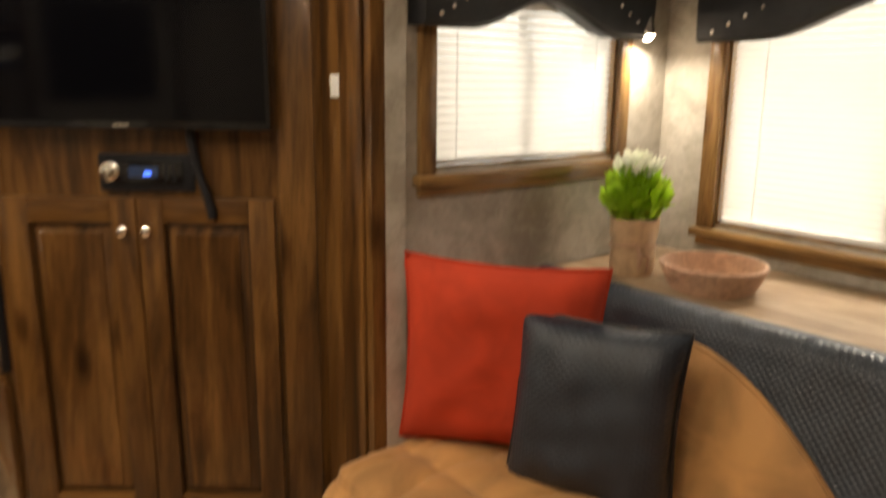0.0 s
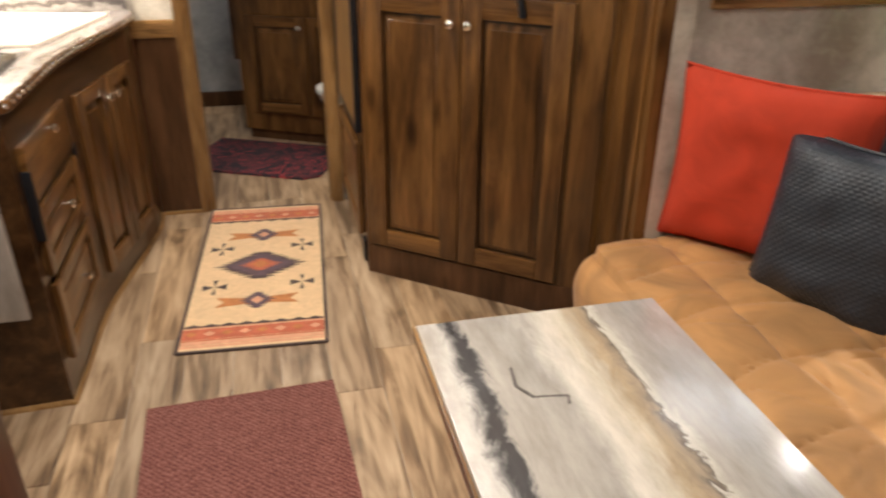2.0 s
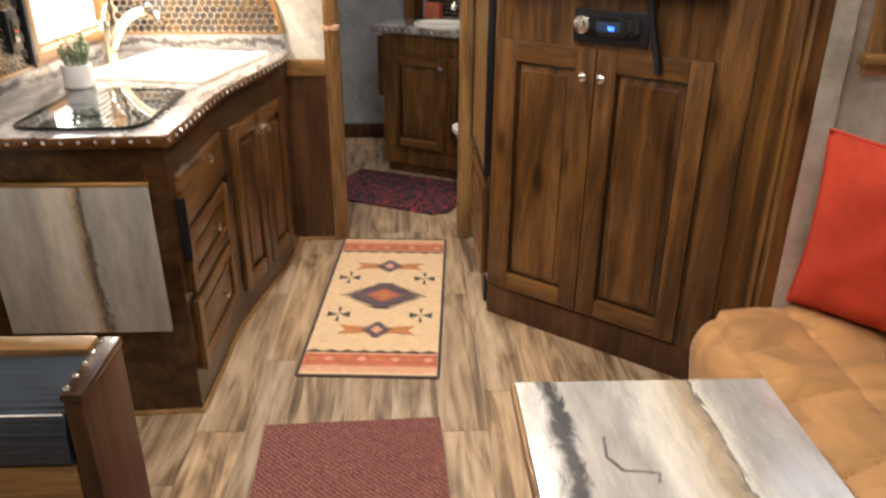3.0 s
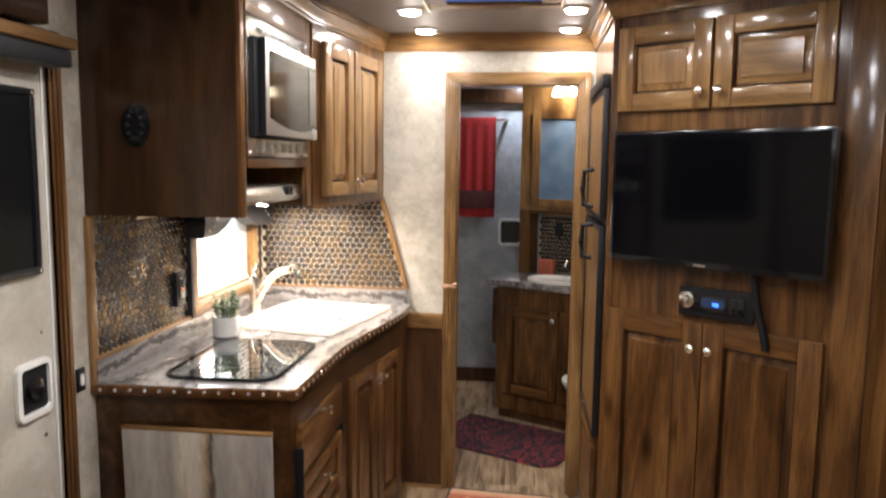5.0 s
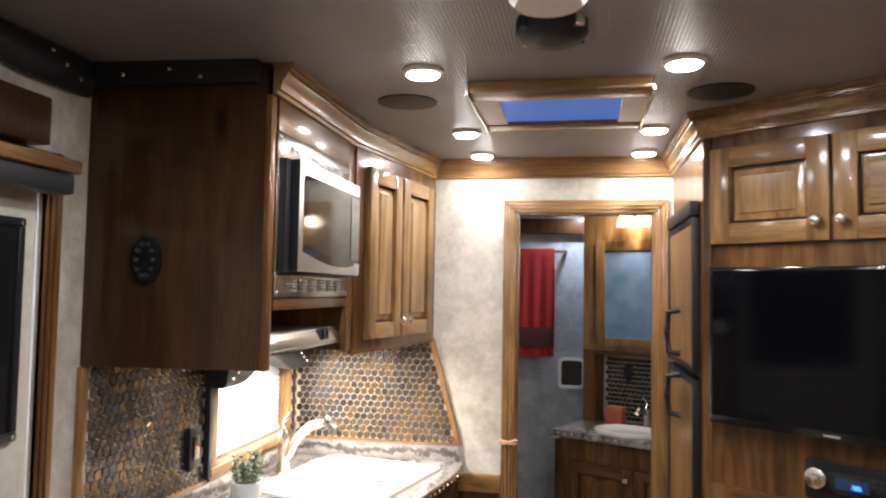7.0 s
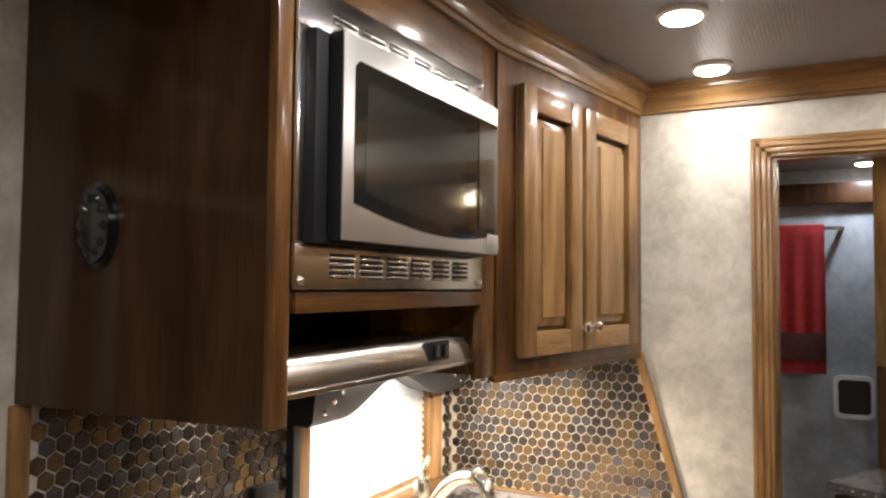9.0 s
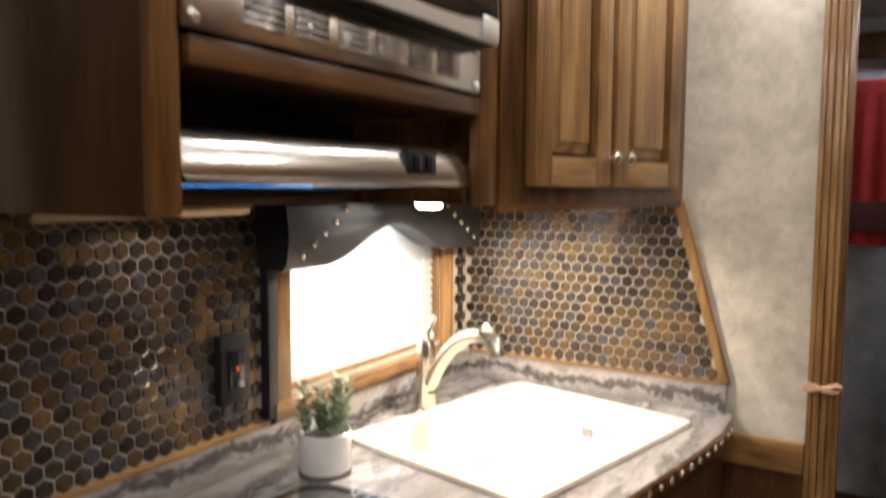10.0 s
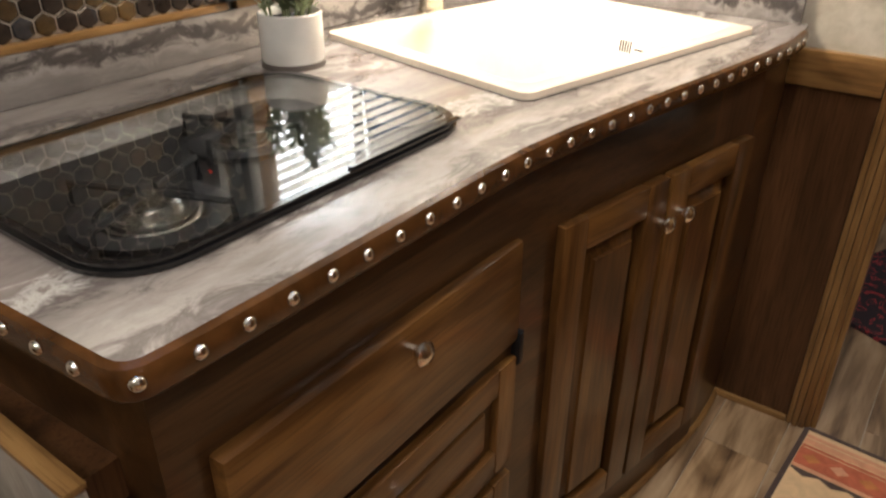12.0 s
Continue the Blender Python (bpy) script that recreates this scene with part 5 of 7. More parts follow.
part("stile", boxes((0.0, 0.03, -0.006, -0.0005, 0.106, 2.112), bev=0.002), WOOD_Z, tvc)
part("stile", boxes((0.78, 0.88, -0.008, -0.0005, 0.106, 2.112), bev=0.003), WOOD_Z, tvc)
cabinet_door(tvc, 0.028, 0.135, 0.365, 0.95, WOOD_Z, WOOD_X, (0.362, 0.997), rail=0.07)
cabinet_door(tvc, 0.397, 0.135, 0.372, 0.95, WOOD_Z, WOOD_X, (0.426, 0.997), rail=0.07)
# The upper pair is lighter than the lower: lamp light put into colour.
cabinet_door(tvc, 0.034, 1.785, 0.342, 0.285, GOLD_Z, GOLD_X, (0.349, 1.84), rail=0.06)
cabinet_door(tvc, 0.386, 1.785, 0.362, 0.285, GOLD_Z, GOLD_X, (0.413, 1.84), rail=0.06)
# television
tv = thing("television", "flat black television hung on the cabinet face", "television", TVM @ Matrix.Translation((0.396, -0.006, 1.27)))
part("wall_mount", boxes((-0.12, 0.12, -0.03, 0.0, 0.12, 0.34), bev=0.003), BLACK_MATTE, tv)
tvb = part("casing", boxes((-0.338, 0.385, -0.066, -0.03, 0.0, 0.445), bev=0.006), BLACK_GLOSS, tv)
part("screen", boxes((-0.326, 0.373, -0.0672, -0.066, 0.022, 0.434)), SCREEN, tvb, "glossy dark screen")
part("badge", boxes((-0.02, 0.02, -0.0678, -0.0665, 0.008, 0.014)), CHROME, tvb)
cable = thing("cable", "black power cable hanging below the television", "cable", TVM @ Matrix.Translation((0.6, -0.02, 1.28)))
part("cord", tube(bmesh.new(), [(-0.045, -0.014, 0.02), (-0.038, -0.012, -0.05), (-0.026, -0.012, -0.12), (-0.008, -0.012, -0.18), (0.006, -0.018, -0.225), (0.008, -0.018, -0.245)], 0.012, 10), BLACK_MATTE, cable)
# stereo
rad = thing("stereo", "black stereo head unit with silver knob and blue display", "stereo", TVM @ Matrix.Translation((0.427, 0, 1.152)))
part("bezel", boxes((-0.128, 0.128, -0.012, -0.0005, -0.05, 0.05), bev=0.004), BLACK_MATTE, rad)
part("face", boxes((-0.095, 0.1, -0.018, -0.012, -0.028, 0.03), bev=0.002), BLACK_GLOSS, rad)
g = lathe(bmesh.new(), [(0.027, 0), (0.027, 0.008), (0.022, 0.012), (0.016, 0.012), (0.014, 0.02), (0.011, 0.021)])
g.transform(pose(-0.097, -0.012, 0.004, 90))
part("dial", g, CHROME, rad, "silver volume dial")
part("display", boxes((-0.045, 0.035, -0.0195, -0.018, -0.012, 0.018)), plain("dim_blue_display", (0.02, 0.04, 0.1), 0.1), rad)
part("lit_digits", boxes((-0.004, 0.016, -0.0205, -0.0195, -0.007, 0.004), bev=0.0004), GLOW_BLUE, rad, "lit blue digits")
for k in range(4):
    part("button", boxes((0.05, 0.062, -0.021, -0.018, -0.022 + k * 0.012, -0.014 + k * 0.012), (0.07, 0.082, -0.021, -0.018, -0.022 + k * 0.012, -0.014 + k * 0.012), bev=0.001), BLACK_MATTE, rad)
# refrigerator in the cabinet's side
FR = Matrix.Translation((0.424, 3.33, 0)) @ Matrix.Rotation(radians(-90), 4, "Z")
fridge = thing("refrigerator", "built-in refrigerator with wood door panels and black handles", "refrigerator", FR @ Matrix.Translation((0.3, 0, 0.55)))
for zl, zh in ((0.55, 1.37), (1.39, 1.88)):
    rel = MW[fridge].inverted() @ FR
    d = part("door", boxes((0.0, 0.018, -0.028, -0.001, zl, zh), (0.61, 0.62, -0.024, -0.001, zl, zh), (0.018, 0.61, -0.024, -0.001, zl, zl + 0.02), (0.018, 0.61, -0.024, -0.001, zh - 0.02, zh), bev=0.002), BLACK_MATTE, fridge, "black door frame", m=rel)
    part("panel", boxes((0.018, 0.61, -0.022, -0.001, zl + 0.02, zh - 0.02)), GOLD_Z, d, "golden wood door panel")
    hz0, hz1 = (1.22, 1.36) if zl < 1 else (1.43, 1.58)
    hp = [(0.36, -0.028, hz0), (0.36, -0.066, hz0 + 0.008), (0.36, -0.072, (hz0 + hz1) / 2), (0.36, -0.066, hz1 - 0.008), (0.36, -0.028, hz1)]
    part("handle", tube(bmesh.new(), hp, 0.011, 8), BLACK_MATTE, d, "black bow handle")
part("top_grille", boxes((0.0, 0.62, -0.03, -0.001, 1.885, 1.93), bev=0.003), BLACK_MATTE, fridge, m=MW[fridge].inverted() @ FR)
low = thing("low_cupboard_door", "dark stained raised-panel door under the refrigerator", "cabinet door", FR @ Matrix.Translation((0.3, 0, 0.1)))
cabinet_door(low, -0.28, 0.02, 0.58, 0.38, WOOD_Z, WOOD_X, y=-0.001)
vent = thing("floor_vent", "small black vent at the cabinet foot", "vent", FR @ Matrix.Translation((0.62, 0, 0.02)))
part("grille", boxes((-0.03, 0.03, -0.012, -0.001, 0.0, 0.09), bev=0.003), BLACK_MATTE, vent)
# small plate on the slide-out board
sw = thing("switch_plate", "small cream switch plate on the wooden slide-out board", "switch", Matrix.Translation((XE - 0.013, 1.995, 1.385)) @ Matrix.Rotation(radians(-90), 4, "Z"))
part("plate", boxes((-0.03, 0.03, -0.006, 0, -0.028, 0.028), bev=0.002), WHITE, sw)
part("rocker", boxes((-0.01, 0.01, -0.01, -0.006, -0.014, 0.014), bev=0.002), WHITE, sw)

# ---- slide-out seating ----
sofa = thing("sofa", "tan suede sofa with tufted seat and black quilted leather back", "sofa", Matrix.Translation((1.3, 0.6, 0)))
g = bmesh.new()
NY, NS = 320, 90
Y0, Y1 = -0.86, 1.8
rows = []
for i in range(NY + 1):
    y = Y0 + (Y1 - Y0) * i / NY
    e = max(0.0, y - (Y1 - 0.09)) / 0.09
    xf = 0.9 + 0.08 * (1 - math.sqrt(max(0.0, 1 - e * e)))
    drop = 0.02 * e ** 3
    row = []
    for j in range(NS + 1):
        s = j / NS
        if s < 0.7:
            f = s / 0.7
            x = 1.56 + (xf + 0.05 - 1.56) * f
            su = (1.56 - x) / 0.2 + 0.1 * noise.noise(Vector((x * 5, y * 5, 3)))
            sv = (y + 0.02 * math.sin(x * 9)) / 0.225 + 0.12 * noise.noise(Vector((x * 4, y * 4, 7)))
            puff = (abs(math.sin(math.pi * su)) * abs(math.sin(math.pi * sv))) ** 0.17
            crease = abs(noise.noise(Vector((x * 5.5 + y * 2, y * 7, 11))))
            z = 0.468 + 0.031 * puff - 0.012 * f + 0.006 * noise.noise(Vector((x * 9, y * 9, 0))) - 0.007 * max(0.0, 1 - crease / 0.05) - drop
        elif s < 0.85:
            a = (s - 0.7) / 0.15 * math.pi / 2
            x, z = xf + 0.05 - 0.055 * math.sin(a), 0.448 - drop - 0.09 * (1 - math.cos(a))
        else:
            f = (s - 0.85) / 0.15
            x, z = xf - 0.005 + 0.03 * f, 0.358 - drop - 0.275 * f
        row.append(g.verts.new((x, y, z)))
    rows.append(row)
for a, b in zip(rows, rows[1:]):
    for k in range(NS):
        g.faces.new((a[k], a[k + 1], b[k + 1], b[k]))
last = rows[-1]
lowv = [g.verts.new((v.co.x, v.co.y + 0.004, 0.083)) for v in last]
for k in range(NS):
    g.faces.new((last[k], last[k + 1], lowv[k + 1], lowv[k]))
part("seat", g, TAN_SUEDE, sofa, "tufted tan suede seat", world_space=True)
part("plinth", boxes((1.03, 1.72, Y0 + 0.02, Y1 - 0.03, 0.0, 0.09)), PANEL_Z, sofa, world_space=True)


def back_profile(z):
    return 1.50 + (z - 0.4) * 0.33


g = bmesh.new()
rows = []
for i in range(61):
    y = Y0 + (Y1 - Y0) * i / 60
    prof = [(back_profile(0.4), 0.4)] + [(back_profile(0.4 + 0.42 * k / 8), 0.4 + 0.42 * k / 8) for k in range(1, 9)]
    cx, cz = back_profile(0.82) + 0.062, 0.815
    prof += [(cx - 0.062 * math.cos(a), cz + 0.062 * math.sin(a)) for a in (math.pi * k / 10 for k in range(1, 11))]
    prof += [(cx + 0.062, 0.4)]
    rows.append([g.verts.new((x, y, z)) for x, z in prof])
for a, b in zip(rows, rows[1:]):
    for k in range(1, len(a)):
        g.faces.new((a[k - 1], a[k], b[k], b[k - 1]))
g.faces.new(rows[0])
g.faces.new(rows[-1][::-1])
part("backrest", g, BLACK_QUILT, sofa, "black quilted leather backrest", world_space=True)


def wave_top(y):
    """Height of the tan panel: a hump that swoops down into a lobe and up again."""
    fall = 0.8 - 0.245 * min(1.6, max(0.0, 1.275 - y) / 0.45) ** 1.8
    rise = 0.565 + 0.225 * math.tanh(0.95 * (0.825 - y) / 0.225) if y < 1.3 else 0.3
    top = 0.5 * (fall + rise + math.sqrt((fall - rise) ** 2 + 0.03 ** 2))
    return top if y < 1.25 else top - 0.5 * (y - 1.25) ** 2


g = bmesh.new()
rows = []
for i in range(241):
    y = Y0 + 0.01 + (Y1 - Y0 - 0.02) * i / 240
    zt = wave_top(y)
    row = [(back_profile(0.4) - 0.02, 0.4)]
    for k in range(1, 11):
        z = 0.4 + (zt - 0.4) * k / 10
        row.append((back_profile(z) - 0.022 * (1 - max(0, k / 10 - 0.8) / 0.2 * 0.55), z))
    row.append((back_profile(zt) + 0.001, zt + 0.012))
    rows.append([g.verts.new((x, y, z)) for x, z in row])
for a, b in zip(rows, rows[1:]):
    for k in range(1, len(a)):
        g.faces.new((a[k - 1], a[k], b[k], b[k - 1]))
part("wave_panel", g, TAN_SUEDE, sofa, "wave-shaped tan suede panel on the backrest", world_space=True)
part("piping", tube(bmesh.new(), [(back_profile(wave_top(y)) - 0.008, y, wave_top(y) + 0.008) for y in (Y0 + 0.01 + (Y1 - Y0 - 0.02) * k / 240 for k in range(241))], 0.004, 6), TAN_SUEDE, sofa, world_space=True)

ledge = thing("ledge", "weathered wood plank ledge behind the sofa", "shelf", Matrix.Translation((2.0, 0.5, 0.0)))
part("plank", boxes((1.755, 2.249, -0.899, 1.819, 0.832, 0.862), bev=0.004), LEDGE_Y, ledge, world_space=True)
part("support", boxes((1.79, 2.249, -0.899, 1.819, 0.0, 0.832)), WOOD_Z, ledge, world_space=True)


def cushion(label, w, h, t, m, mat, seed, crease, piping=None):
    ob = thing("cushion", label, "cushion", m @ Matrix.Translation((0, 0, -h / 2)), "sofa cushions")
    part("cover", pillow_mesh(w, h, t, 0.5, crease, seed), mat, ob, m=Matrix.Translation((0, 0, h / 2)))
    ring = []
    for k in range(80):
        q = k / 80 * 4
        side, f = int(q), (q - int(q)) * 2 - 1
        u, v = ((f, -1), (1, f), (-f, 1), (-1, -f))[side]
        ring.append((u * w / 2 * (1 - 0.07 * (1 - v * v)), 0, v * h / 2 * (1 - 0.07 * (1 - u * u)) + h / 2))
    part("piping", tube(bmesh.new(), ring + ring[:1], 0.005, 6), piping or mat, ob)
    return ob


cushion("rust-red cloth cushion with piped edge against the wall", 0.50, 0.50, 0.15, pose(1.345, 1.60, 0.728, 2, 2, -48.6), RED_CLOTH, 1, 0.012)
cushion("black quilted leather cushion on the sofa", 0.395, 0.43, 0.15, pose(1.398, 1.34, 0.664, -9, 0.5, -66), CUSHION_QUILT, 4, 0.01, LEATHER)
cushion("rust-red cloth cushion further along the sofa", 0.46, 0.46, 0.14, pose(1.41, 0.42, 0.66, 10, -6, -74), RED_CLOTH, 7, 0.012)

vase = thing("potted_flowers", "bright green leafy plant with white flowers in kraft paper", "plant", Matrix.Translation((1.873, 1.619, 0.862)))
g = lathe(bmesh.new(), [(0.058, 0), (0.063, 0.02), (0.066, 0.06), (0.06, 0.085), (0.066, 0.12), (0.07, 0.165), (0.066, 0.166), (0.062, 0.12), (0.058, 0.1)], seg=28)
for v in g.verts:
    v.co += Vector((noise.noise(v.co * 30) * 0.006, noise.noise(v.co * 30 + Vector((5, 0, 0))) * 0.006, noise.noise(v.co * 22) * 0.008 if v.co.z > 0.1 else 0))
part("paper_wrap", g, KRAFT, vase, "crumpled kraft paper wrap")
part("twine", tube(bmesh.new(), [(0.064 * math.cos(a), 0.064 * math.sin(a), 0.088 + 0.006 * math.sin(2 * a)) for a in (2 * math.pi * k / 24 for k in range(25))], 0.0035, 6), JUTE, vase, "twine tied in a bow")
part("bow", tube(bmesh.new(), [(-0.045, -0.05, 0.09), (-0.055, -0.075, 0.065), (-0.06, -0.07, 0.03), (-0.05, -0.058, 0.09), (-0.03, -0.078, 0.06), (-0.025, -0.07, 0.02)], 0.003, 6), JUTE, vase)
rng = random.Random(9)


def leaves(count, r0, r1, z0, z1, size, upward):
    g = bmesh.new()
    for _ in range(count):
        a, f = rng.uniform(0, 6.283), rng.random() ** 0.6
        zz = z0 + (z1 - z0) * rng.random()
        bulge = math.sin(math.pi * min(1, max(0.12, (zz - z0) / (z1 - z0) * 0.8 + 0.12)))
        r = (r0 + (r1 - r0) * f) * bulge
        p = Vector((r * math.cos(a), r * math.sin(a), zz))
        d = Vector((math.cos(a) * rng.uniform(0.3, 1), math.sin(a) * rng.uniform(0.3, 1), upward * rng.uniform(0.4, 1.2))).normalized()
        s = d.cross(Vector((rng.uniform(-1, 1), rng.uniform(-1, 1), rng.uniform(-1, 1)))).normalized()
        ln = size * rng.uniform(0.6, 1.3)
        up = s.cross(d) * ln * 0.12
        q = [g.verts.new(c) for c in (p, p + d * ln * 0.45 + s * ln * 0.2 + up, p + d * ln, p + d * ln * 0.45 - s * ln * 0.2 + up)]
        g.faces.new(q)
    return g


part("foliage", leaves(900, 0.01, 0.085, 0.145, 0.275, 0.046, 1.1), LEAF_GREEN, vase)
part("blossoms", leaves(320, 0.0, 0.062, 0.27, 0.325, 0.034, 1.8), FLOWER, vase, "white blossoms")
g = bmesh.new()
for k in range(14):
    a = k * 2.4
    tube(g, [(0.02 * math.cos(a), 0.02 * math.sin(a), 0.09), (0.035 * math.cos(a), 0.035 * math.sin(a), 0.2), (0.05 * math.cos(a), 0.05 * math.sin(a), 0.28)], 0.002, 5)
part("stems", g, LEAF_GREEN, vase)

bowl = thing("rope_bowl", "round coiled lasso rope bowl on the ledge", "bowl", Matrix.Translation((1.903, 1.378, 0.862)) @ Matrix.Diagonal((0.91, 0.91, 0.9, 1)))
base_bm = lathe(bmesh.new(), [(0.11, 0.0), (0.112, 0.006), (0.02, 0.006)], seg=36)
part("bottom", base_bm, JUTE, bowl)
for k in range(7):
    rr = 0.112 + 0.036 * (k / 6) ** 0.8
    coil = part("coil", tube(bmesh.new(), [(rr * math.cos(a), rr * math.sin(a), 0.007 + k * 0.0115) for a in (2 * math.pi * j / 40 for j in range(41))], 0.0068, 8), JUTE, bowl)
part("rope_end", tube(bmesh.new(), [(-0.14, -0.05, 0.08), (-0.15, 0.0, 0.07), (-0.135, 0.03, 0.05), (-0.15, 0.055, 0.06), (-0.12, 0.085, 0.082)], 0.007, 8), JUTE, bowl, "looped rope end")

spot = thing("reading_lamp", "small chrome swivel reading lamp, lit, in the window corner", "lamp", Matrix.Translation((2.06, 1.76, 1.62)))
part("backplate", lathe(bmesh.new(), [(0.03, 0), (0.03, 0.008), (0.02, 0.014)], m=pose(0, 0.058, 0.06, 90)), CHROME, spot)
part("stem", tube(bmesh.new(), [(0, 0.05, 0.06), (0, 0.02, 0.055), (0, 0.0, 0.03), (0, 0, -0.02)], 0.006, 8), CHROME, spot)
part("shade", lathe(bmesh.new(), [(0.012, -0.02), (0.02, -0.04), (0.026, -0.075), (0.027, -0.08), (0.022, -0.08), (0.012, -0.04)]), CHROME, spot)
part("bulb", lathe(bmesh.new(), [(0.01, -0.06), (0.021, -0.075), (0.021, -0.086), (0.01, -0.094)]), GLOW_WARM, spot, "lit bulb")
disk_light("reading_lamp_light", 2.06, 1.76, 1.52, 0.03, 2.2, (1.0, 0.94, 0.86), 160)

table = thing("dinette_table", "rectangular stone-look laminate table with wood edge and pedestal", "table", Matrix.Translation((0.53, 0.54, 0)))
part("tabletop", boxes((0.305, 0.753, 0.0, 1.079, 0.697, 0.72), bev=0.0015), TABLE_TOP, table, world_space=True)
for r in ((0.299, 0.305, -0.006, 1.085, 0.694, 0.7125), (0.753, 0.759, -0.006, 1.085, 0.694, 0.7125), (0.305, 0.753, 1.079, 1.085, 0.694, 0.7125), (0.305, 0.753, -0.006, 0.0, 0.694, 0.7125)):
    part("edge_band", boxes(r, bev=0.001), GOLD_Y, table, "golden wood edge band", world_space=True)
VEIN = [(0.426, 0.924), (0.42, 0.878), (0.438, 0.846), (0.464, 0.844), (0.49, 0.839), (0.484, 0.819)]
g = bmesh.new()
sides = [[g.verts.new((x + ox, y + oy, z)) for x, y in VEIN] for ox, oy, z in ((-0.003, -0.002, 0.7202), (0.0, 0.0, 0.7206), (0.003, 0.002, 0.7202))]
for a, b in zip(sides, sides[1:]):
    for k in range(1, len(VEIN)):
        g.faces.new((a[k - 1], a[k], b[k], b[k - 1]))
part("vein", g, plain("dark_vein", (0.13, 0.11, 0.1), 0.3, vary=0.5, scale=120), table, "dark hairline vein in the laminate", world_space=True)
part("pedestal", lathe(bmesh.new(), [(0.13, 0.0), (0.13, 0.012), (0.05, 0.03), (0.032, 0.05), (0.032, 0.66), (0.09, 0.68), (0.09, 0.697)]), STEEL, table, "metal pedestal")

# ---- rugs ----
RUGM = pose(-0.002, 2.767, 0, 0, 0, -3.6)
rug = thing("southwest_rug", "cream woven rug with southwestern motifs and red bands", "rug", RUGM)
RW, RL = 0.497, 1.195
part("field", boxes((-RW / 2, RW / 2, -RL / 2, RL / 2, 0.0, 0.006), bev=0.002), RUG_FIELD, rug)
part("binding", boxes((-RW / 2 - 0.006, -RW / 2 + 0.006, -RL / 2, RL / 2, 0.0, 0.0075), (RW / 2 - 0.006, RW / 2 + 0.006, -RL / 2, RL / 2, 0.0, 0.0075), (-RW / 2, RW / 2, -RL / 2 - 0.006, -RL / 2 + 0.006, 0.0, 0.0075), (-RW / 2, RW / 2, RL / 2 - 0.006, RL / 2 + 0.006, 0.0, 0.0075), bev=0.002), RUG_DARK, rug, "dark bound edge")
ZR = 0.006


def flat(name, pts, mat, z=ZR, h=0.0012, label=""):
    return part(name, prism(bmesh.new(), pts, z, z + h), mat, rug, label)


for s in (-1, 1):
    def yb(d):
        return s * (RL / 2 - d)

    def strip(d0, d1, mat, x0=-RW / 2 + 0.007, x1=RW / 2 - 0.007, z=ZR):
        a, b = sorted((yb(d0), yb(d1)))
        flat("band", [(x0, a), (x1, a), (x1, b), (x0, b)], mat, z)
    strip(0.022, 0.032, RUG_PINK)
    strip(0.037, 0.055, RUG_PINK)
    strip(0.06, 0.068, RUG_RED)
    strip(0.072, 0.135, RUG_RED)
    for k in range(8):
        cx = -RW / 2 + 0.038 + k * 0.06
        flat("diamond", [(cx - 0.02, yb(0.104)), (cx, yb(0.088)), (cx + 0.02, yb(0.104)), (cx, yb(0.12))], RUG_PINK if k % 2 else RUG_RUST, ZR + 0.0012)
    strip(0.138, 0.146, RUG_PINK)
    zig = []
    for k in range(17):
        zig.append((-RW / 2 + 0.008 + (RW - 0.016) * k / 16, yb(0.15 + (0.018 if k % 2 else 0.004))))
    flat("zigzag", [(-RW / 2 + 0.008, yb(0.148)), (RW / 2 - 0.008, yb(0.148))] + zig[::-1], RUG_DARK)


def stepped(cy, rx, ry, steps, mat, z):
    pts = []
    for k in range(steps):
        pts += [(rx * (1 - 0.8 * k / steps), cy + ry * (k + 0.12) / steps), (rx * max(0.12, 1 - 0.8 * (k + 2.6) / steps), cy + ry * (k + 0.6) / steps)]
    q1 = pts + [(rx * 0.2, cy + ry)]
    loop = q1 + [(-x, y) for x, y in q1[::-1]]
    loop += [(x, 2 * cy - y) for x, y in [(-x, y) for x, y in q1][1:]] + [(x, 2 * cy - y) for x, y in q1[::-1][:-1]]
    flat("medallion", loop, mat, z)


stepped(0.0, 0.185, 0.115, 6, RUG_DARK, ZR)
stepped(0.0, 0.16, 0.095, 6, RUG_BLUE, ZR + 0.0012)
stepped(0.0, 0.085, 0.05, 4, RUG_RED, ZR + 0.0024)
stepped(0.0, 0.045, 0.03, 3, RUG_RUST, ZR + 0.0036)
for s in (-1, 1):
    cy = s * 0.285
    flat("arrow", [(-0.15, cy + 0.035), (-0.05, cy + 0.022), (0.05, cy + 0.022), (0.15, cy + 0.035), (0.12, cy), (0.15, cy - 0.035), (0.05, cy - 0.022), (-0.05, cy - 0.022), (-0.15, cy - 0.035), (-0.12, cy)], RUG_RUST)
    stepped(cy, 0.07, 0.058, 4, RUG_BLUE, ZR + 0.0012)
    flat("motif", [(-0.024, cy), (0, cy + 0.028), (0.024, cy), (0, cy - 0.028)], RUG_PINK, ZR + 0.0024)
    for t in (-1, 1):
        cx, cc = t * 0.165, s * 0.165
        for a in range(4):
            ca, sa = math.cos(a * math.pi / 2), math.sin(a * math.pi / 2)
            tri = [(0.004, 0), (0.045, 0.022), (0.045, -0.022)] if a % 2 == 0 else [(0.004, 0), (0.055, 0.008), (0.055, -0.008)]
            flat("cross_arm", [(cx + x * ca - y * sa, cc + x * sa + y * ca) for x, y in tri], RUG_DARK)

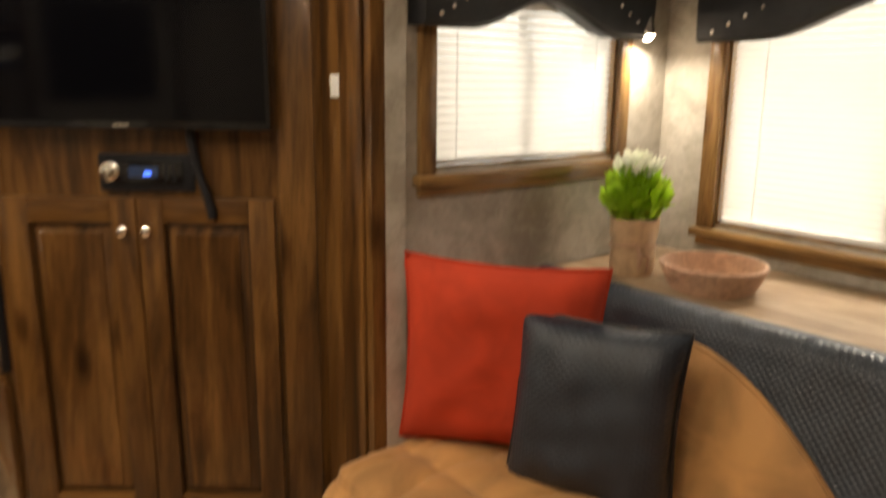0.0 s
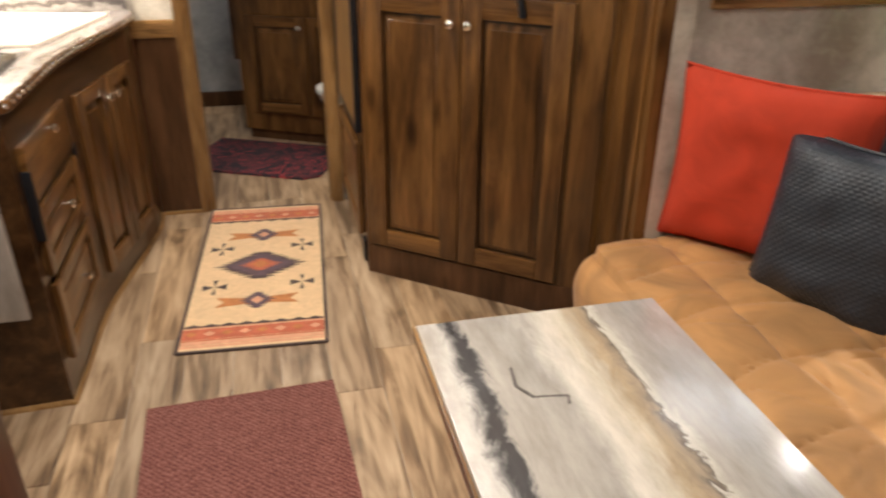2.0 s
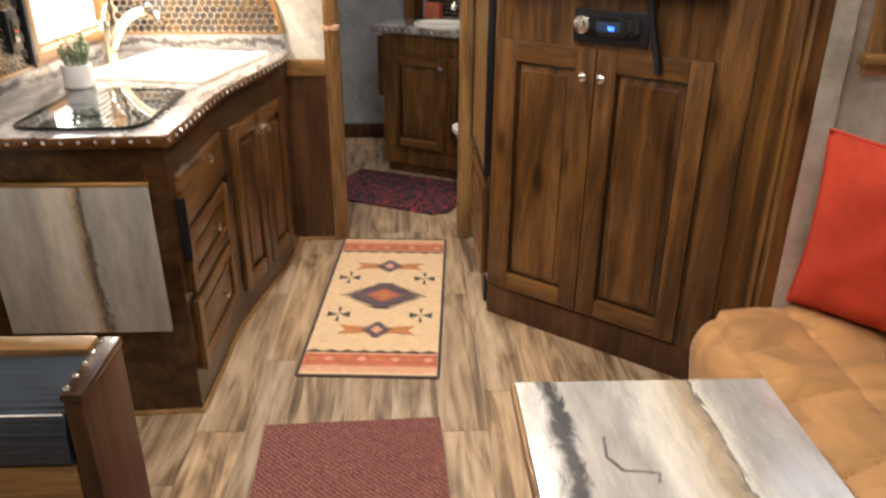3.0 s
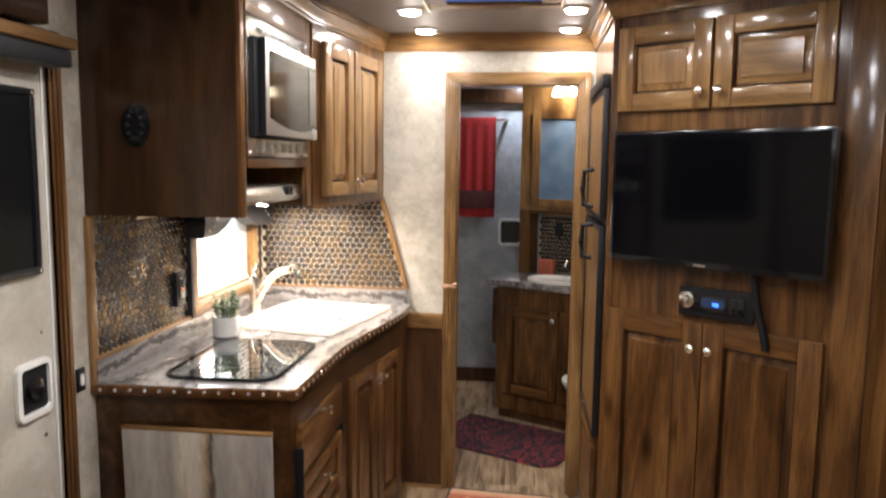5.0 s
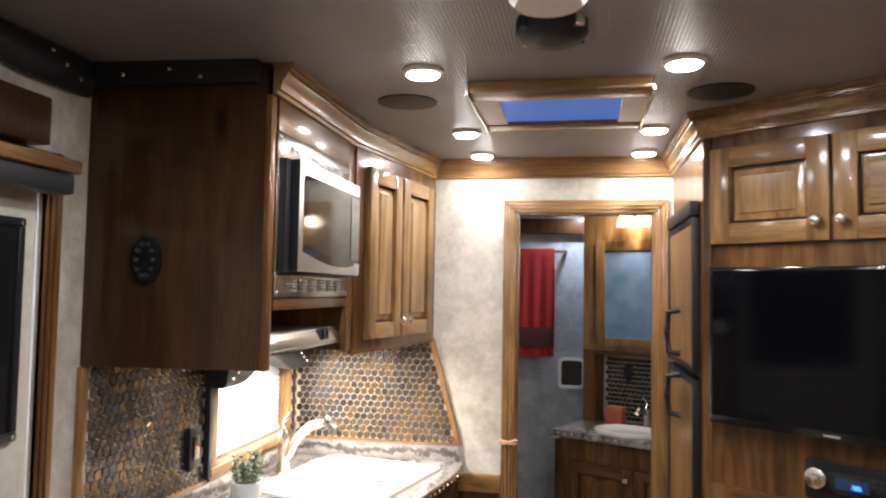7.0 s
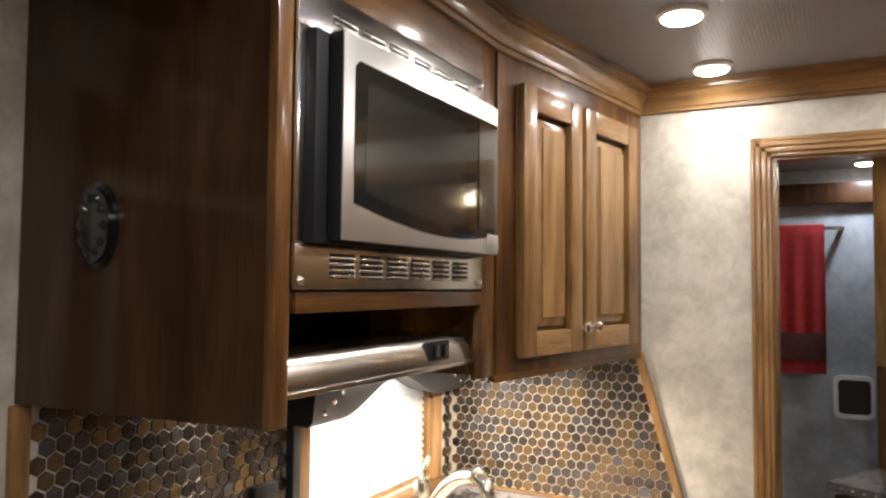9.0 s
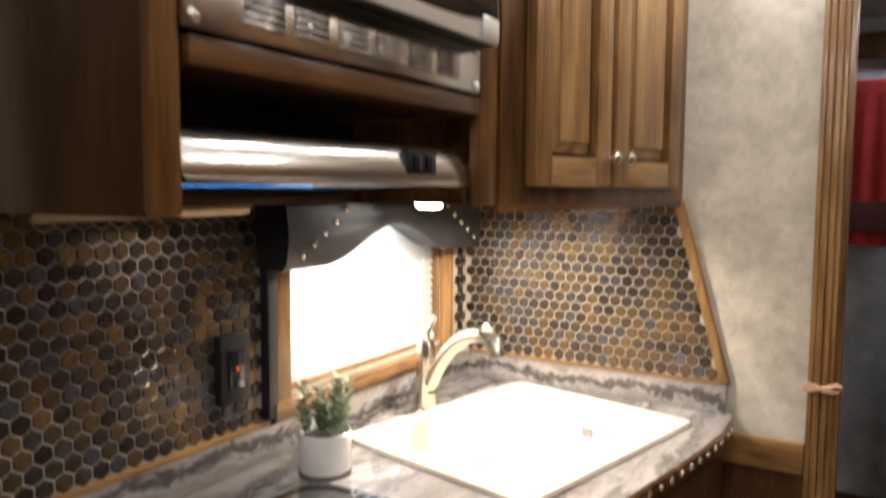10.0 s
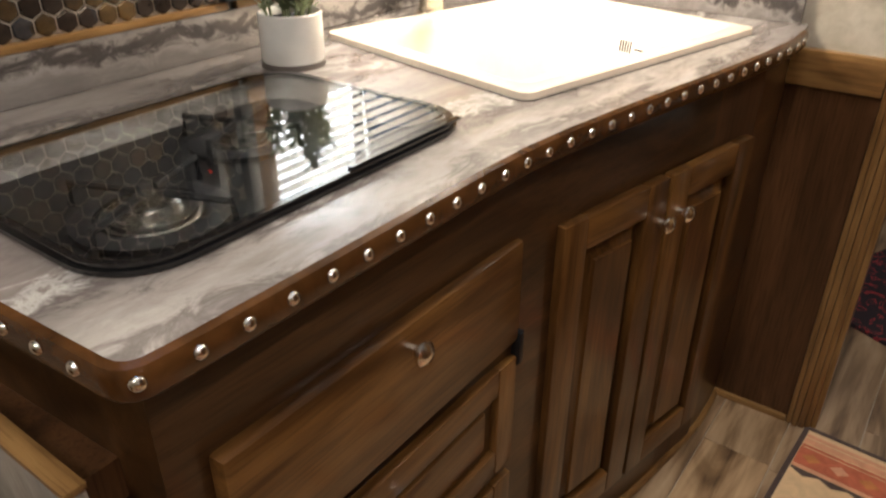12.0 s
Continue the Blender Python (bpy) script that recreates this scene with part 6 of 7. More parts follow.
mat_thing = thing("entry_mat", "maroon ribbed carpet mat on the plank floor", "mat", pose(-0.069, 1.912, 0, 0, 0, 2.6))
part("mat_body", boxes((-0.272, 0.272, -0.86, 0.0, 0.0, 0.009), bev=0.003), MAT_RIB, mat_thing)
part("binding", boxes((-0.275, -0.271, -0.86, 0.0, 0.0, 0.0095), (0.271, 0.275, -0.86, 0.0, 0.0, 0.0095), (-0.275, 0.275, -0.001, 0.003, 0.0, 0.0095), bev=0.001), MAT_RIB, mat_thing)
brug = thing("bath_rug", "black and red damask bath rug", "rug", pose(0.044, 4.078, 0, 0, 0, -25.6))
part("rug_body", prism(bmesh.new(), [(-0.4, -0.265), (0.33, -0.265), (0.4, -0.2), (0.4, 0.265), (-0.4, 0.265)], 0.0, 0.01, bev=0.004), DAMASK, brug)

# ---- booth seat ----
booth = thing("booth_seat", "low wooden booth back with black quilted leather pad", "bench", Matrix.Translation((-0.8, 1.12, 0)))
part("end_board", boxes((-0.457, -0.424, 1.03, 1.215, 0.0, 0.728), bev=0.006), PANEL_Z, booth, world_space=True)
part("end_cap", boxes((-0.46, -0.421, 1.026, 1.218, 0.7285, 0.746), bev=0.007), DARK_SIDE, booth, "dark glossy cap on the end board", world_space=True)
for k in range(5):
    part("nail_head", STUD, None, booth, m=MW[booth].inverted() @ Matrix.Translation((-0.452, 1.045 + k * 0.038, 0.7455)))
part("back_board", boxes((XW + 0.003, -0.463, 1.185, 1.213, 0.0, 0.72)), WOOD_Z, booth, world_space=True)
part("top_rail", boxes((XW + 0.003, -0.464, 1.165, 1.216, 0.7205, 0.75), bev=0.008), GOLD_X, booth, "golden wood top rail", world_space=True)
g = bmesh.new()
prof = [(1.164, 0.735), (1.12, 0.728), (1.075, 0.712), (1.045, 0.69), (1.032, 0.65), (1.03, 0.6), (1.05, 0.592), (1.164, 0.592)]
ends = [[g.verts.new((x, y, z)) for y, z in prof] for x in (XW + 0.004, -0.466)]
for k in range(len(prof)):
    g.faces.new((ends[0][k - 1], ends[0][k], ends[1][k], ends[1][k - 1]))
g.faces.new(ends[0])
g.faces.new(ends[1][::-1])
part("pad", g, BLACK_QUILT, booth, "black quilted leather pad", world_space=True)
part("stitching", tube(bmesh.new(), [(XW + 0.01, 1.044, 0.693), (-0.47, 1.044, 0.693)], 0.0016, 6), WHITE, booth, "white stitching", world_space=True)
part("front_board", boxes((XW + 0.003, -0.463, 1.034, 1.06, 0.0, 0.592), bev=0.003), GOLD_X, booth, world_space=True)

# ---- entry door ----
ED = Matrix.Translation((XW - 0.008, 1.07, 0.02)) @ Matrix.Rotation(radians(90), 4, "Z")
edoor = tagged(thing("entry_door", "beige entry door with dark screened window and paddle latch", "door", ED), kind="structure")
part("slab", boxes((0.004, 0.716, 0.0, 0.045, 0.0, 1.865), bev=0.004), DOORSKIN, edoor)
part("edge_trim", boxes((0.708, 0.716, -0.005, 0.0, 0.0, 1.865), (0.004, 0.012, -0.005, 0.0, 0.0, 1.865), (0.012, 0.708, -0.005, 0.0, 1.857, 1.865), bev=0.001), WHITE, edoor, "pale metal edge trim")
part("window_frame", boxes((0.1, 0.665, -0.016, 0.0, 1.27, 1.29), (0.1, 0.665, -0.016, 0.0, 1.74, 1.76), (0.1, 0.12, -0.016, 0.0, 1.29, 1.74), (0.645, 0.665, -0.016, 0.0, 1.29, 1.74), bev=0.004), BLACK_MATTE, edoor, "black window frame")
part("window_screen", boxes((0.12, 0.645, -0.009, -0.001, 1.29, 1.74)), TINTED, edoor, "dark screen panel")
part("screen_clip", boxes((0.5, 0.525, -0.014, 0.0, 1.765, 1.81), bev=0.003), BLACK_MATTE, edoor)
for cx, cz in ((0.655, 1.28), (0.655, 1.75), (0.11, 1.28), (0.11, 1.75)):
    part("screw", STUD, None, edoor, m=pose(cx, -0.016, cz, 90))
LT = (0.547, 0.687, 0.885, 1.04)
g = plate(rounded(*LT, 0.025), [rounded(LT[0] + 0.016, LT[1] - 0.012, LT[2] + 0.016, LT[3] - 0.016, 0.014)], 0, 0.012)
g.transform(Matrix.Rotation(radians(90), 4, "X"))
part("latch_frame", g, WHITE, edoor, "white latch surround")
part("latch_pocket", boxes((LT[0] + 0.016, LT[1] - 0.012, -0.003, 0.0, LT[2] + 0.016, LT[3] - 0.016)), BLACK_MATTE, edoor)
g = lathe(bmesh.new(), [(0.03, 0.0), (0.03, 0.014), (0.02, 0.018)], m=pose(LT[0] + 0.07, -0.003, LT[2] + 0.08, 90))
part("paddle", g, BLACK_GLOSS, edoor, "black paddle handle")
for cz in (1.11, 0.82):
    part("bolt", STUD, None, edoor, m=pose(0.66, -0.001, cz, 90))
dval = thing("door_valance", "black leather valance with a wood cap over the door", "valance", Matrix.Translation((XW, 1.3, 1.9)))
part("skirt", boxes((XW + 0.021, XW + 0.085, 0.9, 1.788, 1.838, 1.884), bev=0.008), LEATHER, dval, world_space=True)
part("box", boxes((XW + 0.001, XW + 0.06, 0.9, 1.735, 1.942, 2.05), bev=0.006), DARK_SIDE, dval, "dark wood shade box", world_space=True)
part("cap", boxes((XW + 0.021, XW + 0.1, 0.89, 1.792, 1.885, 1.916), bev=0.006), GOLD_Y, dval, "golden wood cap", world_space=True)
lval = thing("ceiling_valance", "studded black leather valance along the ceiling edge", "valance", Matrix.Translation((XW, 1.5, 2.1)))
vb = part("padding", prism(bmesh.new(), [(XW + 0.001, 1.911), (-0.72, 1.944), (-0.72, 1.9775), (XW + 0.001, 1.9435)], 2.135, CEIL - 0.001), LEATHER, lval, world_space=True)
wval = thing("wall_valance", "studded black leather valance with wavy hem over the door", "valance", Matrix.Translation((XW + 0.001, 0.8, 0)) @ Matrix.Rotation(radians(90), 4, "Z"))
valance(wval, 0.0, 1.105, 2.1, 2.155, CEIL - 0.001, 0.035)
for cx, cz in ((-1.06, 2.155), (-0.94, 2.168), (-0.86, 2.148)):
    part("nail_head", STUD, None, vb, m=MW[lval].inverted() @ pose(cx, 1.911 + (cx - XW) * 0.0742, cz, 90))
swb = thing("light_switch", "small black light switch beside the entry door", "switch", Matrix.Translation((XW, 1.885, 0.951)) @ Matrix.Rotation(radians(90), 4, "Z"))
part("plate", boxes((-0.02, 0.02, -0.006, 0.0, -0.035, 0.035), bev=0.002), BLACK_MATTE, swb)
part("rocker", boxes((-0.008, 0.008, -0.011, -0.006, -0.016, 0.016), bev=0.002), WHITE, swb)

# ---- ceiling fittings ----
first = None
for gy in DOWN_ROWS:
    for gx in (-0.338, 0.296):
        if first is None:
            first = thing("downlight", "round lit recessed ceiling downlight", "light", Matrix.Translation((gx, gy, CEIL)), "ceiling downlights")
            part("ring", lathe(bmesh.new(), [(0.052, 0), (0.052, -0.006), (0.044, -0.012), (0.04, -0.012)], seg=28), WHITE, first)
            part("diffuser", lathe(bmesh.new(), [(0.0405, -0.004), (0.0405, -0.0145), (0.036, -0.0175), (0.022, -0.0195)], seg=28), GLOW_WARM, first, "lit diffuser")
        else:
            copy_thing(first, Matrix.Translation((gx, gy, CEIL)))
for bx, by in ((0.3, 4.5), (0.06, 5.05)):
    copy_thing(first, Matrix.Translation((bx, by, CEIL)))
smoke = thing("smoke_detector", "white round smoke detector on the ceiling", "smoke detector", Matrix.Translation((0.0, 1.55, CEIL)) @ Matrix.Diagonal((1.2, 1.2, 1.1, 1)))
part("mount", lathe(bmesh.new(), [(0.056, 0), (0.056, -0.012), (0.05, -0.015)], seg=32), WHITE, smoke)
part("cover", lathe(bmesh.new(), [(0.05, -0.013), (0.051, -0.02), (0.058, -0.024), (0.058, -0.044), (0.048, -0.056), (0.02, -0.058)], seg=32), WHITE, smoke)
part("test_button", boxes((-0.022, -0.014, -0.0595, -0.056, -0.04, -0.03), bev=0.001), BLACK_MATTE, smoke)
for k in range(12):
    a = 2 * math.pi * k / 12
    part("vent_rib", boxes((0.0495, 0.0535, -0.003, 0.003, -0.024, -0.013)), BLACK_MATTE, smoke, m=Matrix.Rotation(a, 4, "Z"))
fan = thing("ceiling_mount", "black round ceiling bracket with metal clips", "bracket", Matrix.Translation((-0.004, 1.8, CEIL)) @ Matrix.Diagonal((1.2, 1.2, 1.8, 1)))
part("disc", lathe(bmesh.new(), [(0.062, 0), (0.062, -0.014), (0.05, -0.022), (0.02, -0.023)], seg=28), NAVY, fan)
for k in range(4):
    a = radians(45 + 90 * k)
    part("clip", boxes((0.05, 0.072, -0.008, 0.008, -0.016, -0.001), bev=0.003), CHROME if k % 2 else NAVY, fan, m=Matrix.Rotation(a, 4, "Z"))
for sx, sy in ((-0.45, 2.395), (0.43, 2.385)):
    spk = thing("ceiling_speaker", "flush dark round ceiling speaker", "speaker", Matrix.Translation((sx, sy, CEIL)), "ceiling speakers")
    part("grille", lathe(bmesh.new(), [(0.088, 0), (0.088, -0.003), (0.072, -0.005), (0.01, -0.006)], seg=32), NAVY, spk)
hatch = thing("roof_hatch", "roof hatch with cream and wood frame and blue skylight", "skylight", Matrix.Translation((0, 2.44, CEIL)))
H = (-0.238, 0.234, 2.2, 2.69, -0.17, 0.165, 2.3, 2.6)
for r, mt in (((H[0], H[1], H[2], H[6], 2.158, CEIL - 0.0005), GOLD_X), ((H[0], H[1], H[7], H[3], 2.158, CEIL - 0.0005), GOLD_X), ((H[0], H[4], H[6], H[7], 2.16, CEIL - 0.0005), WHITE), ((H[5], H[1], H[6], H[7], 2.16, CEIL - 0.0005), WHITE)):
    part("frame", boxes(r, bev=0.004), mt, hatch, world_space=True)
for hx in (H[0] - 0.006, H[1]):
    part("edge_trim", boxes((hx, hx + 0.006, H[2], H[3], 2.15, CEIL - 0.0005), bev=0.001), CHROME, hatch, "chrome edge strip", world_space=True)
part("shaft", boxes((H[4] - 0.01, H[4], H[6] - 0.01, H[7] + 0.01, CEIL, 2.215), (H[5], H[5] + 0.01, H[6] - 0.01, H[7] + 0.01, CEIL, 2.215), (H[4], H[5], H[6] - 0.01, H[6], CEIL, 2.215), (H[4], H[5], H[7], H[7] + 0.01, CEIL, 2.215)), WHITE, hatch, world_space=True)
part("sky_pane", boxes((H[4] - 0.0, H[5] + 0.0, H[6] - 0.0, H[7] + 0.0, 2.17, 2.176)), HATCH_SKY, hatch, "blue tinted skylight", world_space=True)

# ---- bathroom ----
VM = Matrix.Translation((-0.05, 4.49, 0)) @ Matrix.Rotation(radians(-28.2), 4, "Z")
van = thing("vanity", "dark stained alder corner vanity with a raised-panel door", "cabinet", VM)
part("body", boxes((0.0, 0.75, 0.0, 0.5, 0.06, 0.845)), WOOD_Z, van)
part("kick_board", boxes((0.02, 0.75, 0.02, 0.5, 0.0, 0.06)), PANEL_Z, van)
cabinet_door(van, 0.065, 0.17, 0.37, 0.555, WOOD_Z, WOOD_X, (0.405, 0.67), rail=0.06)
cabinet_door(van, 0.45, 0.17, 0.28, 0.555, WOOD_Z, WOOD_X, rail=0.05)
vtop = thing("bathroom_worktop", "grey laminate vanity top with studded edge", "countertop", VM @ Matrix.Translation((0.35, 0.2, 0.846)))
part("slab", boxes((-0.4, 0.42, -0.23, 0.31, 0.0, 0.036), bev=0.004), COUNTER, vtop)
for k in range(19):
    part("nail_head", STUD, None, vtop, m=pose(-0.385 + k * 0.042, -0.23, 0.018, 90))
basin = thing("wash_basin", "white oval drop-in wash basin", "sink", VM @ Matrix.Translation((0.33, 0.16, 0.882)))
g = lathe(bmesh.new(), [(0.19, 0.0), (0.188, 0.014), (0.175, 0.018), (0.16, 0.013), (0.14, 0.004), (0.05, 0.002)], seg=36)
g.transform(Matrix.Diagonal((1, 0.78, 1, 1)))
part("bowl", g, CERAMIC, basin)
btap = thing("basin_faucet", "chrome single-lever basin faucet", "faucet", VM @ Matrix.Translation((0.33, 0.4, 0.882)))
part("body", lathe(bmesh.new(), [(0.026, 0), (0.022, 0.06), (0.02, 0.1), (0.008, 0.11)]), CHROME, btap)
part("spout", tube(bmesh.new(), [(0, 0, 0.06), (0, -0.05, 0.1), (0, -0.1, 0.11), (0, -0.13, 0.085)], 0.012, 8), CHROME, btap)
part("lever", tube(bmesh.new(), [(0, 0, 0.108), (0, 0.01, 0.14), (-0.02, -0.02, 0.17)], 0.008, 8), CHROME, btap)
soap = thing("soap_box", "small terracotta box on the vanity", "box", VM @ Matrix.Translation((0.16, 0.36, 0.882)))
part("box", boxes((-0.05, 0.05, -0.03, 0.03, 0.0, 0.1), bev=0.004), TILE_ORANGE, soap)
med = thing("medicine_cabinet", "golden alder medicine cabinet with rain-textured mirror door", "cabinet", VM @ Matrix.Translation((0.3, 0.34, 0.882)))
part("side_board", boxes((-0.34, -0.265, 0.0, 0.12, 0.0, 0.42), bev=0.003), WOOD_Z, med)
part("body", boxes((-0.34, 0.45, 0.0, 0.15, 0.42, CEIL - 0.883)), GOLD_Z, med)
part("shelf_edge", boxes((-0.265, 0.45, 0.0, 0.02, 0.395, 0.42), bev=0.003), WOOD_X, med)
fr = part("door", boxes((-0.25, -0.195, -0.02, -0.001, 0.44, 1.06), (0.135, 0.19, -0.02, -0.001, 0.44, 1.06), (-0.195, 0.135, -0.02, -0.001, 0.44, 0.495), (-0.195, 0.135, -0.02, -0.001, 1.0, 1.06), bev=0.004), GOLD_Z, med)
part("mirror", boxes((-0.195, 0.135, -0.012, -0.001, 0.495, 1.0)), RAIN, fr, "rain-textured mirror with blue daylight put into its colour")
part("knob", KNOB, None, fr, m=pose(0.165, -0.02, 0.47))
vlamp = thing("vanity_light", "warm lit frosted glass light above the medicine cabinet mirror", "light", VM @ Matrix.Translation((0.3, 0.34, 2.075)))
part("backplate", boxes((-0.09, 0.09, -0.015, -0.0005, -0.025, 0.025), bev=0.004), CHROME, vlamp)
for vx in (-0.055, 0.055):
    part("arm", tube(bmesh.new(), [(vx, -0.012, 0.0), (vx, -0.05, 0.01), (vx, -0.07, 0.0)], 0.006, 8), CHROME, vlamp)
    part("shade", lathe(bmesh.new(), [(0.014, 0.0), (0.026, -0.02), (0.034, -0.05), (0.03, -0.058), (0.01, -0.06)], (vx, -0.07, 0.0)), glowing("frosted_lit_glass", (1.0, 0.78, 0.5), 16.0), vlamp, "lit frosted glass shade")
nb = thing("vanity_backsplash", "dark mosaic panel behind the basin", "backsplash", VM @ Matrix.Translation((0.4, 0.47, 0.882)))
part("grout_bed", boxes((-0.36, 0.35, 0.0, 0.012, 0.0, 0.39)), GROUT, nb)
HX = 0.0155


def hex_bm(r, t):
    bm = bmesh.new()
    rings = []
    for rr, z in ((r, 0.0), (r, t * 0.6), (r * 0.9, t)):
        rings.append([bm.verts.new((rr * math.sin(k * math.pi / 3), rr * math.cos(k * math.pi / 3), z)) for k in range(6)])
    for a, b in zip(rings, rings[1:]):
        for k in range(6):
            bm.faces.new((a[k - 1], a[k], b[k], b[k - 1]))
    bm.faces.new(rings[-1])
    return bm


def joined_hexes(places, r, t):
    """Many mosaic pieces in one mesh; places are matrices."""
    src = hex_bm(r, t)
    src.verts.index_update()
    co = [v.co.copy() for v in src.verts]
    fs = [[v.index for v in f.verts] for f in src.faces]
    src.free()
    verts, faces = [], []
    for m in places:
        o = len(verts)
        verts += [m @ c for c in co]
        faces += [[i + o for i in f] for f in fs]
    me = bpy.data.meshes.new("tile_field")
    me.from_pydata(verts, [], faces)
    return me


spots = []
for r in range(14):
    for c in range(25):
        spots.append(Matrix.Translation((-0.345 + c * 0.0275 + (0.01375 if r % 2 else 0), 0.0, 0.02 + r * 0.0262)) @ Matrix.Rotation(radians(90), 4, "X"))
fld = tagged(part("tile_field", joined_hexes(spots, 0.0148, 0.003), None, nb), kind="stuff")
fld.data.materials.append(HEX_ALL)
hook = thing("wall_hook", "black oval plaque hanging behind the basin", "plaque", VM @ Matrix.Translation((0.19, 0.468, 1.17)))
g = prism(bmesh.new(), [(0.03 * math.cos(a), 0.05 * math.sin(a)) for a in (2 * math.pi * k / 24 for k in range(24))], 0, 0.01, bev=0.002)
g.transform(Matrix.Rotation(radians(90), 4, "X"))
part("plaque", g, BLACK_GLOSS, hook)
ph = thing("paper_holder", "dark wood box on the vanity side", "holder", VM @ Matrix.Translation((-0.02, 0.1, 0.45)))
part("box", boxes((-0.055, 0.0205, -0.03, 0.06, 0.0, 0.36), bev=0.005), PANEL_Z, ph)
towel = thing("towel", "folded red towel with dark embroidered hem on a bar", "towel", Matrix.Translation((-0.24, 5.16, 1.9)))
g = bmesh.new()
rows = []
for i in range(25):
    x = -0.13 + 0.26 * i / 24
    row = []
    for j in range(41):
        s = j / 40
        wv = 0.008 * math.sin(i * 0.9) * min(1, abs(s - 0.5) * 3)
        if s < 0.45:
            y, z = -0.022 + wv, -0.68 + (s / 0.45) * 0.68
        elif s < 0.55:
            a = (s - 0.45) / 0.1 * math.pi
            y, z = -0.022 * math.cos(a) + wv * 0.2, 0.022 * math.sin(a)
        else:
            y, z = 0.022 + wv * 0.6, -(s - 0.55) / 0.45 * 0.62
        row.append(g.verts.new((x, y, z)))
    rows.append(row)
for a, b in zip(rows, rows[1:]):
    for k in range(40):
        g.faces.new((a[k], a[k + 1], b[k + 1], b[k]))
tw = part("cloth", g, TOWEL_RED, towel)
part("hem_band", boxes((-0.131, 0.131, -0.034, -0.03, -0.62, -0.49), bev=0.001), TOWEL_DARK, towel, "dark embroidered hem band")
bar = thing("towel_bar", "chrome towel bar on the bathroom wall", "towel bar", Matrix.Translation((-0.24, 5.16, 1.9)))
part("rod", tube(bmesh.new(), [(-0.3, 0, 0.0), (0.2, 0, 0.0)], 0.009, 10), CHROME, bar)
for x in (-0.3, 0.2):
    part("post", tube(bmesh.new(), [(x, 0, 0), (x, 0.09, 0)], 0.012, 10), CHROME, bar)
bl = thing("bath_door_latch", "white-framed black paddle latch on the bathroom wall", "latch", Matrix.Translation((0.0, 5.249, 1.11)))
g = plate(rounded(-0.085, 0.085, -0.1, 0.1, 0.03), [rounded(-0.065, 0.07, -0.08, 0.08, 0.02)], 0, 0.014)
g.transform(Matrix.Rotation(radians(90), 4, "X"))
part("frame", g, WHITE, bl)
part("pocket", boxes((-0.065, 0.07, -0.006, 0.0, -0.08, 0.08)), BLACK_GLOSS, bl)
toi = thing("toilet", "white ceramic toilet beyond the doorway", "toilet", Matrix.Translation((0.6, 3.96, 0)))
g = lathe(bmesh.new(), [(0.13, 0), (0.12, 0.1), (0.14, 0.25), (0.2, 0.36), (0.21, 0.385), (0.2, 0.39)], seg=32)
g.transform(Matrix.Diagonal((1.2, 0.92, 1, 1)))
part("bowl", g, CERAMIC, toi)
g = lathe(bmesh.new(), [(0.205, 0.391), (0.215, 0.396), (0.215, 0.415), (0.2, 0.422), (0.05, 0.424)], seg=32)
g.transform(Matrix.Diagonal((1.2, 0.92, 1, 1)))
part("lid", g, WHITE, toi)
part("tank", boxes((0.25, 0.42, -0.2, 0.2, 0.3, 0.72), bev=0.02), CERAMIC, toi)

# ---- mosaic backsplash ----
HP = 0.0305
HR = HP / math.sqrt(3) * 0.895
ROW = HP * math.sqrt(3) / 2
TILE = mesh_of("tile", hex_bm(HR, 0.004), HEX_ONE)
bs_w = tagged(thing("backsplash_west", "bronze and slate hexagon mosaic beside the kitchen window", "backsplash", Matrix.Translation((XW, 2.3, 1.0))), kind="structure")
part("grout_bed", boxes((XW + 0.0002, XW + 0.003, 1.966, 2.583, 0.9995, 1.431), (XW + 0.0002, XW + 0.003, 3.31, YN - 0.004, 0.9995, 1.431)), GROUT, bs_w, world_space=True)
part("end_trim", boxes((XW, XW + 0.014, 1.935, 1.966, 0.9, 1.43), bev=0.003), GOLD_Z, bs_w, "golden wood end trim", world_space=True)
TW = Matrix.Rotation(radians(90), 4, "Z") @ Matrix.Rotation(radians(90), 4, "X")
rest = []
for r in range(17):
    z = 1.014 + r * ROW
    for c in range(51):
        y = 1.983 + c * HP + (HP / 2 if r % 2 else 0)
        if z > 1.42 or y > YN - 0.02:
            continue
        m = Matrix.Translation((XW + 0.003, y, z)) @ TW
        if y < 2.57:
            part("tile", TILE, None, bs_w, m=MW[bs_w].inverted() @ m)
        elif y > 3.325:
            rest.append(MW[bs_w].inverted() @ m)
fld = tagged(part("tile_field", joined_hexes(rest, HR, 0.004), None, bs_w), kind="stuff")
fld.data.materials.append(HEX_ALL)
bs_n = tagged(thing("backsplash_north", "copper and slate hexagon mosaic with a slanted wood edge", "backsplash", Matrix.Translation((-0.8, YN, 1.0))), kind="structure")
g = bmesh.new()
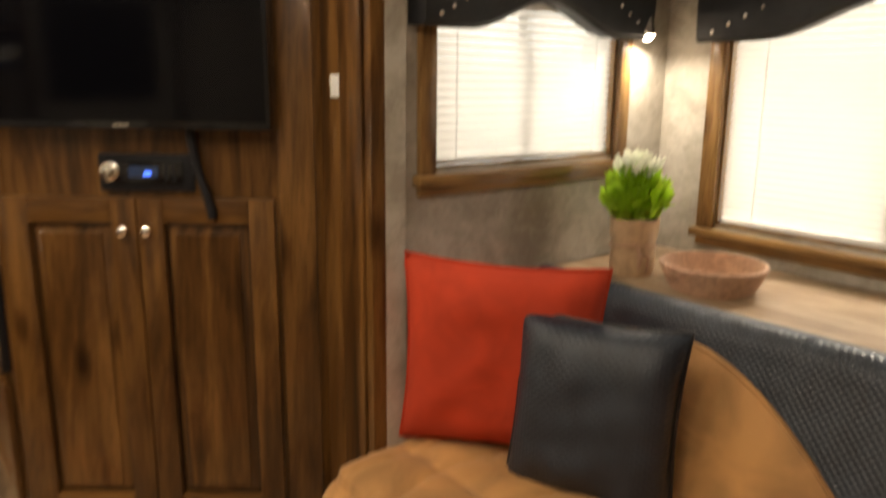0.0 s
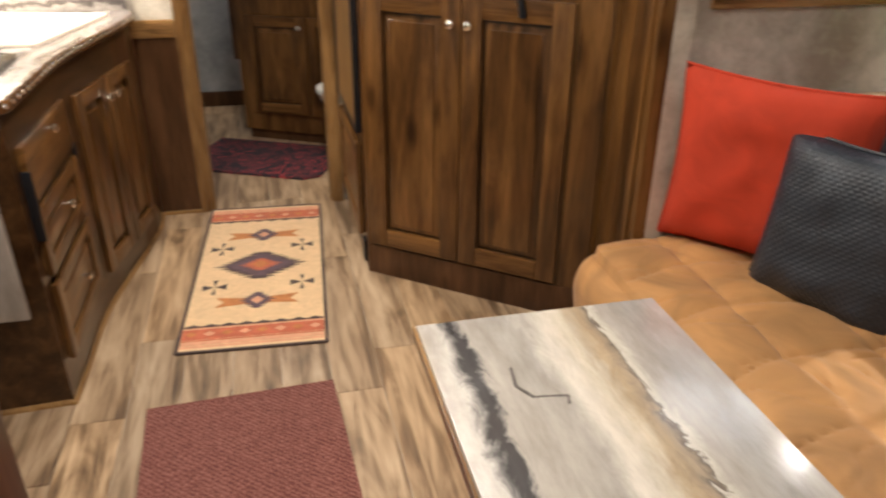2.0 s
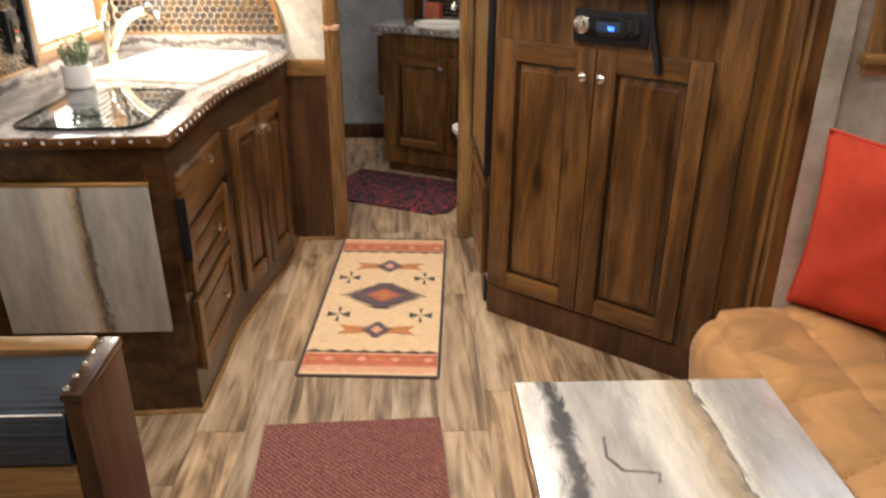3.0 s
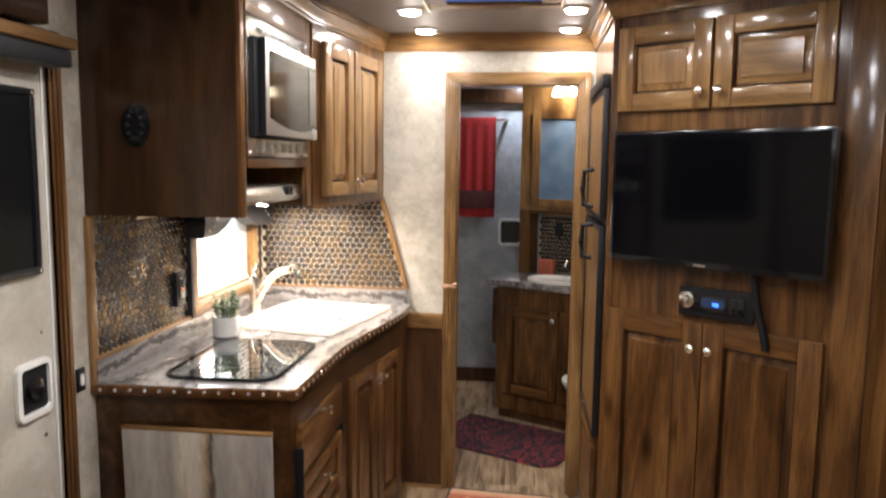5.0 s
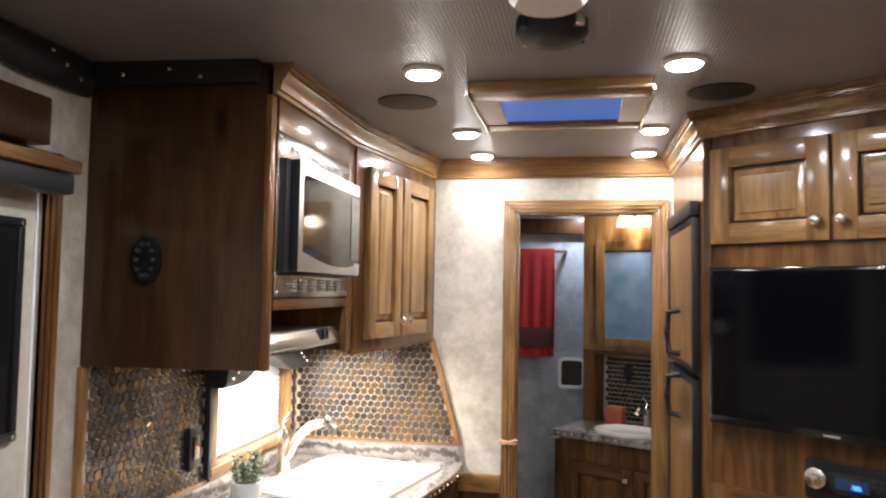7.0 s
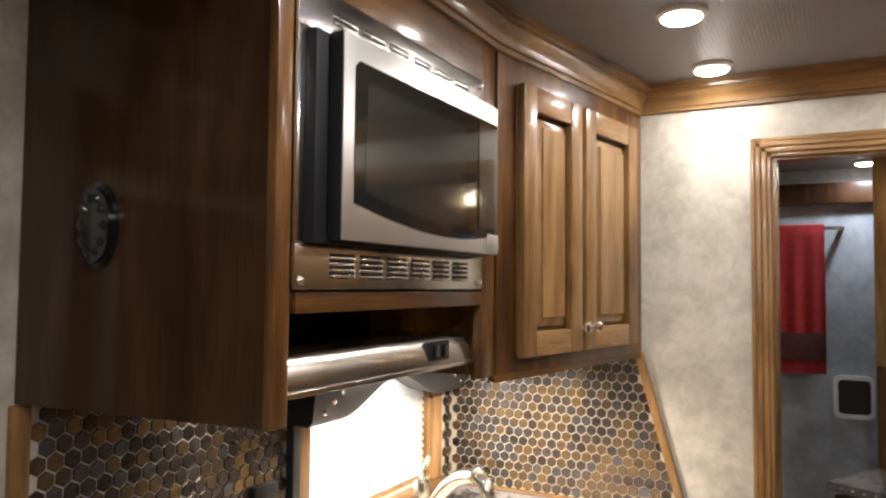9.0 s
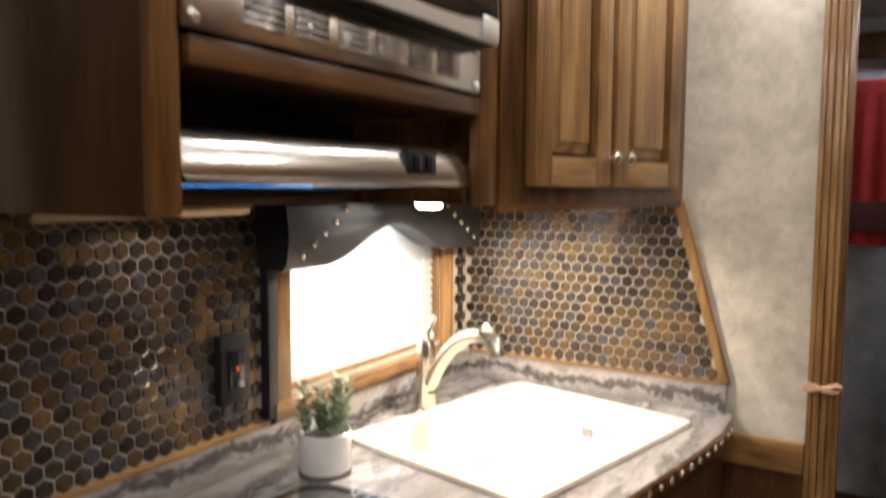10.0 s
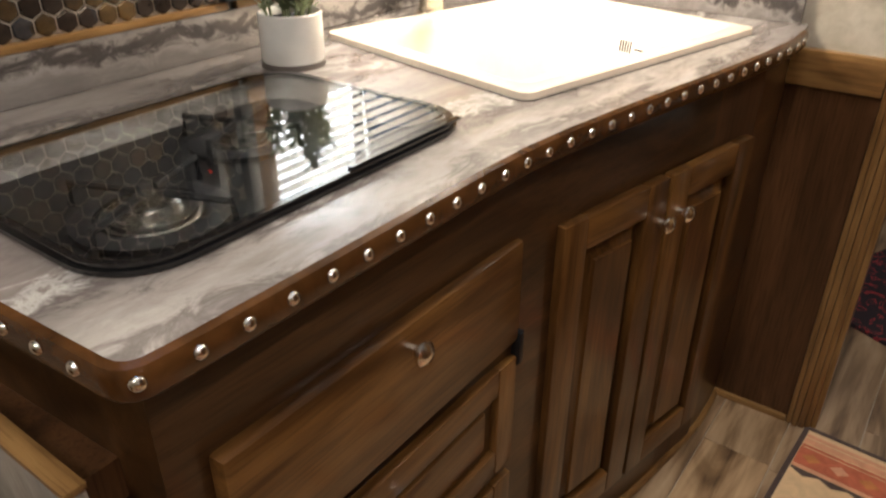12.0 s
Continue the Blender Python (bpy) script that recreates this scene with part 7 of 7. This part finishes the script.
prism(g, [(XW + 0.004, 0.9975), (-0.452, 0.9975), (-0.578, 1.433), (XW + 0.004, 1.433)], 0, 0.003)
g.transform(Matrix.Translation((0, YN - 0.0002, 0)) @ Matrix.Rotation(radians(90), 4, "X"))
part("grout_bed", g, GROUT, bs_n, world_space=True)
g = bmesh.new()
prism(g, [(-0.452, 0.992), (-0.428, 0.992), (-0.552, 1.433), (-0.577, 1.433)], 0, 0.016, bev=0.003)
g.transform(Matrix.Translation((0, YN, 0)) @ Matrix.Rotation(radians(90), 4, "X"))
part("slanted_trim", g, GOLD_Z, bs_n, "slanted golden wood trim", world_space=True)
TN = Matrix.Rotation(radians(90), 4, "X")
rest = []
for r in range(17):
    z = 1.012 + r * ROW
    for c in range(24):
        x = XW + 0.02 + c * HP + (HP / 2 if r % 2 else 0)
        if z > 1.42 or x > -0.452 - (z - 0.9975) * 0.289 + HP * 0.16:
            continue
        m = MW[bs_n].inverted() @ Matrix.Translation((x, YN - 0.0032, z)) @ TN
        if x > -1.08:
            part("tile", TILE, None, bs_n, m=m)
        else:
            rest.append(m)
fld = tagged(part("tile_field", joined_hexes(rest, HR, 0.004), None, bs_n), kind="stuff")
fld.data.materials.append(HEX_ALL)

# ---- floor planks ----
rng = random.Random(21)
PW = 0.152
x = XW + 0.001
while x < 1.6:
    y = -1.6 - rng.random() * 0.9
    while y < 5.25:
        for xa, xb, lo_y, hi_y in ((x, min(x + PW, XE - 0.001), -1.6, 5.249), (max(x, XE - 0.001), x + PW, -0.899, 1.801)):
            ya, yb2 = max(y, lo_y), min(y + 0.92, hi_y)
            if yb2 - ya < 0.03 or xb - xa < 0.01:
                continue
            g = bmesh.new()
            box(g, xa + 0.0008, xb - 0.0008, ya + 0.0008, yb2 - 0.0008, -0.004, 0.0)
            bmesh.ops.bevel(g, geom=[e for e in g.edges if all(v.co.z > -0.001 for v in e.verts)], offset=0.0012, segments=1, affect="EDGES")
            part("plank", g, VINYL, FLOOR)
        y += 0.92
    x += PW
